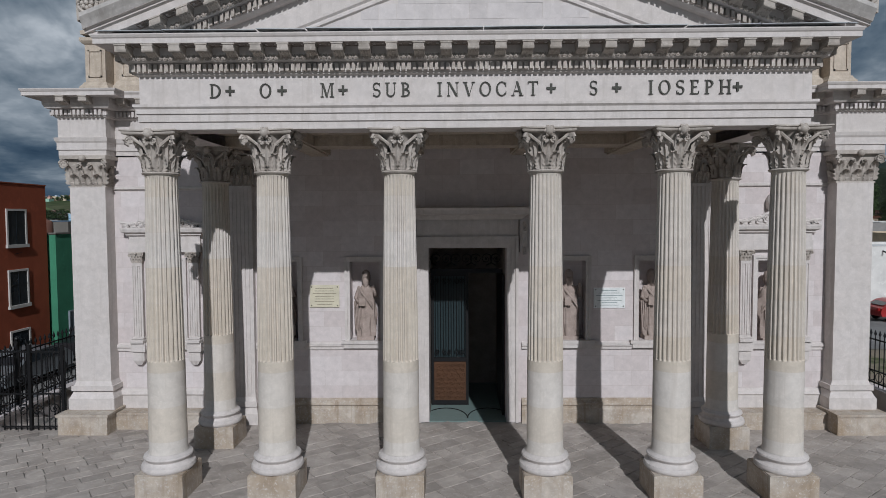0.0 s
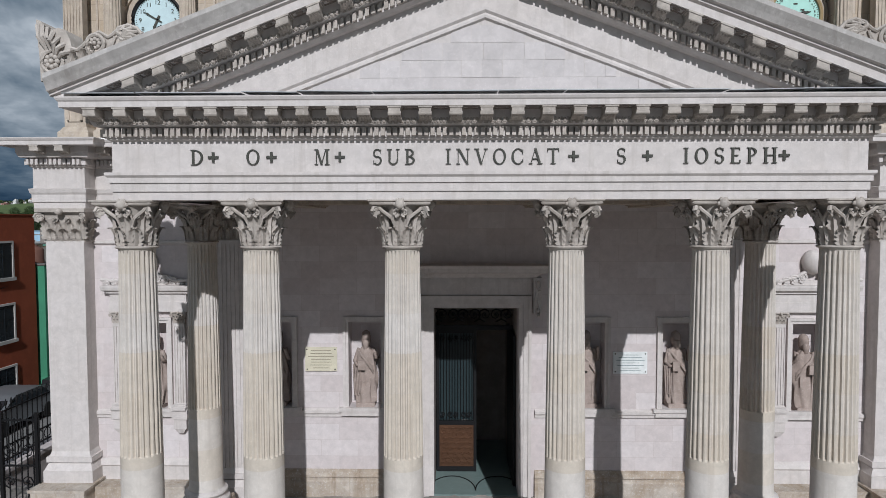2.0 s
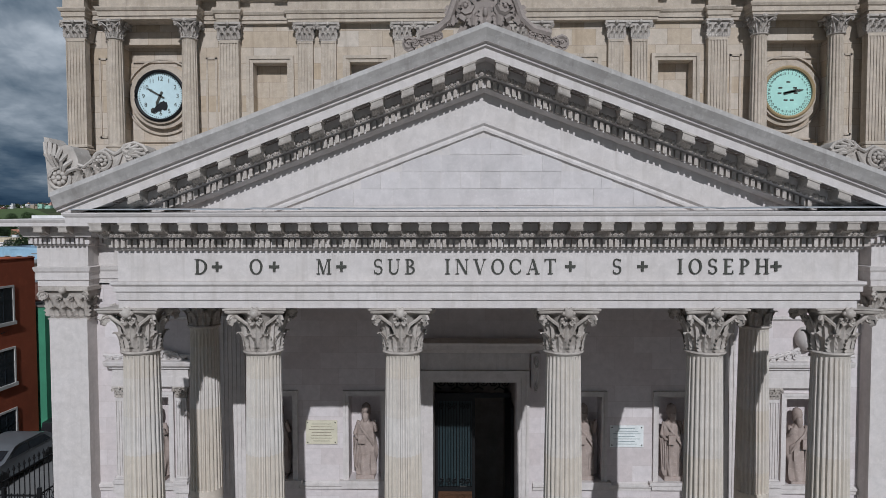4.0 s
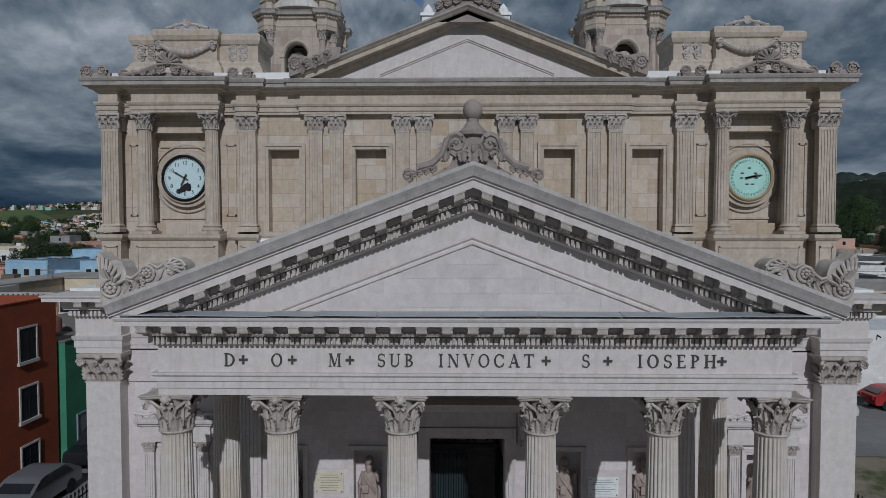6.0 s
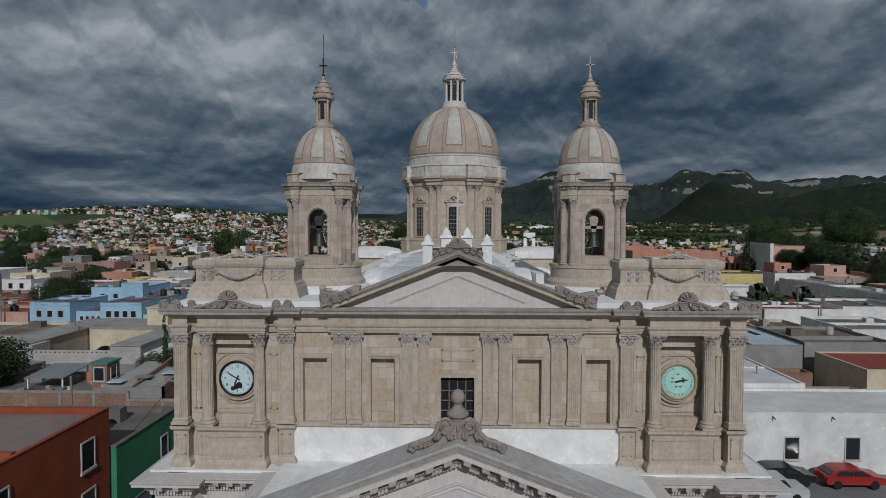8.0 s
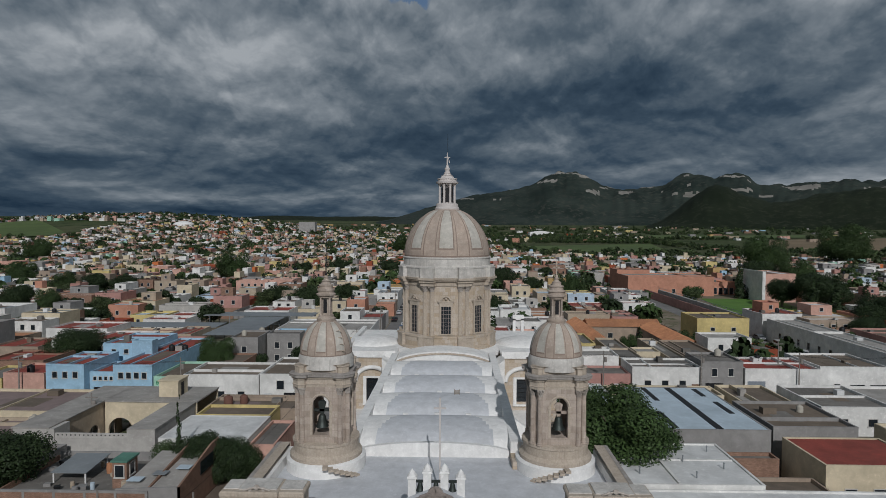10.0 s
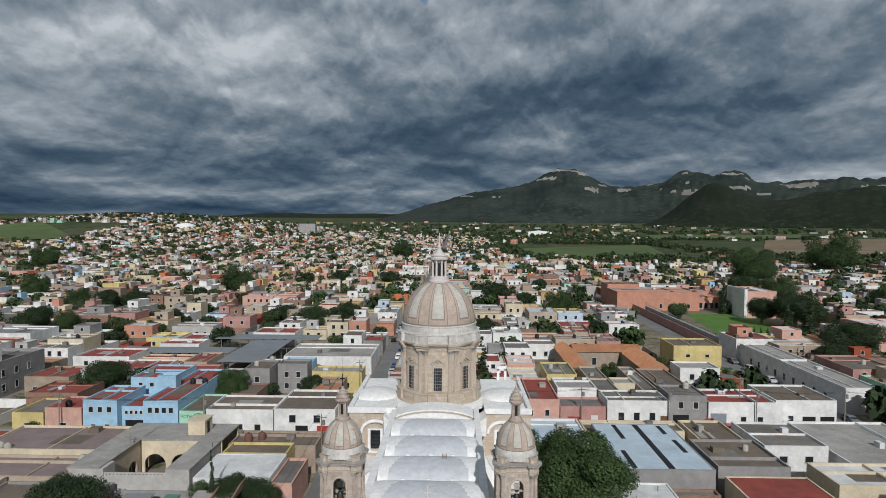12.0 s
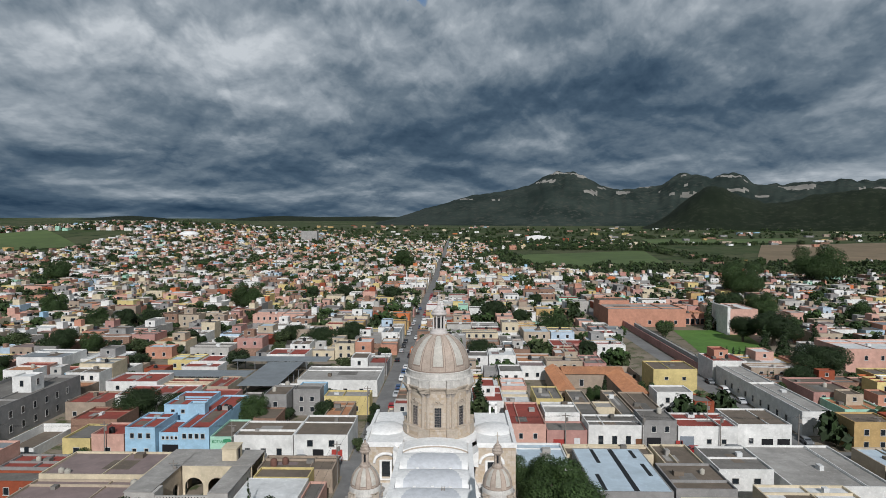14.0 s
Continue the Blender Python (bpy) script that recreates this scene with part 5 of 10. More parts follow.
for sg in (-1, 1):
    for x, hw in ((6.33, 0.25), (10.22, 0.25)):
        p = part("pilaster", pilaster_shape(hw, 0.2, 11.04, 14.0, 0.24, 6), STONE_UP, upper, m=pose(CX + sg * x, UY - (0.25 if x > 10 else 0), 0))
        c = capital_mesh(hw, 0.44, 0.34, "pilaster_capital", 0.2)
        c.materials[0] = CARVED
        part("capital", c, None, p, m=pose(0, 0, 14.0))
    # Clock bay.
    ushaft = soften(shaft_shape(0.21, 0.18, 11.25, 14.0, 11.25, 16).mesh("column", STONE_UP), 25)
    ucc = capital_mesh(0.185, 0.44, 0.31)
    ucc.materials[0] = CARVED
    for x in (9.26, 7.32):
        p = part("column", ushaft, None, upper, m=pose(CX + sg * x, UY - 0.3, 0))
        part("base", base_shape(Shape(), 0.21, 11.06, 0.2, 18).box(-0.3, 0.3, -0.3, 0.3, 10.98, 11.06), STONE_UP, p, smooth=40)
        part("capital", ucc, None, p, m=pose(0, 0, 14.0))
    cxk = CX + sg * 8.29
    bay = Shape()
    n = 48
    for r0, r1, y0 in ((0.66, 0.74, UY + 0.08), (0.74, 0.86, UY + 0.16), (0.98, 1.02, UY + 0.24)):
        ring = [[(cxk + r * math.cos(math.tau * i / n), y, 12.63 + r * math.sin(math.tau * i / n)) for r, y in ((r0, UY + 0.3), (r0, y0), (r1, y0), (r1, UY + 0.3))] for i in range(n)]
        k = 4
        fs_ = []
        for i in range(n):
            i2 = (i + 1) % n
            for j in range(3):
                fs_.append((i * k + j, i * k + j + 1, i2 * k + j + 1, i2 * k + j))
        bay.add([p for r in ring for p in r], fs_)
    for z0, z1 in ((13.55, 13.6), (11.42, 11.47)):
        bay.box(cxk - 0.8, cxk + 0.8, UY + 0.25, UY + 0.3, z0, z1)
    part("clock_surround", bay, STONE_UP, upper, smooth=30)
    # Pedestals below.
    ped = Shape()
    for a, b, yy in ((7.02, 9.56, UY - 0.62), (9.9, 10.56, UY - 0.5), (6.02, 6.66, UY - 0.3), (9.56, 9.9, UY - 0.15), (6.66, 7.02, UY - 0.1)):
        x0, x1 = sorted((CX + sg * a, CX + sg * b))
        ped.box(x0 + 0.05, x1 - 0.05, yy + 0.06, UY, 9.7, 10.8)
        ped.sweep([(x0 + 0.05, UY), (x0 + 0.05, yy + 0.06), (x1 - 0.05, yy + 0.06), (x1 - 0.05, UY)], [(0, 10.78), (0.05, 10.82), (0.1, 10.88), (0.1, 10.97), (0, 10.98), (-0.06, 10.98)])
        ped.sweep([(x0 + 0.05, UY), (x0 + 0.05, yy + 0.06), (x1 - 0.05, yy + 0.06), (x1 - 0.05, UY)], [(-0.06, 9.4), (0.12, 9.4), (0.12, 9.62), (0.07, 9.68), (0.03, 9.76), (0, 9.76)])
        if b - a > 0.5:
            m0 = 0.14
            ped.box(x0 + m0, x1 - m0, yy + 0.03, yy + 0.06, 9.9, 9.94).box(x0 + m0, x1 - m0, yy + 0.03, yy + 0.06, 10.6, 10.64)
            ped.box(x0 + m0, x0 + m0 + 0.04, yy + 0.03, yy + 0.06, 9.9, 10.64).box(x1 - m0 - 0.04, x1 - m0, yy + 0.03, yy + 0.06, 9.9, 10.64)
    part("pedestal", ped, STONE_UP, upper)

# Entablature of the upper storey, stepping forward over the clock bays and corners.
half_path = [(-10.5, 18.0), (-10.5, UY - 0.5), (-9.94, UY - 0.5), (-9.94, UY - 0.2), (-9.54, UY - 0.2), (-9.54, UY - 0.52), (-7.04, UY - 0.52), (-7.04, UY - 0.12), (-6.62, UY - 0.12), (-6.62, UY - 0.26), (-6.04, UY - 0.26), (-6.04, UY - 0.1), (-4.78, UY - 0.1), (-4.78, UY - 0.2)]
upath = [(CX + x, y) for x, y in half_path] + [(CX - x, y) for x, y in reversed(half_path)]
upr = [(-0.5, 14.45), (0, 14.45), (0, 14.53), (0.03, 14.53), (0.03, 14.64), (0.06, 14.66), (0.09, 14.72), (0.09, 14.75), (0, 14.77), (0, 15.0), (0.05, 15.03), (0.08, 15.08), (0.17, 15.10), (0.2, 15.16), (0.3, 15.18), (0.3, 15.27), (0.33, 15.29), (0.36, 15.36), (0.36, 15.39), (-0.5, 15.41)]
part("entablature", Shape().sweep(upath, upr), STONE_UP, upper)
part("crowning_moulding", Shape().sweep(upath, [(0.19, 15.172), (0.306, 15.174), (0.306, 15.275), (0.336, 15.288), (0.366, 15.36), (0.366, 15.394), (0.1, 15.416)]), GRIME, upper, "grime darkened crowning moulding")
for a_, b_ in ((-10.4, -4.95), (4.83, 10.28)):
    part("cornice_top", Shape().box(a_, b_, UY - 0.3, 7.4, 15.3, 15.62), WHITE, upper, "white painted cornice top")
# Upper pediment.
uslope = 0.392
urk = [(-0.3, 0.0), (0, 0), (0.04, 0.03), (0.08, 0.08), (0.1, 0.12), (0.3, 0.13), (0.3, 0.24), (0.34, 0.27), (0.42, 0.36), (0.42, 0.40), (-0.3, 0.42)]
part("raking_cornice", rake(Shape(), urk, 4.98, 17.04, uslope, UY - 0.2, 15.4), STONE_UP, upper)
part("cyma", rake(Shape(), [(-0.3, 0.255), (0.306, 0.255), (0.346, 0.28), (0.426, 0.36), (0.426, 0.406), (-0.3, 0.426)], 4.985, 17.04, uslope, UY - 0.2, 15.402), GRIME, upper)
part("tympanum", Shape().prism([(-4.5, 15.38), (4.5, 15.38), (0, 17.14)], UY - 0.12, UY + 0.4), STONE, upper)
ut = Shape()
for p, q in (((-2.5, 15.62), (0, 16.62)), ((0, 16.62), (2.5, 15.62))):
    ut.rings([[(e[0], UY - 0.12 - o, e[1] - v) for o, v in ((0, 0), (0.06, 0), (0.06, 0.04), (0.03, 0.05), (0.03, 0.09), (0, 0.1))] for e in (p, q)], close=False)
part("tympanum_moulding", ut, STONE, upper)
part("roof", Shape().prism([(-4.9, 15.38), (4.9, 15.38), (0, 17.36)], UY + 0.3, 6.6), GREYROOF, upper)


def crest_band(s, x0, x1, y, z, r):
    n = max(1, int(round((x1 - x0) / (r * 2.1))))
    for i in range(n):
        scroll(s, (x0 + (i + 0.5) * (x1 - x0) / n, y, z + r), (1 if i % 2 else -1, 0, 0), (0, 0, 1), r, r * 0.3)
    s.box(x0, x1, y + 0.02, y + 0.12, z, z + r * 0.7)
    return s


for sg in (-1, 1):
    for a, b, z, r, y in ((9.98, 10.84, 15.4, 0.17, UY - 0.8), (9.58, 9.9, 15.4, 0.15, UY - 0.5), (5.98, 6.78, 15.4, 0.16, UY - 0.55)):
        x0, x1 = sorted((CX + sg * a, CX + sg * b))
        solid("cornice_crest", crest_band(Shape(), x0, x1, y, z, r), STONE_DARK, "carved stone scroll crest on the cornice edge", "ornament", "cornice crests", smooth=50)
    pc = Shape()
    c = CX + sg * 8.29
    for q in (-1, 1):
        pc.tube([(c + q * 1.25, UY - 0.85, 15.45), (c + q * 0.8, UY - 0.85, 15.51), (c + q * 0.4, UY - 0.85, 15.68), (c, UY - 0.85, 15.73)], 0.06, 6)
        for i in range(3):
            scroll(pc, (c + q * (0.45 + i * 0.26), UY - 0.86, 15.55 - i * 0.03), (q, 0, 0), (0, 0, 1), 0.12 - 0.02 * i, 0.034)
    pc.box(c - 1.2, c + 1.2, UY - 0.8, UY - 0.7, 15.39, 15.51)
    shell(pc, (c, UY - 0.9, 15.73), 0.34, 0.2, 9, -20, 200)
    for q in (-1, 1):
        scroll(pc, (c + q * 0.2, UY - 0.9, 15.59), (q, 0, 0), (0, 0, 1), 0.15, 0.045)
        pc.prism([(c + min(q * 0.25, q * 1.22), 15.43), (c + max(q * 0.25, q * 1.22), 15.43)] + ([(c + 1.2, 15.47), (c + 0.8, 15.55), (c + 0.25, 15.73)] if q > 0 else [(c - 0.25, 15.73), (c - 0.8, 15.55), (c - 1.2, 15.47)]), UY - 0.82, UY - 0.62)
    solid("shell_crest", pc, STONE_DARK, "carved stone shell and scroll crest above the clock", "ornament", "clock crests", smooth=50)
    # Attic block.
    at = thing("attic_block", "weathered stone attic block with carved garlands", "ornament", "attic blocks")
    for a, b, y0, z1 in ((7.5, 9.34, 6.15, 17.16), (9.34, 10.16, 6.38, 17.08), (6.32, 7.5, 6.38, 17.08)):
        x0, x1 = sorted((CX + sg * a, CX + sg * b))
        ab = Shape().sweep([(x0, 7.7), (x0, y0), (x1, y0), (x1, 7.7)], [(-0.3, 15.35), (0.26, 15.35), (0.26, 15.66), (0.18, 16.0), (0.1, 16.1), (0.1, 16.16), (0.04, 16.2), (0, 16.26), (0, z1 - 0.36), (0.05, z1 - 0.32), (0.1, z1 - 0.2), (0.1, z1 - 0.06), (0.04, z1), (-0.3, z1)])
        ab.box(x0 + 0.06, x1 - 0.06, y0 + 0.06, 7.66, 15.6, z1 - 0.02)
        part("block", ab, STONE_UP, at)
        part("cap", Shape().box(x0 + 0.02, x1 - 0.02, y0 + 0.22, 7.66, z1 - 0.01, z1 + 0.05), WHITE_OLD, at, "streaked white lime top")
    sw = Shape()
    c = CX + sg * 8.42
    pts = [(c + t * 0.78, 6.08, 16.70 - 0.27 * (1 - t * t)) for t in [i / 6 - 1 for i in range(13)]]
    for (xa, ya, za), (xb, yb, zb), k in zip(pts, pts[1:], (5, 6, 7, 8, 9, 10, 10, 9, 8, 7, 6, 5)):
        sw.ball(((xa + xb) / 2, ya, (za + zb) / 2), 0.012 * k, 8, 6)
    sw.tube(pts, 0.07, 7)
    for q in (-1, 1):
        scroll(sw, (c + q * 0.80, 6.08, 16.68), (q, 0, 0), (0, 0, 1), 0.13, 0.045)
        for i in range(4):
            scroll(sw, (CX + sg * (9.76 if q > 0 else 6.9) + (i % 2 - 0.5) * 0.32, 6.38, 16.42 + 0.22 * (i // 2)), (q, 0, 0), (0, 0, 1), 0.15, 0.045)
    part("garland", sw, CARVED, at, smooth=50)
    pm = Shape()
    for q in (-1, 1):
        scroll(pm, (c + q * 0.32, 6.2, 17.26), (q, 0, 0), (0, 0, 1), 0.1, 0.035)
        pm.tube([(c + q * 0.65, 6.2, 17.2), (c + q * 0.3, 6.2, 17.3), (c, 6.2, 17.36)], 0.045, 6)
    for i in range(5):
        a = radians(30 + i * 30)
        pm.tube([(c, 6.2, 17.25), (c + math.cos(a) * 0.16, 6.2, 17.25 + math.sin(a) * 0.24)], 0.04, 5, 1.4)
    part("palmette", pm, CARVED, at, smooth=50)
    # Corner scrolls of the upper pediment.
    sc = Shape()
    slab = [(5.02, 15.42), (5.06, 15.9), (4.92, 16.06), (4.7, 16.02), (4.4, 15.96), (4.1, 16.1), (3.8, 16.24), (3.55, 16.24), (3.6, 15.95)]
    pts = [(sg * u, z) for u, z in slab]
    sc.prism(pts if sg > 0 else pts[::-1], UY - 0.64, UY - 0.35)
    for u, z, r in ((4.84, 15.82, 0.19), (4.5, 15.82, 0.14), (4.22, 15.92, 0.13), (3.92, 16.06, 0.12)):
        scroll(sc, (sg * u, UY - 0.66, z), (sg, 0, 0), (0, 0, 1), r, 0.045)
    for u, z in ((4.7, 15.62), (4.35, 15.76), (4.05, 15.88)):
        leaf(sc, (sg * u, UY - 0.64, z - 0.1), (0, -1, 0), (-sg * 0.4, 0, 0.9), 0.2, 0.28, 0.12)
    solid("pediment_scroll", sc, STONE_DARK, "carved stone scroll at the upper pediment corner", "ornament", "pediment scrolls", smooth=50)
ap = Shape()
for q in (-1, 1):
    for i in range(3):
        scroll(ap, (q * (0.3 + i * 0.25), UY - 0.55, 17.62 - i * 0.1), (q, 0, 0), (0, 0, 1), 0.16 - i * 0.02, 0.045)
shell(ap, (0, UY - 0.56, 17.62), 0.36, 0.2, 9, 0, 180)
ap.prism([(-1.1, 16.96), (1.1, 16.96), (0.75, 17.46), (0.0, 17.76), (-0.75, 17.46)], UY - 0.5, UY - 0.2)
solid("apex_shell", ap, STONE_DARK, "carved shell ornament on the upper pediment apex", "ornament", smooth=50)


# Clocks.
def clock(x, mat, label, numerals, hour, minute, old):
    ck = thing("clock", label, "clock", "facade clocks")
    y = UY + 0.1
    n = 48
    disc = Shape().add([(x + 0.62 * math.cos(math.tau * i / n), y, 12.63 + 0.62 * math.sin(math.tau * i / n)) for i in range(n)] + [(x + 0.62 * math.cos(math.tau * i / n), y + 0.1, 12.63 + 0.62 * math.sin(math.tau * i / n)) for i in range(n)],
                       [tuple(range(n))] + [(i, i + n, (i + 1) % n + n, (i + 1) % n) for i in range(n)])
    part("dial", disc, mat, ck)
    rim = Shape()
    rim.tube([(x + 0.65 * math.cos(math.tau * i / n), y - 0.03, 12.63 + 0.65 * math.sin(math.tau * i / n)) for i in range(n + 1)], 0.045, 6)
    part("rim", rim, IRON if old else material("pale bronze rim", (0.35, 0.26, 0.14), grain=20, rough=0.5), ck)
    tick = Shape()
    for i in range(60):
        a = math.tau * i / 60
        tick.join(Shape().box(-0.006, 0.006, -0.004, 0.004, 0.555, 0.59), Matrix.Translation((x, y - 0.004, 12.63)) @ Matrix.Rotation(a, 4, "Y"))
    part("minute_ring", tick, LETTER, ck)
    for i, num in enumerate(numerals):
        a = math.tau * i / len(numerals)
        sz = 0.16 if len(numerals) == 12 else 0.08
        r = 0.46 if len(numerals) == 12 else 0.5
        text("numeral", num, x + r * math.sin(a), y - 0.006, 12.63 + r * math.cos(a) - sz * 0.36, sz, LETTER, ck, 0.003, "CENTER")
    for ang, ln, wd in ((hour, 0.27, 0.03), (minute, 0.4, 0.02)):
        hd = Shape().box(-wd, wd, -0.008, 0.008, -0.12, ln * 0.7).taper(0, 0, ln * 0.7, ln, wd * 1.6, 0.008, 0.004, 0.004)
        part("clock_arm", hd, LETTER, ck, m=Matrix.Translation((x, y - 0.02, 12.63)) @ Matrix.Rotation(radians(ang), 4, "Y"))
    return ck


ck1 = clock(CX - 8.29, FACE_W, "white round wall clock with dark numerals in a black rim", [str(12 if i == 0 else i) for i in range(12)], 205, 300, True)
blot = Shape()
rg = random.Random(4)
for i in range(9):
    px_, pz_ = CX - 8.29 + rg.uniform(-0.3, 0.12), 12.3 + rg.uniform(-0.1, 0.18)
    rr = rg.uniform(0.06, 0.12)
    blot.add([(px_ + rr * rg.uniform(0.6, 1.3) * math.cos(k * math.tau / 7), UY + 0.095 - i * 0.0005, pz_ + rr * rg.uniform(0.6, 1.3) * math.sin(k * math.tau / 7)) for k in range(7)], [tuple(range(7))])
part("broken_gap", blot, DARK, ck1, "dark broken gap in the dial glass")
ck2 = clock(CX + 8.29, FACE_G, "pale green round calendar clock in a bronze rim", [str(i + 1) for i in range(0, 31)], 75, 80, False)
for bx, bz in ((-0.2, 0.12), (0.18, 0.12), (-0.22, -0.02), (0.2, -0.02), (-0.06, -0.2), (0.1, -0.2), (0.0, 0.27)):
    part("day_mark", Shape().box(CX + 8.29 + bx - 0.05, CX + 8.29 + bx + 0.05, UY + 0.094, UY + 0.1, 12.63 + bz - 0.02, 12.63 + bz + 0.02), LETTER, ck2)

# ---- roofs, nave, transept ----
nave = thing("nave", "white painted vaulted church nave and transept roofs over stone walls", "church")
NX = -0.55
part("deck", Shape().box(-10.4, 10.4, 6.6, 18.6, 14.2, 14.5), GREYROOF, nave, "grey coated flat roof deck")
part("parapet", Shape().box(-10.4, -9.9, 8.6, 18.0, 14.5, 15.1).box(9.9, 10.4, 8.6, 18.0, 14.5, 15.1), WHITE, nave)
part("aisle_wall", Shape().box(-11.2, -10.75, 5.4, 46.0, -0.5, 9.3).box(10.75, 11.2, 5.4, 46.0, -0.5, 9.3).box(-10.8, -10.3, 18.0, 46.0, 9.3, 10.2).box(10.3, 10.8, 18.0, 46.0, 9.3, 10.2), STONE_UPW, nave)
part("aisle_roof", Shape().box(-10.8, NX - 5.2, 18.0, 46.0, 9.0, 9.4).box(NX + 5.2, 10.8, 18.0, 46.0, 9.0, 9.4), WHITE, nave)
part("clerestory", Shape().box(NX - 5.5, NX - 5.0, 16.0, 46.0, 9.0, 15.0).box(NX + 5.0, NX + 5.5, 16.0, 46.0, 9.0, 15.0), STONE_UPW, nave)
part("nave_parapet", Shape().box(NX - 5.7, NX - 5.0, 17.5, 46.5, 15.0, 15.75).box(NX + 5.0, NX + 5.7, 17.5, 46.5, 15.0, 15.75), WHITE, nave)
BAYS, BAY, Y0 = 4, 6.3, 18.2
vault = Shape()
nx, ny = 48, 4 * 18
hgt = lambda x, t: (0.8 * math.sqrt(max(0.0, 1 - (x / 5.0) ** 2)), 1.05 * math.sqrt(max(0.0, 1 - ((t - 0.5) / 0.5) ** 2)) + 0.12 * math.sqrt(max(0.0, 1 - (x / 5.0) ** 2)))
grid, crown = [], []
for j in range(ny + 1):
    t = (j / 18) % 1.0
    for i in range(nx + 1):
        x = -5.0 + 10.0 * i / nx
        a, b = hgt(x, t)
        grid.append((NX + x, Y0 + BAY * j / 18, 14.75 + max(a * 0.55, b)))
vf, vmat = [], []
for j in range(ny):
    for i in range(nx):
        k = j * (nx + 1) + i
        vf.append((k, k + 1, k + nx + 2, k + nx + 1))
        x = -5.0 + 10.0 * (i + 0.5) / nx
        tt = ((j + 0.5) / 18) % 1.0
        # Grey inside an arch that narrows along each bay, white outside it.
        vmat.append(0 if abs(x) < 4.0 * math.sqrt(max(0.0, 1 - tt * tt)) else 1)
vault.add(grid, vf)
vme = vault.mesh("vault", [GREYROOF, WHITE])
vme.polygons.foreach_set("material_index", vmat)
soften(vme, 35)
part("vault", vme, None, nave, "scalloped white and grey vault roof")
part("vault_front", Shape().prism([(NX - 5.3, 14.0), (NX + 5.3, 14.0)] + [(NX + 5.3 * math.cos(math.pi * i / 20), 14.7 + 0.75 * math.sin(math.pi * i / 20)) for i in range(21)], Y0 - 0.25, Y0 + 0.12), WHITE, nave)
for b in range(BAYS + 1):
    y = Y0 + BAY * b
    part("vault_rib", Shape().tube([(NX - 4.9 + 9.8 * i / 16, y, 14.78 + 0.46 * math.sqrt(max(0, 1 - ((-4.9 + 9.8 * i / 16) / 5.0) ** 2))) for i in range(17)], 0.06, 6), WHITE, nave)
for b in range(BAYS):
    for x in (-2.4, 0.0, 2.4):
        part("roof_vent", Shape().box(NX + x - 0.2, NX + x + 0.2, Y0 + BAY * (b + 1) - 0.35, Y0 + BAY * (b + 1) - 0.1, 14.9, 15.55 if abs(x) < 1 else 15.5), WHITE, nave)
ld = Shape()
for s_ in (-0.2, 0.2):
    ld.tube([(NX + 1.5 + s_, 26.0, 15.72), (NX + 1.5 + s_, 29.6, 15.95)], 0.04, 5)
for i in range(14):
    ld.tube([(NX + 1.3, 26.1 + i * 0.25, 15.73 + i * 0.016), (NX + 1.7, 26.1 + i * 0.25, 15.73 + i * 0.016)], 0.03, 5)
solid("roof_ladder", ld, material("weathered wood", (0.30, 0.26, 0.22), grain=20), "weathered ladder lying on the vault roof", "ladder")
# Crossing and transept.
cr = Shape()
n = 24
arch = [(NX + 5.6 * math.cos(math.pi * i / n), 14.6 + 1.6 * math.sin(math.pi * i / n)) for i in range(n + 1)]
cr.prism([(NX - 6.6, 13.0)] + [(NX + 6.6, 13.0), (NX + 6.6, 15.5)] + [(x, z + 0.2) for x, z in arch] + [(NX - 6.6, 15.5)], 43.6, 47.0)
part("crossing_arch", cr, WHITE, nave)
at_ = Shape()
for i in range(n):
    (xa, za), (xb, zb) = arch[i], arch[i + 1]
    at_.add([(xa * 0.985 + NX * 0.015, 43.5, za - 0.15), (xb * 0.985 + NX * 0.015, 43.5, zb - 0.15), (xb, 43.5, zb + 0.05), (xa, 43.5, za + 0.05)], [(3, 2, 1, 0)])
part("arch_band", at_, STONE_UP, nave)
tx = 12.0
twl = Shape()
for sg in (-1, 1):
    cx = sg * 8.35 - 0.15
    x0, x1 = sorted((sg * tx, sg * 5.6))
    wall_with_holes(twl, x0, x1, 0, 15.2, 46.0, 46.6, [(cx - 0.65, cx + 0.65, 10.3, 12.9)])
    twl.box(*sorted((sg * tx, sg * (tx - 0.6))), 46.6, 63, 0, 15.2)
twl.box(-tx, tx, 62.4, 63, 0, 15.2)
part("transept_wall", twl, STONE_UPW, nave)
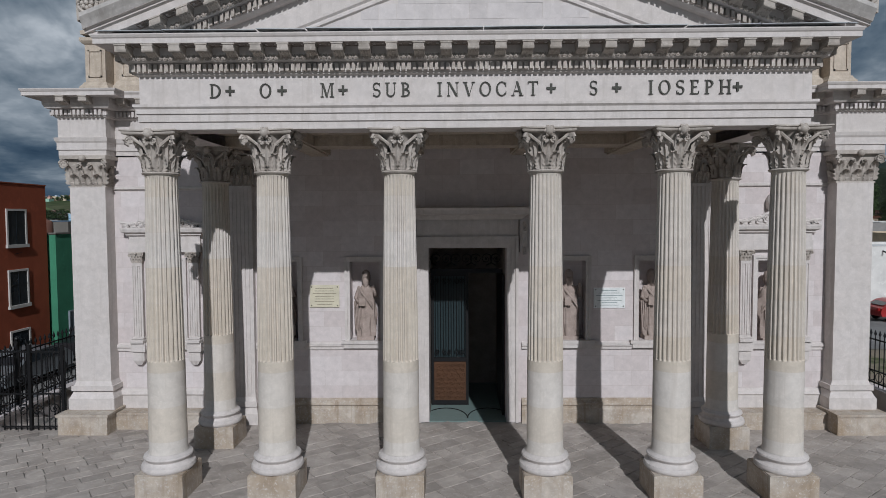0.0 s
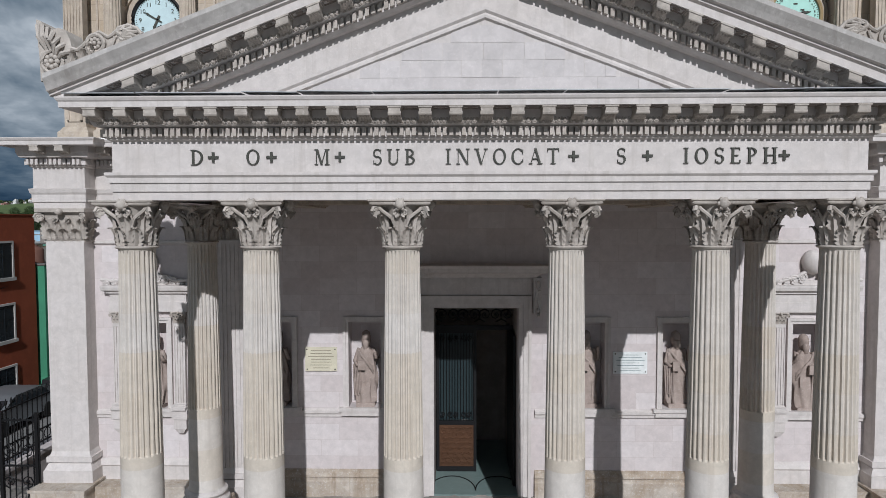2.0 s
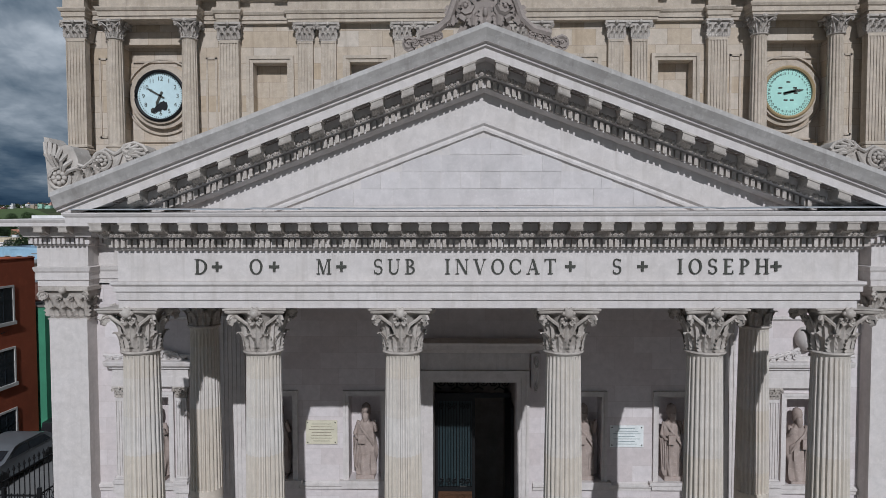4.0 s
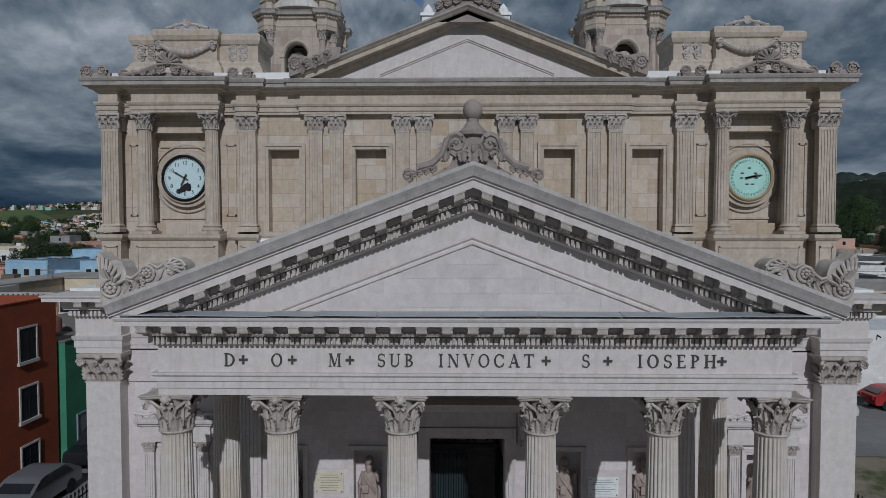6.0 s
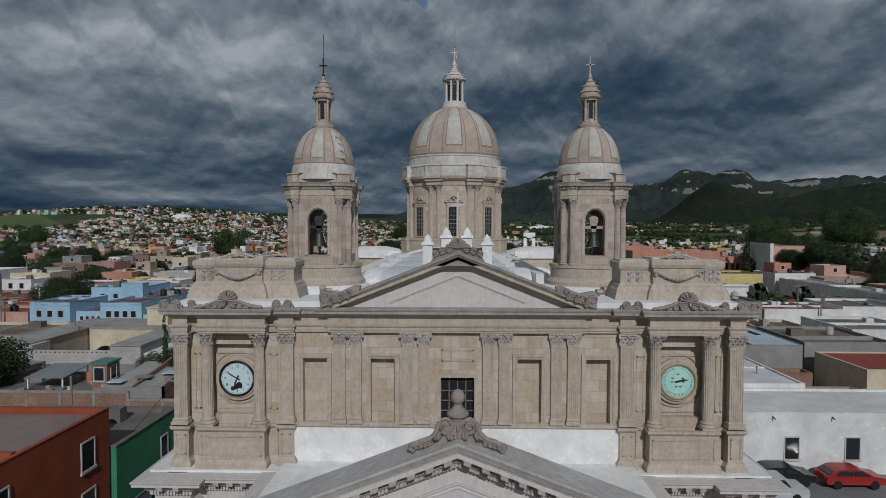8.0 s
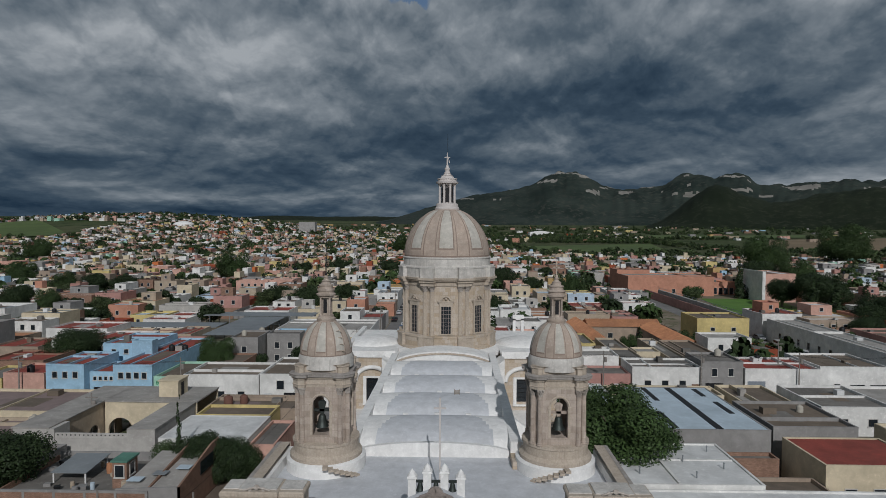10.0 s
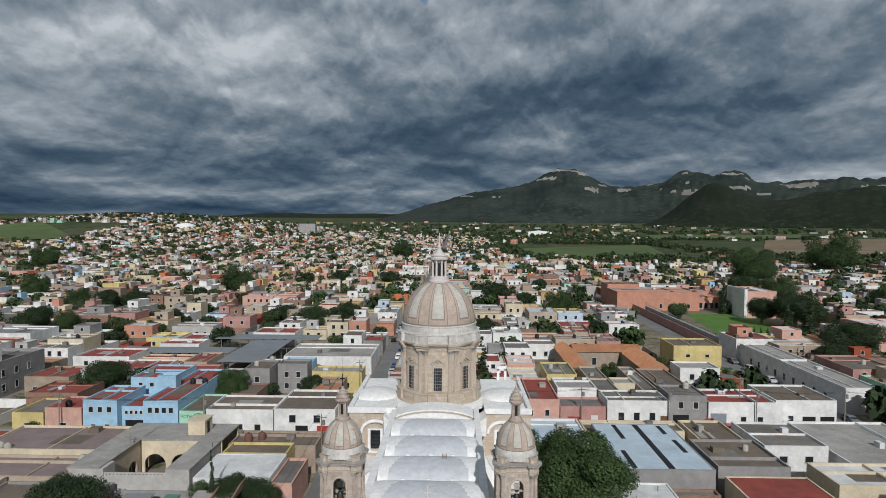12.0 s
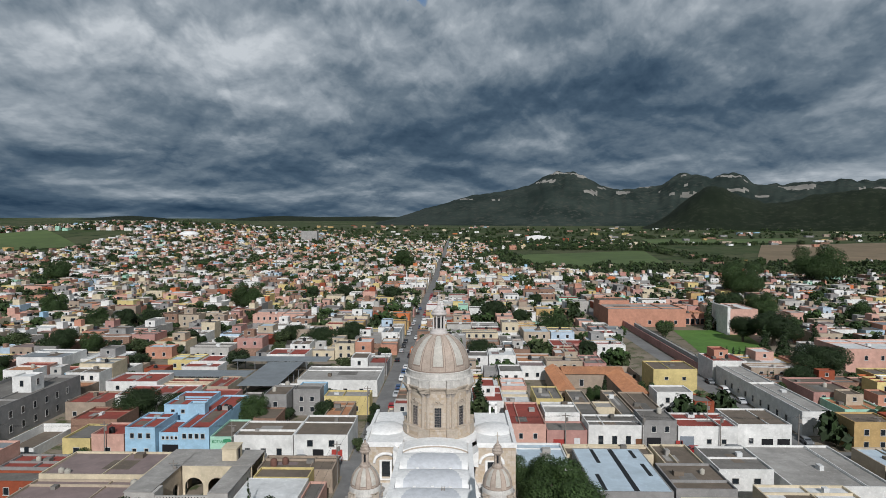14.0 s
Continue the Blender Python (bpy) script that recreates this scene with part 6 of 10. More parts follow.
for sg in (-1, 1):
    cx = sg * 8.35 - 0.15
    x0, x1 = sorted((sg * (tx + 0.15), sg * 5.9))
    part("transept_roof", Shape().box(x0, x1, 45.8, 63.2, 15.2, 15.45).box(x0, x1, 45.8, 46.3, 15.45, 15.95).box(*sorted((sg * (tx + 0.15), sg * (tx - 0.4))), 46.3, 63.2, 15.45, 15.95), WHITE, nave)
    wn_ = part("window", Shape().box(cx - 1.0, cx - 0.65, 45.8, 46.0, 10.1, 13.1).box(cx + 0.65, cx + 1.0, 45.8, 46.0, 10.1, 13.1).box(cx - 0.65, cx + 0.65, 45.8, 46.0, 12.9, 13.1).box(cx - 1.05, cx + 1.05, 45.75, 46.0, 9.9, 10.1), WHITE, nave, "white framed transept window with dark panes")
    part("pane", Shape().box(cx - 0.65, cx + 0.65, 46.25, 46.3, 10.3, 12.9), GLASS, wn_)
    mb = Shape()
    for i in range(3):
        mb.box(cx - 0.33 + i * 0.33 - 0.02, cx - 0.33 + i * 0.33 + 0.02, 46.18, 46.24, 10.3, 12.9)
    for i in range(4):
        mb.box(cx - 0.65, cx + 0.65, 46.18, 46.24, 10.8 + i * 0.5, 10.84 + i * 0.5)
    part("window_grille", mb, IRON, wn_)
    aw = Shape()
    aw.tube([(cx + 1.85 * math.cos(math.pi * i / 16), 45.9, 12.6 + 1.5 * math.sin(math.pi * i / 16)) for i in range(17)], 0.24, 8)
    part("window_hood", aw, WHITE, nave, smooth=50)
    cup = Shape().lathe([(3.4, 15.4), (3.3, 15.55), (2.6, 15.9), (1.4, 16.15), (0.01, 16.22)], 28, (sg * 9.2 - 0.2, 54, 0))
    part("transept_vault", cup, WHITE, nave, smooth=40)
    for i in range(3):
        sc = Shape()
        x = NX + sg * 5.6
        y = 24.5 + i * 6.3
        sc.prism([(x, 9.4), (x + sg * 3.2, 9.4), (x + sg * 2.8, 10.2), (x + sg * 1.4, 11.2), (x + sg * 0.6, 12.8), (x, 14.4)][::sg], y, y + 0.7)
        part("buttress", sc, WHITE, nave, "white curved flying buttress")
part("bell_gable", Shape().box(8.6, 9.0, 62.6, 63.0, 15.4, 17.2).box(9.7, 10.1, 62.6, 63.0, 15.4, 17.2).box(8.6, 10.1, 62.6, 63.0, 17.0, 17.7), WHITE, nave)

# ---- bells behind the upper pediment ----
def bell_shape(r, h):
    return Shape().lathe([(r, 0), (r * 0.98, 0.05 * h), (r * 0.82, 0.2 * h), (r * 0.66, 0.45 * h), (r * 0.56, 0.75 * h), (r * 0.42, 0.92 * h), (r * 0.12, 1.0 * h)], 18)


gab = thing("bell_arcade", "white painted roof bell arcade with pointed piers", "bell arcade")
for x, top in ((-1.18, 17.68), (-0.45, 17.95), (0.37, 17.95), (1.15, 17.68)):
    part("pier", Shape().box(x - 0.19, x + 0.19, 6.62, 7.02, 14.5, top).taper(x, 6.82, top, top + 0.1, 0.25, 0.25, 0.22, 0.22).lathe([(0.2, 0.1), (0.15, 0.26), (0.01, 0.42)], 8, (x, 6.82, top)), WHITE, gab)
for x in (-0.8, -0.04, 0.75):
    bl = thing("bell", "dark bronze bell hanging between white piers", "bell", "roof bells", at=(x, 6.82, 17.05))
    part("body", bell_shape(0.2, 0.42), BELL, bl, smooth=40)
    part("yoke", Shape().box(-0.26, 0.26, -0.06, 0.06, 0.40, 0.5), BELL, bl)
solid("roof_cross", Shape().box(-0.045, 0.045, 12.16, 12.24, 14.5, 20.05).box(-0.35, 0.35, 12.17, 12.23, 19.4, 19.5), STONE, "tall thin pale cross behind the bell arcade", "cross")


STONE_PINK = material("pink tower stone", (0.50, 0.42, 0.36), (0.38, 0.32, 0.27), third=(0.57, 0.50, 0.45), grain=10, stain=0.8, joints=(0.6, 0.4, 0.006), streak=0.7)


def dome_mesh(r, rtop, z0, h, panels_half=6, n=64, rows=18):
    """A ribbed dome: eight pale panels, each in a raised terracotta frame."""
    v, f, mi = [], [], []
    a0 = math.acos(rtop / r)
    for j in range(rows + 1):
        t = j / rows
        a = a0 * t
        for i in range(n):
            az = math.tau * (i + 0.5) / n - math.pi / 2
            pos = ((i + 0.5) / n * 8 + 0.5) % 1.0 - 0.5
            inside = abs(pos) < 0.23 and 0.12 < t < 0.92
            edge = abs(pos) < 0.30 and 0.07 < t < 0.95
            rr = r * math.cos(a) * (1.0 if inside else 1.014 if edge else 1.004)
            v.append((rr * math.cos(az), rr * math.sin(az), z0 + h * math.sin(a) / math.sin(a0)))
    for j in range(rows):
        t = (j + 0.5) / rows
        for i in range(n):
            i2 = (i + 1) % n
            pos = abs(((i + 1) / n * 8 + 0.5) % 1.0 - 0.5)
            f.append((j * n + i, j * n + i2, (j + 1) * n + i2, (j + 1) * n + i))
            if pos < 0.215 and 0.13 < t < 0.91:
                mi.append(1)
            elif (pos < 0.245 and 0.10 < t < 0.94) or (0.285 < pos < 0.315 and t < 0.96) or (t < 0.03):
                # Painted dark line where the frame edge would shade.
                mi.append(2)
            else:
                mi.append(0)
    f.append(tuple(range(rows * n, (rows + 1) * n)))
    mi.append(0)
    me = bpy.data.meshes.new("dome")
    me.from_pydata(v, [], f)
    for m in (DOME_TAN, DOME_PALE, DOME_GROOVE_SHADE):
        me.materials.append(m)
    me.polygons.foreach_set("material_index", mi)
    return soften(me, 25)


# ---- bell towers ----
def tower(cx, tall_rod):
    CY = 16.5
    tw = thing("bell_tower", "pink stone bell tower with arched openings, small dome and lantern", "tower", "bell towers", at=(cx, CY, 0))
    tw.scale = (0.905, 0.905, 1.0)
    part("drum", Shape().lathe([(2.75, 14.3), (2.75, 15.2), (2.6, 15.25), (2.5, 15.3)], 36), WHITE, tw, "white painted round tower base", smooth=40)
    part("base", Shape().lathe([(2.45, 15.2), (2.5, 15.3), (2.5, 15.5), (2.35, 15.6), (2.25, 15.7), (2.25, 16.2), (2.32, 16.25), (2.32, 16.4), (2.1, 16.45)], 32), STONE_UP, tw, smooth=30)
    s, hw, d, zt = Shape(), 1.12, 1.72, 19.9
    for k in range(4):
        f = Shape()
        ow, z0, zs = 0.56, 16.9, 18.75
        f.box(-hw, -ow, -d, -d + 0.4, 16.3, zt).box(ow, hw, -d, -d + 0.4, 16.3, zt).box(-ow, ow, -d, -d + 0.4, 16.3, z0)
        n = 12
        pts = [(ow * math.cos(math.pi * i / n), zs + ow * math.sin(math.pi * i / n)) for i in range(n + 1)]
        for i in range(n):
            (xa, za), (xb, zb) = pts[i], pts[i + 1]
            f.prism([(xb, zb), (xa, za), (xa, zt), (xb, zt)], -d, -d + 0.4)
        s.join(f, pose(0, 0, 0, 0, 0, 90 * k))
        g = Shape()
        g.rings([[(hw, -d, z), (d, -hw, z), (d - 0.4, -hw + 0.2, z), (hw - 0.2, -d + 0.4, z)] for z in (16.3, zt)])
        s.join(g, pose(0, 0, 0, 0, 0, 90 * k))
    part("wall", s, STONE_PINK, tw)
    part("floor", Shape().lathe([(1.6, 16.4), (1.6, 16.85)], 8), STONE_PINK, tw)
    tcol = soften(shaft_shape(0.17, 0.145, 16.6, 19.45, 16.6, 16).join(base_shape(Shape(), 0.17, 16.42, 0.18, 16)).mesh("column", STONE_PINK), 30)
    tcap = capital_mesh(0.15, 0.4, 0.24)
    tcap.materials[0] = CARVED
    for k in range(4):
        part("arch_moulding", Shape().tube([(0.66 * math.cos(math.pi * i / 12), -d - 0.02, 18.75 + 0.66 * math.sin(math.pi * i / 12)) for i in range(13)], 0.07, 6).box(-0.74, -0.58, -d - 0.07, -d, 16.9, 18.75).box(0.58, 0.74, -d - 0.07, -d, 16.9, 18.75).box(-0.78, -0.56, -d - 0.1, -d, 18.68, 18.8).box(0.56, 0.78, -d - 0.1, -d, 18.68, 18.8), STONE_UP, tw, m=pose(0, 0, 0, 0, 0, 90 * k))
        for x, y in ((1.28, -1.72), (1.72, -1.28)):
            c = part("column", tcol, None, tw, m=pose(0, 0, 0, 0, 0, 90 * k) @ pose(x, y, 0))
            part("capital", tcap, None, c, m=pose(0, 0, 19.45))
    plan = []
    for k in range(4):
        a = radians(90 * k)
        for x, y in ((-1.0, -1.72), (1.0, -1.72), (1.08, -1.95), (1.5, -1.95), (1.95, -1.5), (1.95, -1.08)):
            plan.append((x * math.cos(a) - y * math.sin(a), x * math.sin(a) + y * math.cos(a)))
    e = Shape().sweep(plan, [(-0.5, 19.86), (0, 19.86), (0.02, 20.0), (0.05, 20.05), (0, 20.08), (0, 20.35), (0.06, 20.4), (0.1, 20.5), (0.22, 20.52), (0.24, 20.64), (0.28, 20.7), (-0.5, 20.75)], close=True)
    part("entablature", e, STONE_UP, tw)
    part("crowning_moulding", Shape().sweep(plan, [(0.1, 20.506), (0.225, 20.516), (0.246, 20.64), (0.286, 20.70), (-0.1, 20.756)], close=True), GRIME, tw)
    tagged(part("dentil_course", dentils(Shape(), plan + plan[:1], 0.02, 20.38, 20.47, 0.13, 0.08, 0.1), STONE_UP, tw), kind="stuff")
    part("attic", Shape().sweep(plan, [(-1.0, 20.7), (-0.12, 20.7), (-0.12, 21.1), (-0.06, 21.14), (-0.06, 21.2), (-1.0, 21.22)], close=True), STONE_UP, tw)
    part("dome_ring", Shape().lathe([(1.9, 20.9), (1.9, 21.5), (1.86, 21.6), (1.81, 21.72)], 40), WHITE_OLD, tw, smooth=40)
    part("dome", dome_mesh(1.79, 0.52, 21.7, 2.1, n=192, rows=32), None, tw, "small ribbed terracotta dome with pale panels")
    la = part("lantern", Shape().lathe([(0.62, 23.7), (0.66, 23.8), (0.66, 23.9), (0.52, 24.0), (0.52, 24.1)], 24).lathe([(0.34, 24.1), (0.34, 25.3)], 8, turn=math.pi / 8).lathe([(0.5, 25.2), (0.52, 25.3), (0.66, 25.36), (0.68, 25.46), (0.56, 25.5), (0.56, 25.62), (0.62, 25.66), (0.62, 25.74), (0.48, 25.78), (0.46, 25.92), (0.5, 25.95), (0.5, 26.02), (0.34, 26.06), (0.3, 26.2), (0.34, 26.24), (0.2, 26.3), (0.13, 26.42), (0.16, 26.48), (0.12, 26.56), (0.04, 26.66)], 24), STONE_PINK, tw, smooth=28)
    for k in range(4):
        part("lantern_opening", Shape().box(-0.12, 0.12, -0.345, -0.3, 24.25, 25.1), DARK, la, m=pose(0, 0, 0, 0, 0, 90 * k))
        part("colonnette", Shape().lathe([(0.1, 24.1), (0.07, 24.16), (0.07, 25.2), (0.1, 25.3)], 8), STONE_PINK, la, m=pose(0.44 * math.cos(radians(45 + 90 * k)), 0.44 * math.sin(radians(45 + 90 * k)), 0))
    part("cross", Shape().box(-0.035, 0.035, -0.03, 0.03, 26.55, 27.6).box(-0.24, 0.24, -0.03, 0.03, 27.15, 27.22).ball((0, 0, 26.62), 0.1, 10, 6), IRON if tall_rod else STONE_UP, tw)
    if tall_rod:
        part("lightning_rod", Shape().tube([(0.02, 0.05, 27.4), (0.02, 0.05, 28.9)], 0.018, 6), IRON, tw)
        for i in range(4):
            part("rung", Shape().tube([(0, 0, 0), (0.16, 0, 0.05), (0.34, 0, 0)], 0.03, 5), STONE_UP, tw, m=pose(0.9 + 0.12 * (3 - i), -1.0 - 0.1 * (3 - i), 22.0 + i * 0.4))
    bl = thing("bell", "dark bronze bell hanging in the tower arch", "bell", "tower bells", at=(cx, CY - 1.22, 17.35))
    part("body", bell_shape(0.4, 0.8), BELL, bl, smooth=40)
    part("yoke", Shape().box(-0.6, 0.6, -0.08, 0.08, 0.95, 1.1).taper(0, 0, 0.78, 1.5, 0.1, 0.08, 0.24, 0.08).taper(0, 0, 1.5, 1.62, 0.26, 0.08, 0.1, 0.08), STONE_PINK if not tall_rod else BELL, bl)
    for i in range(7):
        a = radians(235 + i * 7 if cx > 0 else 280 + i * 7)
        part("step", Shape().box(-0.3, 0.3, -0.17, 0.17, 0, 0.14), STONE_UP, tw, m=pose(2.95 * math.cos(a), 2.95 * math.sin(a), 14.45 + (i if cx > 0 else 6 - i) * 0.13, 0, 0, math.degrees(a)))
    return tw


tower(-7.36, True)
tower(7.16, False)

# ---- great dome ----
DX, DY = -0.35, 54.0
dm = thing("great_dome", "large ribbed church dome on a windowed stone drum with lantern", "dome", at=(DX, DY, 0))
part("base", Shape().lathe([(6.1, 15.2), (6.1, 15.75), (5.95, 15.8), (5.8, 15.85), (5.8, 16.9), (5.88, 16.95), (5.88, 17.15), (5.4, 17.2)], 64), STONE_UPW, dm, smooth=30)
part("white_skirt", Shape().lathe([(7.4, 14.8), (7.3, 15.25), (6.6, 15.45), (6.1, 15.5)], 64), WHITE, dm, smooth=40)
part("drum", Shape().lathe([(5.2, 17.1), (5.2, 23.2)], 64), STONE_UPW, dm, smooth=30)
dcol = soften(shaft_shape(0.27, 0.23, 17.35, 22.3, 17.35, 16).join(base_shape(Shape(), 0.27, 17.15, 0.2, 16)).mesh("column", STONE_UP), 30)
dcap = capital_mesh(0.235, 0.6, 0.36)
dcap.materials[0] = CARVED
for k in range(8):
    az = math.degrees(math.pi * (k / 4)) - 90 + 22.5
    for off in (-4.6, 4.6):
        a = radians(az + off)
        c = part("column", dcol, None, dm, m=pose(5.32 * math.cos(a), 5.32 * math.sin(a), 0, 0, 0, az + off + 90))
        part("capital", dcap, None, c, m=pose(0, 0, 22.3))
    part("pedestal", Shape().box(-0.95, 0.95, -6.05, -5.2, 15.7, 16.95).box(-1.0, 1.0, -6.12, -5.2, 16.95, 17.15), STONE_UP, dm, m=pose(0, 0, 0, 0, 0, az + 90))
    part("entablature_block", Shape().box(-0.85, 0.85, -5.75, -5.0, 22.9, 23.3).box(-0.95, 0.95, -5.95, -5.0, 23.3, 23.6).box(-1.0, 1.0, -6.15, -5.0, 23.6, 23.85), STONE_UP, dm, m=pose(0, 0, 0, 0, 0, az + 90))
    part("attic_block", Shape().box(-0.85, 0.85, -5.95, -5.0, 23.85, 24.95).box(-0.9, 0.9, -6.02, -5.0, 24.95, 25.1), WHITE_OLD, dm, m=pose(0, 0, 0, 0, 0, az + 90))
    wz = math.degrees(math.pi * (k / 4)) - 90
    wm = pose(0, 0, 0, 0, 0, wz + 90)
    wd = part("window", Shape().box(-0.75, -0.55, -5.34, -5.0, 17.4, 20.75).box(0.55, 0.75, -5.34, -5.0, 17.4, 20.75).box(-0.55, 0.55, -5.34, -5.0, 20.55, 20.75).box(-0.85, 0.85, -5.4, -5.0, 17.25, 17.4).box(-0.95, 0.95, -5.46, -5.0, 21.05, 21.2).box(-0.8, 0.8, -5.36, -5.0, 20.75, 21.05), STONE_UP, dm, "pedimented drum window with dark panes", m=wm)
    part("pane", Shape().box(-0.55, 0.55, -5.26, -5.22, 17.4, 20.55), GLASS, wd)
    mb = Shape()
    for i in range(3):
        mb.box(-0.3 + i * 0.3 - 0.018, -0.3 + i * 0.3 + 0.018, -5.3, -5.26, 17.4, 20.55)
    for i in range(6):
        mb.box(-0.55, 0.55, -5.3, -5.26, 17.85 + i * 0.45, 17.88 + i * 0.45)
    part("window_grille", mb, STONE_DARK, wd)
    hd = Shape().tube([(-0.95, -5.4, 21.25), (-0.5, -5.4, 21.32), (-0.35, -5.4, 21.62), (0, -5.4, 21.74), (0.35, -5.4, 21.62), (0.5, -5.4, 21.32), (0.95, -5.4, 21.25)], 0.09, 6)
    hd.ball((0, -5.36, 21.45), 0.16, 8, 6)
    part("hood", hd, STONE_UP, wd, smooth=50)
part("entablature", Shape().lathe([(5.2, 22.85), (5.3, 22.9), (5.35, 23.2), (5.3, 23.25), (5.3, 23.45), (5.5, 23.55), (5.75, 23.62), (5.8, 23.75), (5.85, 23.85), (5.4, 23.9)], 64), STONE_UP, dm, smooth=25)
ds = Shape()
for i in range(150):
    ds.join(Shape().box(-0.06, 0.06, -5.62, -5.4, 23.46, 23.58), pose(0, 0, 0, 0, 0, i * 2.4))
tagged(part("dentil_course", ds, STONE_UP, dm), kind="stuff")
part("attic_ring", Shape().lathe([(5.55, 23.85), (5.55, 24.9), (5.62, 24.95), (5.62, 25.08), (5.4, 25.15), (5.35, 25.2), (5.35, 26.0), (5.42, 26.05), (5.42, 26.15), (5.2, 26.25)], 64), WHITE_OLD, dm, "streaked white lime ring below the dome", smooth=25)
part("dome", dome_mesh(5.22, 1.28, 26.2, 5.75, n=256, rows=36), None, dm, "ribbed terracotta dome with eight pale panels")
dl = part("lantern", Shape().lathe([(1.5, 31.7), (1.5, 32.1), (1.38, 32.2), (1.34, 32.6), (1.2, 32.65)], 32).lathe([(0.7, 32.6), (0.7, 35.1)], 8).lathe([(1.05, 34.9), (1.1, 35.02), (1.34, 35.1), (1.38, 35.3), (1.16, 35.34), (1.14, 35.55), (1.22, 35.6), (1.2, 35.7), (0.9, 35.75), (0.7, 36.0), (0.74, 36.05), (0.55, 36.1), (0.4, 36.3), (0.44, 36.36), (0.3, 36.5), (0.28, 36.7), (0.36, 36.9), (0.2, 37.1), (0.12, 37.4)], 32), STONE, dm, smooth=35)
for k in range(8):
    a = radians(k * 45 + 22.5)
    part("colonnette", Shape().lathe([(0.2, 32.6), (0.15, 32.72), (0.13, 34.7), (0.2, 34.95)], 10), STONE, dl, m=pose(0.98 * math.cos(a), 0.98 * math.sin(a), 0))
    part("lantern_opening", Shape().box(-0.2, 0.2, -0.72, -0.6, 32.8, 34.6), DARK, dl, m=pose(0, 0, 0, 0, 0, k * 45))
part("cross", Shape().tube([(0, 0, 37.2), (0, 0, 38.9)], 0.1, 8, 0.5).box(-0.35, 0.35, -0.05, 0.05, 38.25, 38.36).tube([(0.28, 0, 37.6), (0.15, 0, 38.2), (0, 0, 38.4)], 0.06, 6), STONE, dm, smooth=40)
part("lightning_rod", Shape().tube([(0.05, 0.1, 38.5), (0.05, 0.1, 41.2)], 0.025, 6), IRON, dm)

# ---- ground, roads, hills ----
TOWN_Z = -1.0


def terrain(x, y):
    """Height of the land: level town, a low built-up hill to the north-west, land that rises to the ranges."""
    d = math.hypot(x, y)
    z = TOWN_Z + 44 * math.exp(-(((x + 640) / 430) ** 2 + ((y - 1230) / 380) ** 2))
    if d > 900:
        z += 92 * ((d - 900) / 3600) ** 1.25
        z += 6 * min(1.0, (d - 900) / 800) * noise.noise(Vector((x / 420, y / 420, 0.3)))
    return z


def land_material(name, a, b, c, scale):
    """Scrub land: dry earth, grass and dark bushes in patches of several sizes."""
    m = bpy.data.materials.new(name)
    m.use_nodes = True
    nt = m.node_tree
    bs = nt.nodes["Principled BSDF"]
    bs.inputs["Roughness"].default_value = 0.95
    bs.inputs["Specular IOR Level"].default_value = 0.1
    geo = nt.nodes.new("ShaderNodeNewGeometry")
    last = None
    for sc, col, lo, hi in ((scale, a, 0, 0), (scale, b, 0.45, 0.6), (scale * 7, c, 0.52, 0.62), (scale * 0.35, b, 0.5, 0.66)):
        if last is None:
            rgb = nt.nodes.new("ShaderNodeRGB")
            rgb.outputs[0].default_value = (*col, 1)
            last = rgb.outputs[0]
            continue
        n = nt.nodes.new("ShaderNodeTexNoise")
        n.inputs["Scale"].default_value, n.inputs["Detail"].default_value, n.inputs["Roughness"].default_value = sc, 8, 0.65
        nt.links.new(geo.outputs["Position"], n.inputs["Vector"])
        r = nt.nodes.new("ShaderNodeMapRange")
        r.inputs[1].default_value, r.inputs[2].default_value = lo, hi
        nt.links.new(n.outputs[0], r.inputs[0])
        mx = nt.nodes.new("ShaderNodeMix")
        mx.data_type = "RGBA"
        nt.links.new(r.outputs[0], mx.inputs[0])
        nt.links.new(last, mx.inputs[6])
        mx.inputs[7].default_value = (*col, 1)
        last = mx.outputs[2]
    nt.links.new(last, bs.inputs["Base Color"])
    return m


# Cloud shade over land, range and ridge is put into their colours; ridge darkest.
LAND = land_material("dry scrub land", (0.085, 0.09, 0.048), (0.045, 0.066, 0.025), (0.02, 0.033, 0.014), 0.006)
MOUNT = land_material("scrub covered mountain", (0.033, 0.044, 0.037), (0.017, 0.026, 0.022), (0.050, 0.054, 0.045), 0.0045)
CLIFF = material("pale cliff rock", (0.30, 0.28, 0.25), (0.16, 0.15, 0.13), grain=0.05, stain=1.0)
RIDGE_SHADED = land_material("wooded ridge with painted cloud shade", (0.018, 0.024, 0.014), (0.012, 0.018, 0.010), (0.03, 0.036, 0.022), 0.006)
ASPHALT = material("worn asphalt", (0.21, 0.205, 0.20), (0.14, 0.137, 0.133), grain=1.2, stain=0.9)
CONCRETE = material("pale concrete", (0.36, 0.35, 0.33), (0.26, 0.25, 0.24), grain=3, stain=0.9)


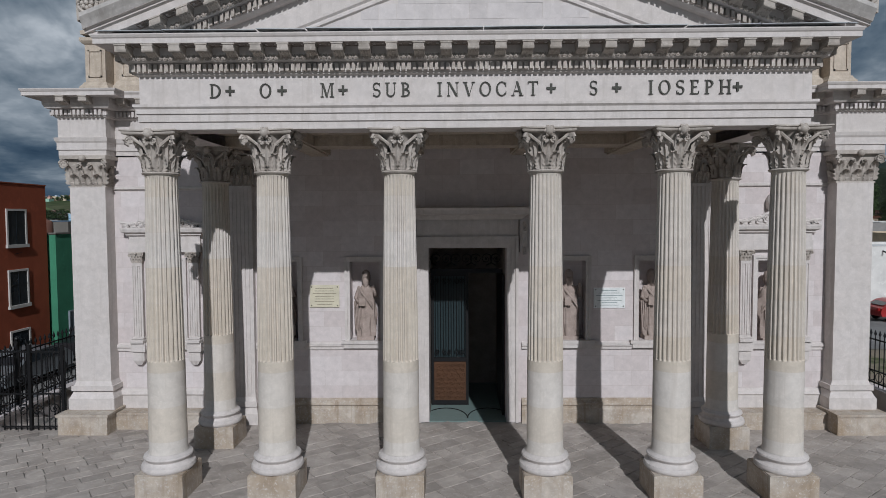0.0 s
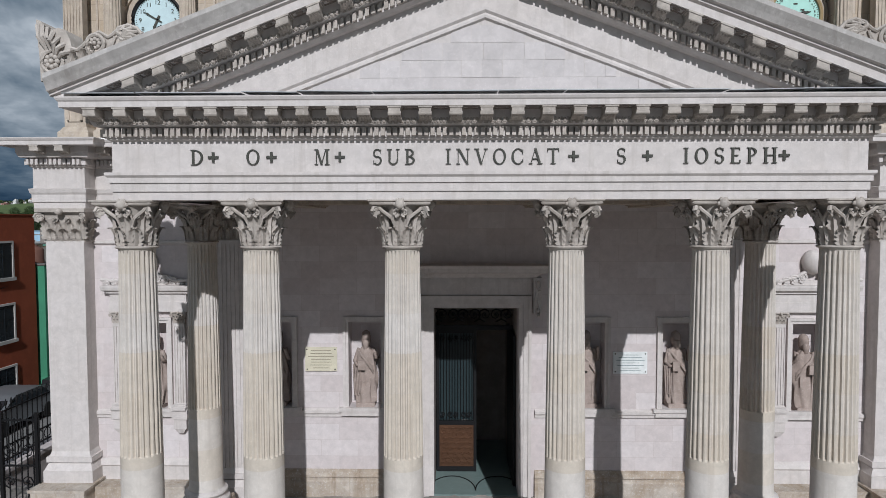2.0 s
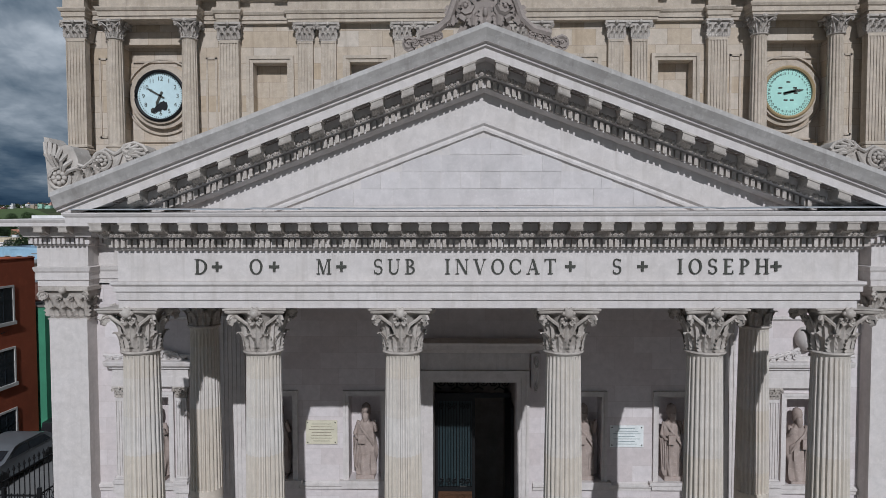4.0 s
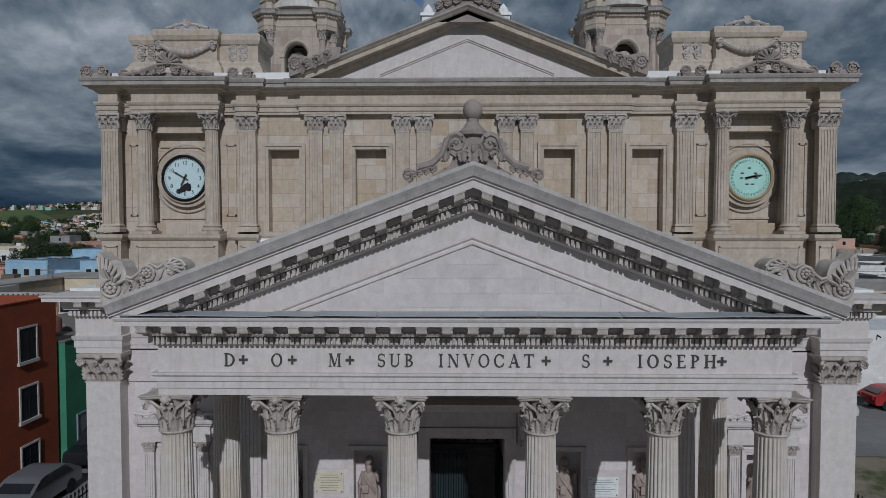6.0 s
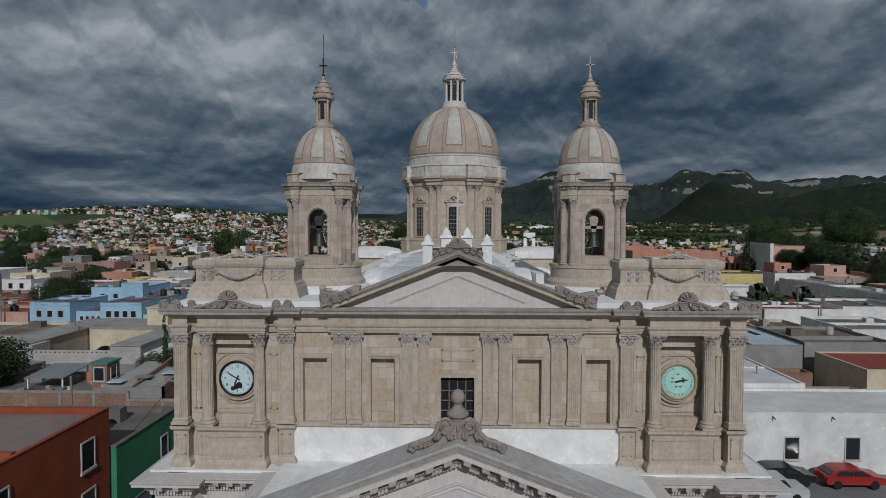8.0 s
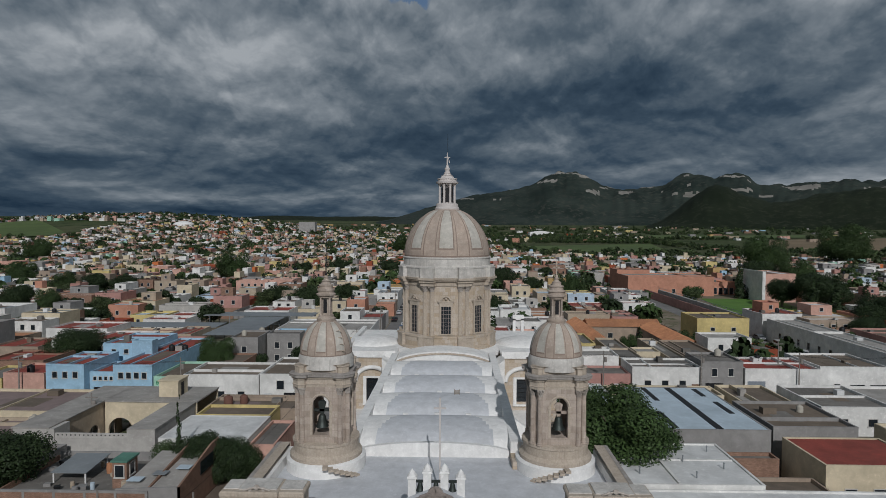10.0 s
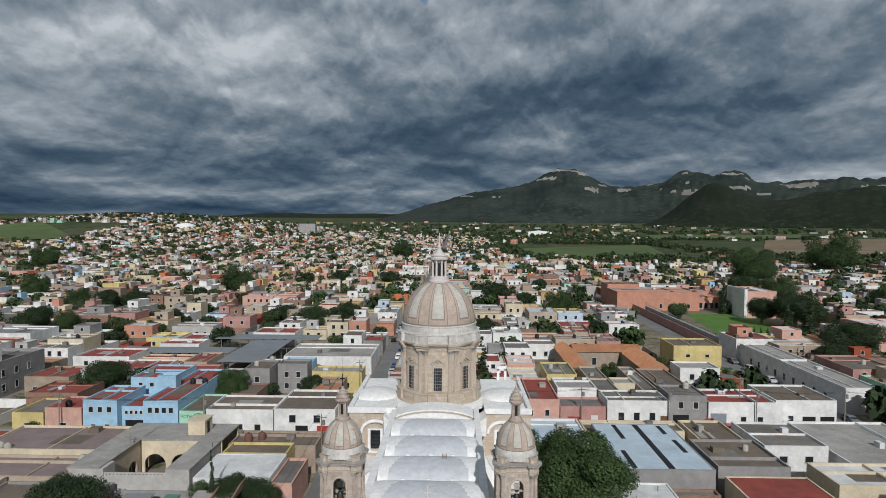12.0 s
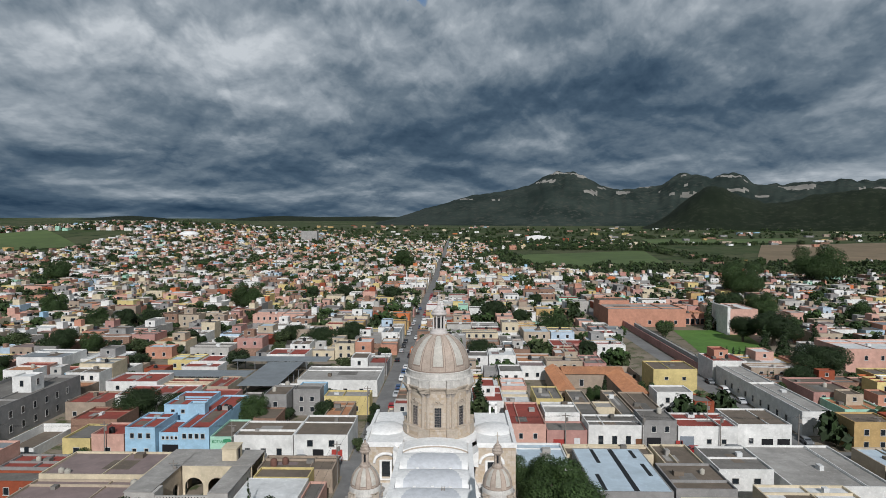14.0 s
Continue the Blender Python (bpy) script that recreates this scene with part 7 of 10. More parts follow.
def ground_mesh():
    v, f = [], []
    rs = [14, 30, 60, 100, 150, 220, 300, 400, 520, 660, 820, 980, 1150, 1350, 1550, 1800, 2100, 2450, 2850, 3300, 3800, 4300, 4700]
    n = 128
    for r in rs:
        for i in range(n):
            a = math.tau * i / n
            x, y = r * math.cos(a), r * math.sin(a)
            v.append((x, y, terrain(x, y)))
    for j in range(len(rs) - 1):
        for i in range(n):
            f.append((j * n + i, (j + 1) * n + i, (j + 1) * n + (i + 1) % n, j * n + (i + 1) % n))
    v.append((0, 0, TOWN_Z))
    for i in range(n):
        f.append((i, (i + 1) % n, len(v) - 1))
    me = bpy.data.meshes.new("ground")
    me.from_pydata(v, [], f)
    me.materials.append(LAND)
    return soften(me, 60)


tagged(new("ground", ground_mesh()), "dry scrub land with grass and bushes round the town", "ground", kind="structure")


def ridge(name, r0, r1, bumps, a0, a1, label, seed, foot, mat=None, n=220, rows=16):
    """A mountain range between two distances from the church, its crest a sum of a few broad humps with rock noise."""
    v, f = [], []
    for j in range(rows + 1):
        t = j / rows
        for i in range(n + 1):
            az = a0 + (a1 - a0) * i / n
            r = r0 + (r1 - r0) * t
            crest = sum(h * math.exp(-abs((az - c) / w) ** p) for c, w, h, p in bumps)
            nz = noise.noise(Vector((az * 0.55, t * 3, seed))) * 0.06 + noise.noise(Vector((az * 1.9, t * 6, seed + 4))) * 0.045
            shape = math.sin(min(1.0, t * 1.25) * math.pi / 2) ** 1.3
            z = foot + crest * max(0.0, shape + nz * min(1.0, t * 3)) - 30 * (t == 0)
            x, y = r * math.sin(radians(az)), r * math.cos(radians(az))
            v.append((x, y, z))
    for j in range(rows):
        for i in range(n):
            k = j * (n + 1) + i
            f.append((k, k + 1, k + n + 2, k + n + 1))
    me = bpy.data.meshes.new(name)
    me.from_pydata(v, [], f)
    me.materials.append(mat or MOUNT)
    if mat is None:
        me.materials.append(CLIFF)
        for q in me.polygons:
            k = noise.noise(Vector((q.center.x / 130, q.center.y / 300, q.center.z / 30)))
            if q.center.z > foot + 150 and k > 0.27 + 0.0009 * abs(foot + 250 - q.center.z):
                q.material_index = 1
    soften(me, 60)
    return tagged(new(name, me), label, "mountain", kind="structure")


ridge("mountain_range", 3000, 4300, [(20, 24, 240, 6), (9.9, 2.8, 108, 2), (20.6, 2.0, 74, 4), (24.0, 1.3, 66, 4), (14.2, 1.4, -14, 2), (34, 5, 18, 2)], -9.0, 54.0, "green scrub covered mountain range darkened for cloud shade, with grey cliffs", 2.0, 45, rows=30, n=420)
# The ridge's cloud shadow is in its material, not cast.
ridge("near_ridge", 2400, 3150, [(22.3, 3.4, 165, 2), (34, 9, 165, 2.4)], 12.0, 54.0, "wooded ridge in painted cloud shade in front of the mountains", 8.0, 28, RIDGE_SHADED)
ridge("low_hills", 3900, 4550, [(-28, 4, 44, 2), (-17, 5, 46, 2), (-8, 6, 50, 2), (-38, 7, 30, 2), (0, 4, 46, 2)], -55.0, 4.0, "low dark hills on the horizon", 5.0, 60, RIDGE_SHADED)


def rise(y):
    """Lifts the laid sheets clear of the coarse land sheet far off."""
    return 0.9 * max(0.0, min(1.0, (y - 500) / 300))


def strip(name, x0, x1, y0, y1, z, mat, label, cat):
    s = Shape()
    n = max(1, int((y1 - y0) / 60))
    for i in range(n):
        a, b = y0 + (y1 - y0) * i / n, y0 + (y1 - y0) * (i + 1) / n
        s.add([(x0, a, terrain(x0, a) + z + rise(a)), (x1, a, terrain(x1, a) + z + rise(a)), (x1, b, terrain(x1, b) + z + rise(b)), (x0, b, terrain(x0, b) + z + rise(b))], [(0, 1, 2, 3)])
    return tagged(part(name, s, mat), label, cat, kind="structure")


strip("road_main", -20.6, -14.4, -40, 1750, 0.06, ASPHALT, "long straight grey asphalt street", "road")
strip("road_cross", -260, -20.6, 73.5, 81.6, 0.05, ASPHALT, "grey asphalt side street", "road")
strip("road_cross_east", -14.4, 260, 80.5, 89.2, 0.05, ASPHALT, "grey asphalt side street", "road")
strip("road_east", 79.5, 85.5, 89.2, 620, 0.05, ASPHALT, "grey asphalt side street", "road")
strip("road_front_east", 14.5, 120, 20.0, 30.8, 0.05, ASPHALT, "grey asphalt street beside the church", "road")
GRASS = material("mown grass", (0.10, 0.20, 0.035), (0.07, 0.14, 0.03), grain=0.8, stain=0.9)
# Crop green lowered a little to hold cloud shade.
FIELD = material("green crop field", (0.095, 0.135, 0.04), (0.065, 0.095, 0.032), grain=0.12, stain=1.0)
DRYFIELD = material("brown ploughed field", (0.22, 0.16, 0.10), (0.16, 0.125, 0.075), grain=0.1, stain=1.0)


def field(name, pts, mat, label, z=0.3):
    """A flat patch laid on the land, cut into a fine grid."""
    (ax, ay), (bx, by), (cx_, cy_), (dx_, dy_) = pts
    n, v, f = 10, [], []
    for j in range(n + 1):
        for i in range(n + 1):
            u, w = i / n, j / n
            x = (ax * (1 - u) + bx * u) * (1 - w) + (dx_ * (1 - u) + cx_ * u) * w
            y = (ay * (1 - u) + by * u) * (1 - w) + (dy_ * (1 - u) + cy_ * u) * w
            v.append((x, y, terrain(x, y) + z))
    for j in range(n):
        for i in range(n):
            k = j * (n + 1) + i
            f.append((k, k + 1, k + n + 2, k + n + 1))
    return tagged(part(name, Shape().add(v, f), mat), label, "field", kind="structure")


def town_sheet():
    """Trodden earth and concrete between the houses."""
    v, f, idx = [], [], {}

    def corner(i, j):
        if (i, j) not in idx:
            x, y = -1000 + i * 40, -40 + j * 40
            idx[i, j] = len(v)
            v.append((x, y, terrain(x, y) + 0.02 + 0.6 * rise(y)))
        return idx[i, j]
    for i in range(45):
        for j in range(40):
            x, y = -980 + i * 40, -20 + j * 40
            wob = 70 * noise.noise(Vector((x / 260, y / 260, 1.7)))
            if (x > 130 and y > 540 - 0.15 * (x - 130) + wob) or (x > 60 and y > 650) or y > 1220 + 0.25 * min(0, x) + wob or (-900 < x < -560 and 780 < y < 1080) or math.hypot(x, y) < 10:
                continue
            f.append((corner(i, j), corner(i + 1, j), corner(i + 1, j + 1), corner(i, j + 1)))
    return Shape().add(v, f)


EARTH = land_material("trodden earth and concrete", (0.25, 0.21, 0.165), (0.17, 0.145, 0.105), (0.075, 0.09, 0.04), 0.035)
tagged(part("town_ground", town_sheet(), EARTH), "dusty trodden earth and concrete between the houses", "ground", kind="structure")
field("lawn", [(99, 188), (128, 190), (140, 252), (108, 252)], GRASS, "bright green mown lawn", 0.08)
field("field_green", [(110, 690), (270, 730), (345, 1090), (95, 960)], FIELD, "green crop field at the town edge", 0.8)
field("field_brown", [(390, 760), (640, 760), (900, 1260), (640, 1260)], DRYFIELD, "brown ploughed field with dry grass", 1.2)
field("field_north", [(420, 1300), (760, 1350), (900, 1600), (480, 1560)], FIELD, "green crop field", 1.5)
field("field_west", [(-640, 800), (-560, 860), (-760, 1080), (-900, 980)], FIELD, "green field on the hill side", 1.5)

# ---- trees ----
LEAF = [material("leaf " + n, c, tuple(k * 0.55 for k in c), third=tuple(k * 1.5 for k in c), grain=1.2, stain=1.0, vary=0.35, bump=0, rough=0.7) for n, c in
        (("dark", (0.026, 0.046, 0.014)), ("mid", (0.042, 0.075, 0.02)), ("olive", (0.06, 0.085, 0.03)))]
BARK = material("grey bark", (0.12, 0.10, 0.08), grain=12)


def crown_mesh(kind, seed, mat, leaves=1500, size=0.62):
    """A crown of many small leaf clusters spread over uneven lobes; it fits a unit of 1 m radius and is scaled."""
    rg = random.Random(seed)
    lobes = []
    if kind == "tall":
        for i in range(14):
            t = i / 13
            lobes.append((rg.uniform(-0.1, 0.1), rg.uniform(-0.1, 0.1), 0.2 + 3.6 * t, 0.42 * (1.05 - t) + 0.05))
    else:
        flat = 0.75 if kind == "wide" else 0.95
        for i in range(16):
            a, r = rg.uniform(0, math.tau), rg.uniform(0.15, 0.72)
            lobes.append((r * math.cos(a), r * math.sin(a), 0.75 * flat + rg.uniform(-0.45, 0.55) * flat, rg.uniform(0.26, 0.46)))
    v, f = [], []
    tot = sum(l[3] ** 2 for l in lobes)
    for lx, ly, lz, lr in lobes:
        for _ in range(int(leaves * lr ** 2 / tot)):
            d = Vector((rg.gauss(0, 1), rg.gauss(0, 1), rg.gauss(0.15, 1))).normalized()
            c = Vector((lx, ly, lz)) + d * lr * rg.uniform(0.72, 1.12)
            n_ = (d + Vector((rg.uniform(-0.7, 0.7), rg.uniform(-0.7, 0.7), rg.uniform(-0.3, 0.7)))).normalized()
            u = n_.cross(Vector((rg.uniform(-1, 1), rg.uniform(-1, 1), rg.uniform(-1, 1)))).normalized()
            w = n_.cross(u)
            s = size * rg.uniform(0.10, 0.24)
            k = len(v)
            v += [c - u * s, c - w * s * 0.6, c + u * s, c + w * s * 0.6]
            f.append((k, k + 1, k + 2, k + 3))
    me = bpy.data.meshes.new("crown")
    me.from_pydata(v, [], f)
    me.materials.append(mat)
    return me


CROWNS = [crown_mesh("round", 1, LEAF[0], 4200, 0.38), crown_mesh("wide", 2, LEAF[1], 4200, 0.38), crown_mesh("round", 3, LEAF[2], 4200, 0.38), crown_mesh("wide", 4, LEAF[0], 4200, 0.38)]
BIG = [crown_mesh("wide", 7, LEAF[0], 34000, 0.14), crown_mesh("round", 8, LEAF[1], 32000, 0.14)]
TALL = crown_mesh("tall", 5, LEAF[0], 1500, 0.5)
trunk_me = Shape().tube([(0, 0, -0.5), (0.03, 0, 0.3), (0, 0.04, 0.8), (0.05, 0, 1.3)], 0.09, 7, 0.55).tube([(0, 0, 0.6), (0.2, 0.1, 1.0), (0.38, 0.2, 1.3)], 0.05, 6, 0.5).tube([(0, 0, 0.7), (-0.2, -0.1, 1.05), (-0.36, -0.2, 1.35)], 0.05, 6, 0.5).tube([(0, 0, 0.6), (-0.1, 0.24, 1.1), (-0.14, 0.4, 1.4)], 0.045, 6, 0.5).mesh("trunk", BARK)
TREE_RG = random.Random(21)


def tree(x, y, r, kind="any", h=None, z=None):
    """A tree of crown radius r; its crown is lifted on a forked trunk."""
    base = terrain(x, y) if z is None else z
    t = thing("tree", "slender dark cypress tree" if kind == "tall" else "leafy dark green broad tree" if r > 5 else "leafy green tree among the houses", "tree", "town trees", at=(x, y, base), turn=TREE_RG.uniform(0, 360))
    if kind == "tall":
        part("trunk", trunk_me, None, t, m=Matrix.Diagonal((r * 2, r * 2, r * 0.8, 1)))
        part("crown", TALL, None, t, m=Matrix.Diagonal((r * 2.2, r * 2.2, (h or 8) / 4.0, 1)))
        return t
    me = BIG[TREE_RG.randrange(2)] if r > 4.5 or (r > 2.6 and y < 150) else TREE_RG.choice(CROWNS)
    k = h or r * TREE_RG.uniform(1.5, 1.9)
    part("trunk", trunk_me, None, t, m=Matrix.Diagonal((r, r, k * 0.55, 1)))
    part("crown", me, None, t, m=Matrix.Translation((0, 0, k * 0.22)) @ Matrix.Diagonal((r, r, k * 0.55, 1)))
    return t


# ---- houses ----
def paint(name, c, **kw):
    return material(name, c, tuple(k * 0.66 for k in c), grain=2.5, stain=0.8, bump=0.08, **kw)


WALLS = dict(white=paint("white wall", (0.74, 0.73, 0.70)), cream=paint("cream wall", (0.62, 0.53, 0.38)), beige=paint("beige wall", (0.45, 0.37, 0.28)), pink=paint("pink wall", (0.58, 0.35, 0.28)), rose=paint("rose wall", (0.45, 0.25, 0.215)),
             salmon=paint("salmon orange wall", (0.50, 0.25, 0.17)), blue=paint("sky blue wall", (0.36, 0.55, 0.70)), paleblue=paint("pale blue wall", (0.45, 0.56, 0.66)), yellow=paint("yellow wall", (0.62, 0.50, 0.22)), ochre=paint("ochre wall", (0.50, 0.34, 0.15)), orange=paint("orange wall", (0.55, 0.17, 0.06)),
             rust=paint("rust red wall", (0.30, 0.075, 0.035)), green=paint("green wall", (0.06, 0.24, 0.14)), mint=paint("mint wall", (0.38, 0.62, 0.48)), grey=paint("grey concrete wall", (0.28, 0.27, 0.26)), brick=material("raw brick wall", (0.33, 0.205, 0.15), (0.23, 0.14, 0.10), grain=6, stain=0.8, joints=(0.28, 0.09, 0.008)), render=paint("pale grey rendered wall", (0.46, 0.44, 0.41)), adobe=paint("tan plaster wall", (0.36, 0.285, 0.22)))
ROOFS = dict(grey=material("grey concrete roof", (0.22, 0.205, 0.185), (0.10, 0.092, 0.082), grain=1.6, stain=1.0), pale=material("pale cement roof", (0.38, 0.36, 0.335), (0.235, 0.22, 0.20), grain=1.6, stain=1.0), white=material("white coated roof", (0.66, 0.66, 0.65), (0.50, 0.50, 0.49), grain=1.6, stain=0.9),
             red=material("red painted roof", (0.31, 0.062, 0.045), (0.19, 0.055, 0.042), grain=1.6, stain=1.0), terra=material("terracotta roof", (0.46, 0.22, 0.11), (0.33, 0.16, 0.09), grain=3, stain=1.0), brown=material("brown earth roof", (0.19, 0.15, 0.115), (0.11, 0.09, 0.07), grain=1.5, stain=1.0),
             plum=material("faded plum roof", (0.24, 0.18, 0.17), (0.19, 0.15, 0.14), grain=1.2, stain=0.9), tin=material("light blue sheet roof", (0.48, 0.56, 0.62), (0.40, 0.48, 0.54), grain=1.2, stain=0.8, rough=0.5), shed=material("dull grey sheet roof", (0.22, 0.24, 0.25), (0.17, 0.18, 0.19), grain=1.2, stain=0.8, rough=0.5))
SILL = paint("pale window trim", (0.55, 0.53, 0.50))
WINDOW_ME, DOOR_ME = {}, {}


def window_mesh(w, h):
    key = (round(w, 1), round(h, 1))
    if key not in WINDOW_ME:
        fr = Shape()
        a, b = w / 2, w / 2 + 0.09
        fr.box(-b, -a, -0.06, 0, -0.09, h + 0.09).box(a, b, -0.06, 0, -0.09, h + 0.09).box(-a, a, -0.06, 0, h, h + 0.09).box(-b - 0.05, b + 0.05, -0.11, 0, -0.15, -0.0)
        gl = Shape().box(-a, a, -0.025, 0, 0, h).box(-0.02, 0.02, -0.04, -0.024, 0, h).box(-a, a, -0.04, -0.024, h * 0.6, h * 0.6 + 0.04)
        WINDOW_ME[key] = (fr.mesh("window", SILL), gl.mesh("pane", GLASS))
    return WINDOW_ME[key]


def face_pose(x0, x1, y0, y1, side, u, z):
    """A place on one outer face: S faces -y, E faces +x, W faces -x. u runs 0 to 1."""
    if side == "S":
        return pose(x0 + (x1 - x0) * u, y0, z)
    if side == "E":
        return pose(x1, y0 + (y1 - y0) * u, z, 0, 0, 90)
    return pose(x0, y0 + (y1 - y0) * u, z, 0, 0, -90)


def house(x0, x1, y0, y1, h, wall, roof, label, openings=(), storeys=1, name="house", group="town houses", slope=0.0, base=None, door=None, parapet=0.4, clutter=True):
    """A flat-roofed house: parapet walls, roof, windows and doors. openings: (side, u, z, w, h)."""
    z0 = (terrain((x0 + x1) / 2, (y0 + y1) / 2) if base is None else base) - 0.4
    top = z0 + 0.4 + h
    t = thing(name, label, "house", group, at=((x0 + x1) / 2, (y0 + y1) / 2, z0 + 0.4))
    mx, my = (x0 + x1) / 2, (y0 + y1) / 2
    X0, X1, Y0, Y1 = x0 - mx, x1 - mx, y0 - my, y1 - my
    rect = [(X0, Y0), (X1, Y0), (X1, Y1), (X0, Y1)]
    part("wall", Shape().sweep(rect, [(0, -0.4), (0, h - 0.06), (0.03, h - 0.05), (0.03, h), (-0.22, h), (-0.22, h - parapet - 0.1)], close=True), WALLS[wall], t)
    part("roof", Shape().box(X0 + 0.21, X1 - 0.21, Y0 + 0.21, Y1 - 0.21, h - parapet - 0.15, h - parapet), ROOFS[roof], t)
    if (x1 - x0) * (y1 - y0) > 70 and clutter:
        q = random.Random(int(x0 * 31 + y0 * 17))
        rz = h - parapet
        for i in range(q.randint(1, 2)):
            if q.random() < 0.5:
                xx = X0 + (X1 - X0) * q.uniform(0.25, 0.75)
                part("roof_divider", Shape().box(xx - 0.09, xx + 0.09, Y0 + 0.22, Y1 - 0.22, rz, rz + q.uniform(0.2, 0.55)), WALLS[wall], t)
            else:
                yy = Y0 + (Y1 - Y0) * q.uniform(0.3, 0.8)
                part("roof_divider", Shape().box(X0 + 0.22, X1 - 0.22, yy - 0.09, yy + 0.09, rz, rz + q.uniform(0.2, 0.55)), WALLS[wall], t)
        ax, ay = X0 + (X1 - X0) * q.uniform(0.15, 0.7), Y0 + (Y1 - Y0) * q.uniform(0.3, 0.8)
        part("roof_hatch", Shape().box(ax, ax + q.uniform(0.8, 1.8), ay, ay + q.uniform(0.8, 1.6), rz, rz + q.uniform(0.35, 1.1)), ROOFS[q.choice(["pale", "grey", "brown", "white"])], t)
        px, py = X0 + (X1 - X0) * q.uniform(0.1, 0.5), Y0 + (Y1 - Y0) * q.uniform(0.1, 0.5)
        part("roof_patch", Shape().box(px, px + (X1 - X0) * q.uniform(0.2, 0.4), py, py + (Y1 - Y0) * q.uniform(0.2, 0.4), rz, rz + 0.02), ROOFS[q.choice(["pale", "grey", "brown", "plum"])], t)
    for side, u, z, w, hh in openings:
        fr, gl = window_mesh(w, hh)
        wn = part("window", fr, None, t, m=face_pose(X0, X1, Y0, Y1, side, u, z))
        part("pane", gl, None, wn)
    for side, u, w, hh, mat in (door or ()):
        key = (w, hh, mat)
        if key not in DOOR_ME:
            DOOR_ME[key] = Shape().box(-w / 2, w / 2, -0.05, 0, 0, hh).box(-w / 2 - 0.08, -w / 2, -0.08, 0, 0, hh + 0.08).box(w / 2, w / 2 + 0.08, -0.08, 0, 0, hh + 0.08).box(-w / 2, w / 2, -0.08, 0, hh, hh + 0.08).mesh("door", DOORS[mat])
        part("door", DOOR_ME[key], None, t, m=face_pose(X0, X1, Y0, Y1, side, u, 0))
    return t


DOORS = dict(wood=material("brown wooden door", (0.16, 0.07, 0.035), grain=10), steel=material("grey steel shutter", (0.22, 0.25, 0.28), grain=6, rough=0.5), white=material("white metal door", (0.6, 0.6, 0.6), grain=6), red=material("red awning cloth", (0.35, 0.05, 0.04), grain=6), dark=DARK)


def row_windows(side, n, z, w, h, a=0.1, b=0.9):
    return [(side, a + (b - a) * (i + 0.5) / n, z, w, h) for i in range(n)]


TANK = {k: soften(Shape().lathe([(0.5, 0), (0.55, 0.05), (0.55, 0.95), (0.48, 1.08), (0.2, 1.2), (0.2, 1.28), (0.01, 1.3)], 16).mesh("water_tank", m), 40) for k, m in (("black", material("black tank plastic", (0.015, 0.015, 0.016), grain=8, rough=0.5)), ("pale", paint("beige tank plastic", (0.45, 0.42, 0.36))), ("rusty", paint("rusty tank", (0.16, 0.08, 0.06))))}
TANK_N = [0]


def tank(x, y, z, kind="black", s=1.0):
    TANK_N[0] += 1
    lab = {"black": "black plastic water tank on a flat roof", "pale": "beige plastic water tank on a flat roof", "rusty": "rusty brown water tank on a flat roof"}[kind]
    return tagged(part("water_tank", TANK[kind], None, None, "", 0, pose(x, y, z) @ Matrix.Diagonal((s, s, s, 1))), lab, "water tank", "rooftop tanks")


RESERVED = []


def built(x0, x1, y0, y1, *a, **k):
    RESERVED.append((x0, x1, y0, y1))
    return house(x0, x1, y0, y1, *a, **k)

# ---- buildings beside the church ----
g = TOWN_Z - 0.3
built(-32.0, -20.6, 3.0, 18.3, 9.0, "rust", "plum", "rust red three-storey building with white framed windows",
      [("E", u, z, 1.15, 1.55) for u in (0.42, 0.86) for z in (0.55, 3.35, 6.15)] + [("E", 0.14, z, 1.15, 1.55) for z in (0.55, 3.35, 6.15)], base=g)
green_house = built(-30.0, -20.3, 18.5, 26.5, 6.6, "green", "grey", "dark green house with grey shutter door", [("E", 0.75, 3.6, 0.9, 1.6)], base=g, door=[("E", 0.3, 3.0, 2.5, "steel")])
part("coping", Shape().sweep([(-4.85, -4.0), (4.85, -4.0), (4.85, 4.0), (-4.85, 4.0)], [(0.04, 6.55), (0.05, 6.56), (0.05, 6.64), (-0.26, 6.64), (-0.26, 6.2)], close=True), ROOFS["grey"], green_house)
tank(-23.5, 22.5, 5.05, "rusty", 0.8)
tank(-25.6, 19.9, 5.05, "black", 0.9)
built(-44, -32.2, 26.8, 36.4, 2.6, "pink", "grey", "low salmon house with grey roof slabs", row_windows("E", 1, 1.0, 1.0, 1.1))
built(-32.0, -20.6, 26.8, 36.4, 2.7, "grey", "grey", "low grey house with flat cement roof", row_windows("E", 2, 0.9, 1.0, 1.2))
tank(-33.4, 34.2, 1.2, "black", 1.15)
tank(-31.0, 33.4, 1.2, "rusty", 0.7)


def framed_wall(sh, fr, x0, x1, y, z0, z1, bay):
    """Brick infill between concrete posts, under a concrete band."""
    sh.box(x0, x1, y, y + 0.16, z0, z1 - 0.22)
    fr.box(x0 - 0.1, x1 + 0.1, y - 0.03, y + 0.19, z1 - 0.219, z1)
    n = max(1, round((x1 - x0) / bay))
    for i in range(n + 1):
        x = x0 + (x1 - x0) * i / n
        fr.box(x - 0.13, x + 0.13, y - 0.04, y + 0.2, z0, z1 - 0.221)


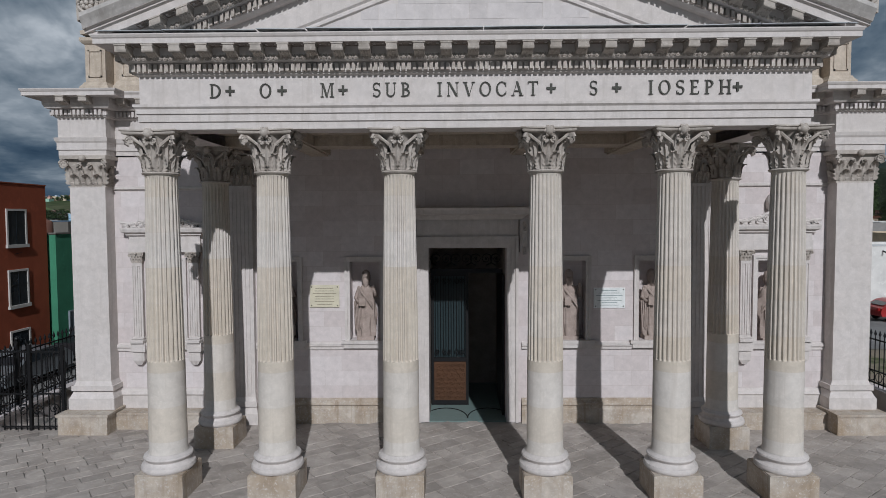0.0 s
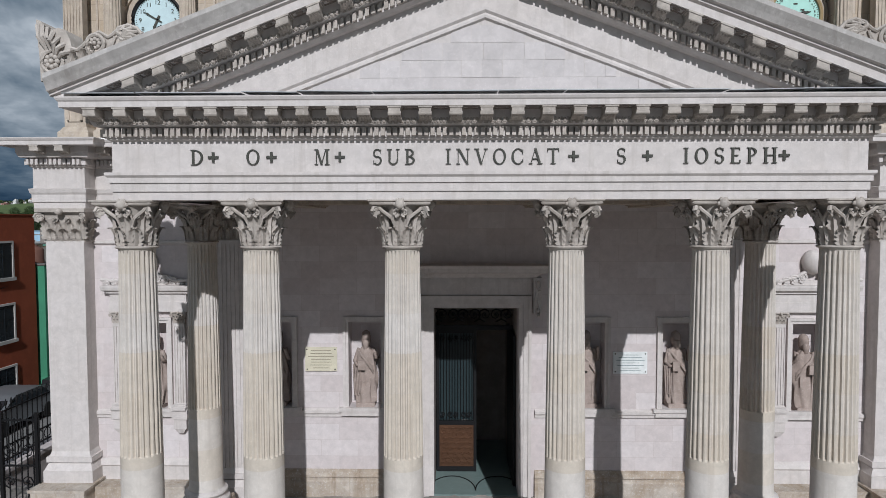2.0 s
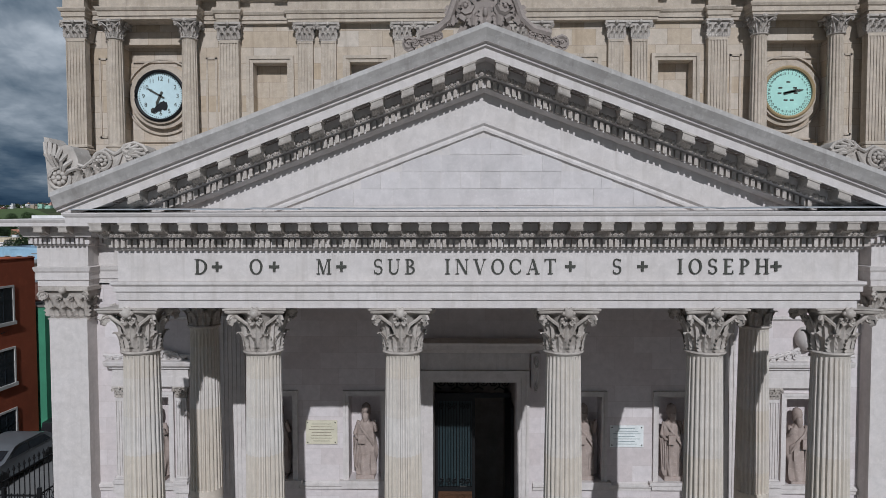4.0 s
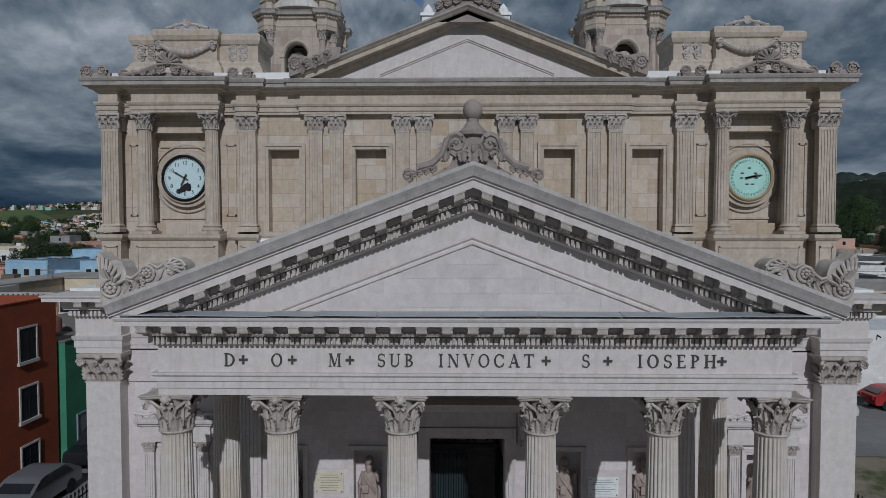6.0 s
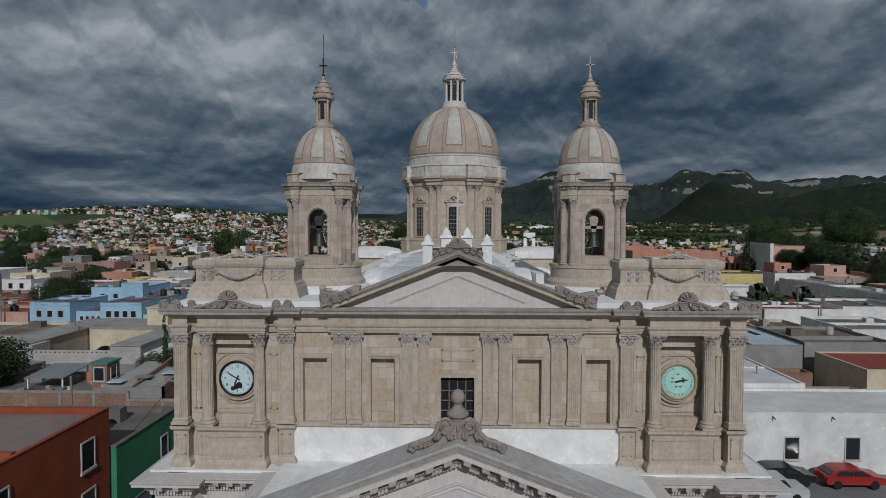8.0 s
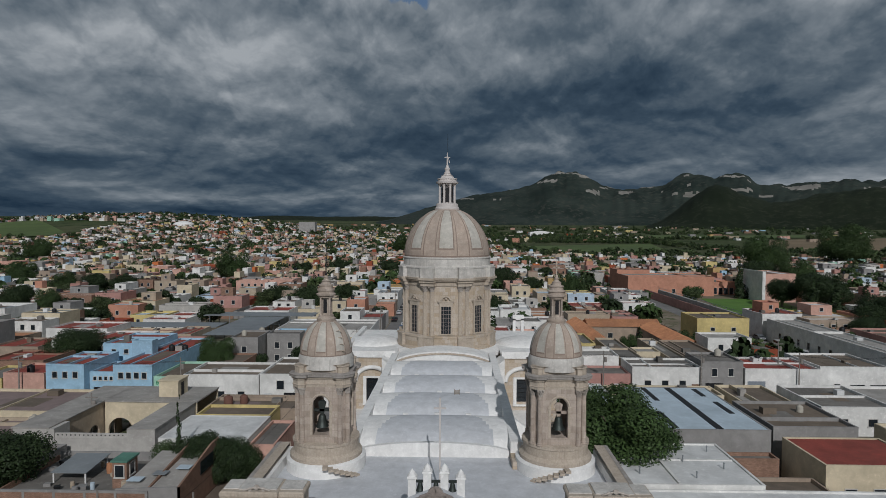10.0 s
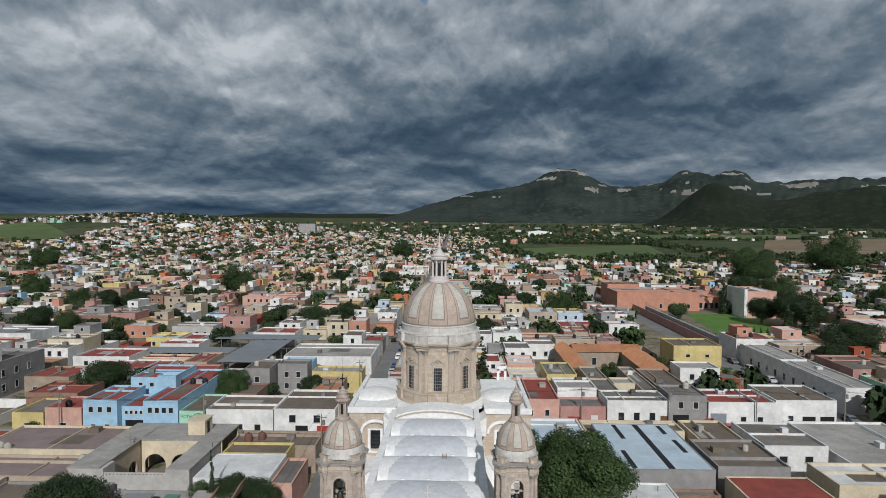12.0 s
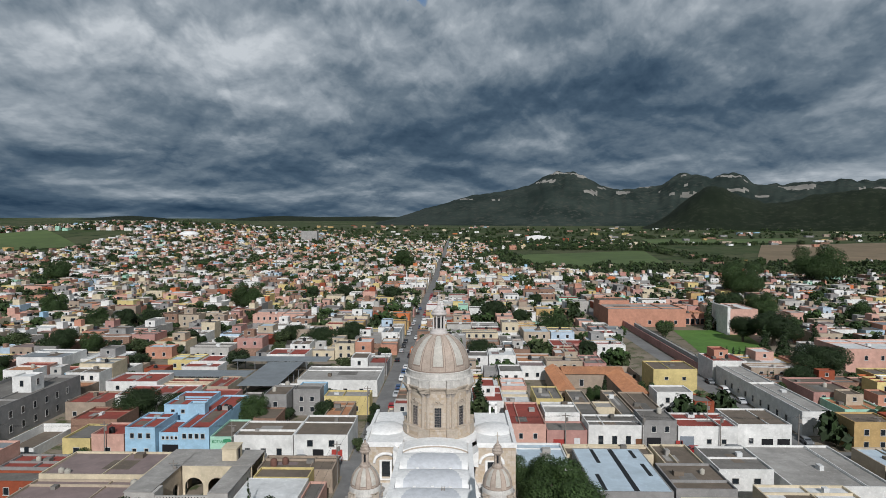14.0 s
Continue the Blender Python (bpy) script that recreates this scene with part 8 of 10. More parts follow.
def arcade(sh, x0, x1, y, thick, z0, z1, n, pier=0.5, foot=0.0, seg=10):
    """A wall of n round arches: open bays between piers, spandrels above."""
    w = (x1 - x0) / n
    r = (w - pier) / 2
    spring = min(z1 - r - 0.35, z0 + 2.1)
    for i in range(n):
        c = x0 + w * (i + 0.5)
        sh.box(c - w / 2, c - r, y, y + thick, z0, spring).box(c + r, c + w / 2, y, y + thick, z0, spring)
        if foot:
            sh.box(c - r, c + r, y + 0.02, y + thick - 0.02, z0, z0 + foot)
        for k in range(seg):
            a0, a1 = math.pi * k / seg, math.pi * (k + 1) / seg
            xa, xb = c + r * math.cos(a1), c + r * math.cos(a0)
            sh.prism([(xa, spring + r * math.sin(a1)), (xb, spring + r * math.sin(a0)), (xb, z1), (xa, z1)], y, y + thick)
        sh.box(c - w / 2, c - r, y, y + thick, spring, z1).box(c + r, c + w / 2, y, y + thick, spring, z1)
    return sh


# Brick terrace house with a sheet canopy and a little rooftop room.
RESERVED.append((-45, -24.5, 36.6, 50))
terrace = thing("terrace_house", "raw brick house with concrete frame and cluttered roof terrace", "house", "town houses", at=(-35, 37, TOWN_Z))
wb, wf = Shape(), Shape()
framed_wall(wb, wf, -10, 5.4, 0, -0.4, 4.6, 3.1)
framed_wall(wb, wf, 5.5, 11.6, 0.02, -0.4, 3.9, 3.0)
part("wall", wb, WALLS["brick"], terrace)
part("concrete_frame", wf, WALLS["grey"], terrace, "grey concrete posts and bands")
part("roof", Shape().box(-10, 5.4, 0.16, 10.5, 3.3, 3.6), ROOFS["grey"], terrace)
part("side_wall", Shape().box(-10.2, -10.0, 0, 10.5, -0.4, 4.2), WALLS["brick"], terrace)
part("back_wall", Shape().box(-10, 5.4, 10.5, 10.7, -0.4, 4.6), WALLS["grey"], terrace)
part("yard_floor", Shape().box(5.5, 11.6, 0.2, 10.7, 1.0, 1.2), ROOFS["brown"], terrace)
# stair house with sloping side walls
part("stair_wall", Shape().add([(2.2, 0.4, 3.6), (8.6, 0.4, 3.6), (8.6, 0.4, 5.0), (2.2, 0.4, 4.7), (2.2, 0.2, 3.6), (8.6, 0.2, 3.6), (8.6, 0.2, 5.0), (2.2, 0.2, 4.7)], [(4, 5, 6, 7), (3, 2, 1, 0), (7, 6, 2, 3), (5, 1, 2, 6), (4, 7, 3, 0)]), WALLS["grey"], terrace)
part("stair_wall", Shape().prism([(0, -0.4), (10.3, -0.4), (10.3, 6.5), (8.2, 6.5), (0, 5.0)], 0, 0.2), WALLS["brick"], terrace, m=Matrix.Translation((8.6, 0.2, 0)) @ Matrix.Rotation(radians(90), 4, "Z"))
part("stair_wall", Shape().prism([(0, 3.3), (9.5, 3.3), (9.5, 5.9), (0, 4.7)], 0, 0.2), WALLS["brick"], terrace, m=Matrix.Translation((5.4, 0.4, 0)) @ Matrix.Rotation(radians(90), 4, "Z"))
part("stair_roof", Shape().add([(2.4, 0.3, 4.55), (8.4, 0.3, 4.55), (8.4, 9.5, 5.2), (2.4, 9.5, 5.2)], [(0, 1, 2, 3)]), ROOFS["pale"], terrace)
for i in range(3):
    part("roof_sheet", Shape().box(2.6 + i * 1.9, 4.0 + i * 1.9, 1.5 + i * 1.4, 2.6 + i * 1.4, 4.95 + i * 0.1, 5.02 + i * 0.1), ROOFS["shed" if i == 1 else "tin"], terrace)
part("window", Shape().box(8.62, 8.68, 5.2, 8.6, 4.2, 5.6).box(8.62, 8.70, 6.7, 6.8, 4.2, 5.6), GLASS, terrace, "wide dark window")
canopy = thing("sheet_canopy", "grey sheet metal canopy on thin white posts", "canopy", at=(-39.8, 43, 2.6))
part("roof", Shape().add([(-1.9, -2.2, 1.15), (1.9, -2.2, 1.15), (1.9, 2.4, 1.55), (-1.9, 2.4, 1.55), (-1.9, -2.2, 1.22), (1.9, -2.2, 1.22), (1.9, 2.4, 1.62), (-1.9, 2.4, 1.62)], [(3, 2, 1, 0), (4, 5, 6, 7), (0, 1, 5, 4), (1, 2, 6, 5), (2, 3, 7, 6), (3, 0, 4, 7)]), ROOFS["shed"], canopy)
for px_ in (-1.7, 1.7):
    for py_ in (-2.0, 2.1):
        part("post", Shape().box(px_ - 0.06, px_ + 0.06, py_ - 0.06, py_ + 0.06, 0, 1.3 + 0.06 * py_), WHITE, canopy)
room = thing("rooftop_room", "small brick rooftop room with green window and green roof", "room", "rooftop rooms", at=(-33.85, 41.0, 2.6))
part("wall", Shape().box(-0.75, 0.75, -1.1, 1.1, 0, 2.75), WALLS["brick"], room)
part("roof", Shape().box(-0.9, 0.9, -1.25, 1.25, 2.75, 2.92), paint("green roof sheet", (0.10, 0.22, 0.17)), room, "dull green roof sheet")
for m_ in (Matrix.Translation((0, -1.1, 1.2)), Matrix.Translation((0.75, 0, 1.2)) @ Matrix.Rotation(radians(90), 4, "Z")):
    fr, gl = window_mesh(0.9, 1.2)
    wn_ = part("window", fr, None, room, m=m_)
    part("pane", gl, None, wn_)
JUNK = random.Random(5)
for i in range(16):
    x_, y_ = JUNK.uniform(-44, -33), JUNK.uniform(38, 46)
    k_ = JUNK.choice(["planter", "crate", "barrel"])
    s_ = JUNK.uniform(0.3, 0.55)
    sh_ = Shape().taper(0, 0, 0, s_ * 1.2, s_ * 0.6, s_ * 0.6, s_ * 0.8, s_ * 0.8) if k_ == "planter" else Shape().box(-s_, s_, -s_ * 0.7, s_ * 0.7, 0, s_) if k_ == "crate" else Shape().lathe([(s_ * 0.6, 0), (s_ * 0.66, s_), (s_ * 0.6, s_ * 2)], 12)
    solid(k_, sh_, JUNK.choice([WALLS["grey"], WALLS["beige"], TANK["black"].materials[0], ROOFS["tin"], ROOFS["terra"]]), {"planter": "small planter on a roof terrace", "crate": "weathered storage crate on a roof terrace", "barrel": "dull barrel on a roof terrace"}[k_], k_, "terrace clutter", m=pose(x_, y_, 2.6, 0, 0, JUNK.uniform(0, 90)))
solid("gas_tank", Shape().tube([(-0.9, 0, 0), (-0.75, 0, 0), (0.75, 0, 0), (0.9, 0, 0)], 0.32, 12), WHITE, "white lying gas tank beside a brick house", "gas tank", m=pose(-25.2, 41.0, 0.62, 0, 0, 50))
# Grey rendered house round a court, with cream arches.
RESERVED.append((-54.5, -35.8, 51.5, 72.5))
court = thing("courtyard_house", "grey rendered house with cream arched gallery round a court", "house", "town houses", at=(-45, 52, TOWN_Z))
part("front_wall", Shape().box(-3.6, 5.4, 0, 0.25, -0.4, 5.2).box(-3.6, 5.4, -0.04, 0.29, 4.55, 4.7), WALLS["render"], court)
for i in range(16):
    part("wall_hole", Shape().box(-3.3 + i * 0.54, -3.15 + i * 0.54, -0.02, 0.05, 4.9, 5.05), DARK, court)
part("corner_block", Shape().box(-8.8, -3.62, -0.1, 3.0, -0.4, 5.75), WALLS["render"], court)
part("corner_block", Shape().box(5.42, 8.9, -0.1, 3.0, -0.4, 5.75), WALLS["render"], court)
part("side_wing", Shape().box(5.6, 8.9, 3.0, 11.5, -0.4, 5.75), WALLS["render"], court)
part("wing_roof", Shape().box(5.5, 9.0, -0.2, 11.6, 5.75, 5.9), ROOFS["pale"], court)
part("wing_roof", Shape().box(-9.0, -4.2, -0.2, 20.0, 5.75, 5.9), ROOFS["pale"], court)
ew = Shape()
arcade(ew, 3.2, 20.0, 0, 0.35, -0.4, 5.7, 4, 1.5)
part("gallery", ew, WALLS["beige"], court, "tan arched gallery wall", m=Matrix.Translation((-4.4, 0, 0)) @ Matrix.Rotation(radians(90), 4, "Z"))
part("gallery_back", Shape().box(-8.8, -8.5, 3.0, 20.0, -0.4, 5.7), WALLS["beige"], court)
part("gallery", arcade(Shape(), -4.2, 9.0, 11.9, 0.35, -0.4, 5.7, 3, 0.9), WALLS["cream"], court, "cream arched gallery wall")
part("gallery_back", Shape().box(-4.2, 9.0, 19.5, 19.8, -0.4, 5.7), WALLS["cream"], court)
part("gallery_roof", Shape().box(-4.3, 9.1, 11.8, 20.0, 5.7, 5.9), ROOFS["pale"], court)
part("stair_tower", Shape().box(2.6, 5.4, 14.0, 17.2, 5.9, 8.2).box(2.45, 5.55, 13.85, 17.35, 8.2, 8.35), WALLS["cream"], court)
part("tower_door", Shape().box(5.4, 5.44, 15.0, 15.9, 5.95, 7.8), DARK, court)
part("court_floor", Shape().box(-4.4, 5.6, 0.2, 12, -0.1, 0.12), CONCRETE, court)
built(-74.5, -54.8, 60.5, 72.0, 5.3, "cream", "plum", "cream house with wide faded plum roof", row_windows("S", 3, 0.6, 1.6, 2.4))
built(-74.5, -54.8, 52.0, 60.2, 4.5, "beige", "plum", "tan house with faded plum roof", row_windows("S", 3, 0.6, 1.3, 2.0))
built(-35.0, -24.2, 50.5, 59.8, 5.2, "white", "white", "house with bright white coated roof", [("E", 0.4, 1.2, 1.0, 1.3)], parapet=0.06, clutter=False)
built(-34.5, -24.4, 60.2, 65.0, 5.2, "yellow", "brown", "yellow walled house with brown roof", [("S", 0.5, 1.2, 1.2, 1.2)])
built(-24.0, -20.9, 50.5, 60.0, 4.6, "pink", "grey", "pale pink house with grey roof", [("S", 0.4, 1.0, 0.8, 1.2)])
built(-35.5, -21.0, 65.4, 72.5, 4.6, "adobe", "brown", "tan house with weathered roof terraces", row_windows("S", 2, 1.0, 1.0, 1.2))
tank(-33, 68, 3.2, "rusty", 1.2)
tank(-31, 69, 3.2, "rusty", 1.1)
built(-84, -62.5, 40.0, 51.6, 4.6, "beige", "grey", "beige house with grey cement roof", row_windows("S", 3, 1.0, 1.2, 1.2))
built(-62.0, -46.5, 38.0, 51.0, 4.2, "grey", "brown", "grey block house with patched roof", row_windows("S", 3, 1.0, 1.2, 1.2))
tank(-70, 62, 3.5, "pale", 1.0)
tank(-71.5, 62.5, 3.5, "pale", 1.0)
tank(-55, 57.5, 3.2, "pale", 1.2)

# Blue house with red roofs.
RESERVED.append((-71, -49, 82, 108))
built(-70.0, -63.3, 82.0, 93.0, 7.0, "blue", "red", "sky blue two-storey house wing with red roof", row_windows("S", 3, 4.6, 0.8, 1.0) + row_windows("S", 2, 1.2, 0.8, 1.0))
built(-63.2, -58.4, 83.4, 92.0, 5.4, "blue", "red", "sky blue entrance wing with dark gate", row_windows("S", 4, 3.9, 0.5, 0.6), door=[("S", 0.55, 3.6, 2.6, "dark")])
built(-58.2, -51.4, 81.9, 108, 7.0, "blue", "red", "long sky blue two-storey house with red roof", row_windows("S", 4, 4.6, 0.8, 1.0) + row_windows("S", 4, 1.2, 0.8, 1.0))
built(-67.5, -58.4, 95.0, 107, 8.2, "blue", "red", "sky blue upper house block with red roof", row_windows("S", 3, 6.2, 0.8, 0.8))
built(-60.5, -56.6, 92.5, 94.8, 9.2, "blue", "pale", "sky blue stair tower with pale roof", [])
for i in range(3):
    tank(-54.5 + i * 1.3, 96 + (i % 2), 5.6, "black", 1.0)
built(-77.5, -70.3, 82.0, 90.0, 5.4, "pink", "red", "salmon house with red roof", [("S", 0.5, 1.1, 1.1, 1.3)])
built(-84, -77.8, 82.0, 92.0, 4.4, "yellow", "grey", "yellow house with grey roof", [("S", 0.5, 1.1, 1.3, 1.2)])
tank(-74, 84, 4.0, "black", 1.1)
for x0, x1, y0, y1, h_, wl_ in ((-89, -77.9, 93, 103, 5.2, "brick"), (-100, -89.3, 108, 119, 4.8, "adobe"), (-89, -80, 112, 123, 5.6, "white"), (-79.5, -69, 110, 121, 6.2, "white"), (-68.5, -58, 110, 122, 4.8, "rose"), (-99, -84, 125, 136, 6.0, "white"), (-83.5, -70, 124, 135, 4.6, "cream"), (-69, -63, 124, 136, 5.0, "beige"), (-66, -52, 170, 181, 4.6, "white"), (-88, -76, 150, 158, 4.6, "white")):
    built(x0, x1, y0, y1, h_, wl_, "red", ("two-storey " if h_ > 5.5 else "low ") + {"brick": "brick", "adobe": "tan", "white": "white", "rose": "rose", "cream": "cream", "beige": "beige"}[wl_] + " house with red painted roof", row_windows("S", 3, 1.2 + (2.4 if h_ > 5.5 else 0), 1.0, 1.1))
# White corner shop row and its green sign.
bot = built(-51.2, -46.2, 82.0, 94.0, 5.0, "mint", "brown", "mint green shop front with steel shutter", [], door=[("S", 0.5, 2.6, 2.2, "steel")])
text("shop_lettering", "BOTANICA", -50.7, 81.93, 2.6, 0.95, material("green sign paint", (0.05, 0.25, 0.12), grain=10), None, 0.02, width=3.6)
tagged(bpy.data.objects["shop_lettering"], "green painted shop lettering on a mint wall", "lettering")
solid("shop_sign", Shape().lathe([(0.7, 0), (0.75, 0.03), (0.75, 0.08)], 24), material("green sign board", (0.05, 0.25, 0.12), grain=10), "green oval shop sign board", "sign", m=pose(-47.4, 81.92, 3.2, 90, 0, 0) @ Matrix.Diagonal((1.3, 0.55, 1, 1)))
built(-46.0, -33.0, 82.0, 92.0, 5.4, "white", "brown", "long white street house with weathered roof", row_windows("S", 3, 1.0, 1.1, 1.5))
built(-32.8, -21.0, 82.0, 96.0, 5.6, "white", "brown", "white corner house with red painted base and awning", row_windows("S", 2, 3.0, 1.2, 1.4), door=[("S", 0.12, 1.2, 2.2, "white"), ("S", 0.45, 2.2, 2.3, "dark"), ("S", 0.8, 2.2, 2.3, "red")])
built(-30, -24, 100, 112, 4.4, "adobe", "terra", "tan house with terracotta lean-to roof", [])
built(-33, -20.8, 114, 120, 5.2, "yellow", "pale", "yellow painted rooftop house", row_windows("S", 2, 1.2, 1.1, 1.2))
built(-45, -21, 132, 150, 5.0, "white", "pale", "white long house with pale ribbed roof", row_windows("S", 4, 1.2, 1.1, 1.2))
# Parking sheds.
for x0, x1, y0, y1, lift in ((-96, -62.5, 138, 146, 0.0), (-62, -50, 128, 159.5, -0.25), (-75, -42, 160, 168, -0.1)):
    RESERVED.append((x0, x1, y0, y1))
    sh = thing("parking_shed", "long open parking shed with grey sheet roof", "shed", "parking sheds", at=((x0 + x1) / 2, (y0 + y1) / 2, TOWN_Z + lift))
    hx, hy = (x1 - x0) / 2, (y1 - y0) / 2
    part("roof", Shape().box(-hx, hx, -hy, hy, 4.3, 4.42), ROOFS["shed"], sh)
    for i in range(int(max(hx, hy) / 3)):
        for s_ in (-0.95, 0.95):
            px_, py_ = ((-hx + i * 6 + 2, hy * s_) if hx > hy else (hx * s_, -hy + i * 6 + 2))
            part("post", Shape().box(px_ - 0.08, px_ + 0.08, py_ - 0.08, py_ + 0.08, -0.2, 4.3), ROOFS["shed"], sh)
# Grey chapel-like building with a small belfry.
RESERVED.append((-125, -100, 84, 125))
built(-122, -104.5, 84, 122, 8.6, "grey", "grey", "pale grey two-storey building with small dark windows", row_windows("E", 7, 4.9, 1.0, 1.6) + row_windows("E", 7, 1.4, 1.0, 1.6), parapet=0.8)
built(-112.5, -107.5, 106, 111, 12.0, "white", "white", "white square belfry block with dark openings", [("S", 0.5, 9.4, 0.9, 1.5), ("E", 0.5, 9.4, 0.9, 1.5)])

# East side.
annex = built(17.5, 47.0, 31.2, 38.5, 4.9, "white", "white", "long white building with barred windows and coated roof", [("S", u, 1.2, 1.05, 1.7) for u in (0.30, 0.46, 0.62, 0.8)], door=[("S", 0.12, 1.4, 2.3, "dark")], clutter=False, parapet=0.2)
for i in range(6):
    part("roof_spout", Shape().tube([(-12 + i * 4.6, -3.62, 4.55), (-12 + i * 4.6, -4.0, 4.45)], 0.05, 6), IRON, annex)
rear = built(17.5, 31.5, 38.7, 50.6, 5.3, "white", "white", "white rear annexe with coated roof and vent pipes", [], clutter=False, parapet=0.15)
for x_, y_ in ((-4.5, -3), (-4.2, 2.5), (1.0, -4), (1.2, 0.5), (4.8, -1.5), (5.0, 3.6)):
    part("vent_pipe", Shape().lathe([(0.07, 5.1), (0.07, 5.75), (0.13, 5.78), (0.02, 5.9)], 8, (x_, y_, 0)), ROOFS["shed"], rear)
part("roof_ridge", Shape().box(-1.4, -1.1, -5.7, 5.7, 5.1, 5.32), WALLS["white"], rear)
part("roof_ridge", Shape().box(-6.7, 6.7, 0.8, 1.0, 5.1, 5.28), WALLS["white"], rear)
built(26.0, 39.5, 53.6, 74.0, 6.0, "grey", "tin", "hall with light blue sheet roof and dark skylight strips", [], clutter=False, parapet=0.05)
for (xa, ya, xb, yb) in ((28.0, 54.2, 28.3, 61.0), (33.2, 54.0, 33.7, 73.5), (37.6, 60.5, 37.9, 66.0), (29.6, 66.5, 29.9, 73.4), (37.2, 69.0, 37.5, 73.0)):
    solid("skylight", Shape().box(xa - 0.2, xb + 0.2, ya, yb, TOWN_Z + 5.95, TOWN_Z + 6.02), TANK["black"].materials[0], "dark skylight strip on the sheet roof", "skylight", "roof skylights")
built(25.5, 39.2, 51.0, 53.2, 3.4, "brick", "grey", "low brick building with patched roof", [])
built(40.5, 52.0, 44.0, 53.0, 5.4, "cream", "red", "cream house with faded red painted roof", row_windows("S", 3, 1.4, 1.2, 1.4), clutter=False, parapet=0.15)
built(32.2, 40.2, 39.0, 46.0, 3.2, "adobe", "brown", "low tan yard house with patched brown roof", row_windows("S", 2, 1.0, 1.0, 1.2))
built(40.2, 50.6, 54.5, 66.0, 6.2, "grey", "brown", "grey plastered house with weathered roof slabs", row_windows("S", 2, 3.4, 1.2, 1.2))
built(54.5, 70.0, 49.5, 57.5, 5.8, "cream", "white", "cream house with white roof", row_windows("S", 3, 1.4, 1.2, 1.4))
built(43.0, 50.5, 66.6, 79.0, 5.2, "cream", "brown", "cream walled yard house", [])
built(51.0, 61.0, 63.0, 75.0, 6.3, "white", "grey", "white house with grey roof and antenna", row_windows("S", 2, 3.6, 1.2, 1.0))
built(62.0, 80.0, 58.5, 79.0, 5.2, "white", "pale", "white long house with pale roof", row_windows("S", 4, 1.4, 1.2, 1.4))
built(25.0, 42.5, 74.0, 79.8, 4.8, "cream", "brown", "cream walled house with brown roof", [])
built(14.8, 24.6, 66.5, 79.8, 5.0, "white", "tin", "white annexe with pale sheet roof", [])
tank(45.0, 35, 3.7, "black", 1.0)
tank(47.5, 62, 4.8, "pale", 0.8)
# Row across the street to the north-east.
built(15.0, 23.2, 90.4, 108.0, 5.6, "pink", "red", "salmon pink house with red roof", row_windows("S", 2, 2.2, 0.8, 1.2))
built(23.4, 32.6, 90.4, 97.0, 4.2, "rose", "grey", "low rose wall with awning", [], door=[("S", 0.3, 2.4, 2.0, "red"), ("S", 0.75, 1.2, 2.3, "white")])
built(24.0, 32.4, 98.0, 107.0, 6.0, "white", "pale", "plain white back house with pale roof", [])
built(32.8, 45.3, 90.0, 98.0, 5.6, "white", "grey", "white house with brick framed windows and wooden door", row_windows("S", 3, 1.2, 1.1, 1.9, 0.1, 0.85), door=[("S", 0.92, 1.4, 2.4, "wood")])
built(32.8, 37.4, 98.2, 121, 5.4, "beige", "grey", "beige courtyard wing with grey roof", [])
built(42.6, 46.0, 98.2, 121, 5.4, "beige", "grey", "beige courtyard wing with grey roof", [])
built(37.6, 42.4, 104.0, 109.0, 5.6, "cream", "pale", "cream arcade across a courtyard", row_windows("S", 2, 0.5, 1.6, 2.6))
built(45.6, 53.0, 90.6, 99.0, 6.6, "grey", "grey", "grey two-storey house with dark garage door", row_windows("S", 2, 3.9, 0.9, 1.3), door=[("S", 0.3, 3.0, 2.5, "dark")])
built(53.2, 66.6, 90.2, 100.5, 5.4, "white", "red", "white house with red roof and blue gate", row_windows("S", 2, 1.4, 1.0, 1.0, 0.4, 0.9), door=[("S", 0.15, 3.0, 3.0, "steel"), ("S", 0.02, 1.4, 2.0, "red")])
built(66.8, 79.0, 90.6, 103, 5.8, "white", "brown", "white corner house with dark doors", [("S", 0.25, 1.4, 1.0, 1.2)], door=[("S", 0.55, 2.4, 2.4, "dark"), ("S", 0.85, 2.6, 2.4, "dark")])
built(47.0, 54.0, 101, 120, 5.2, "adobe", "brown", "tan house with brown roof", [])
tank(51, 97, 5.3, "pale", 1.1)
tank(59, 98, 4.2, "black", 0.9)
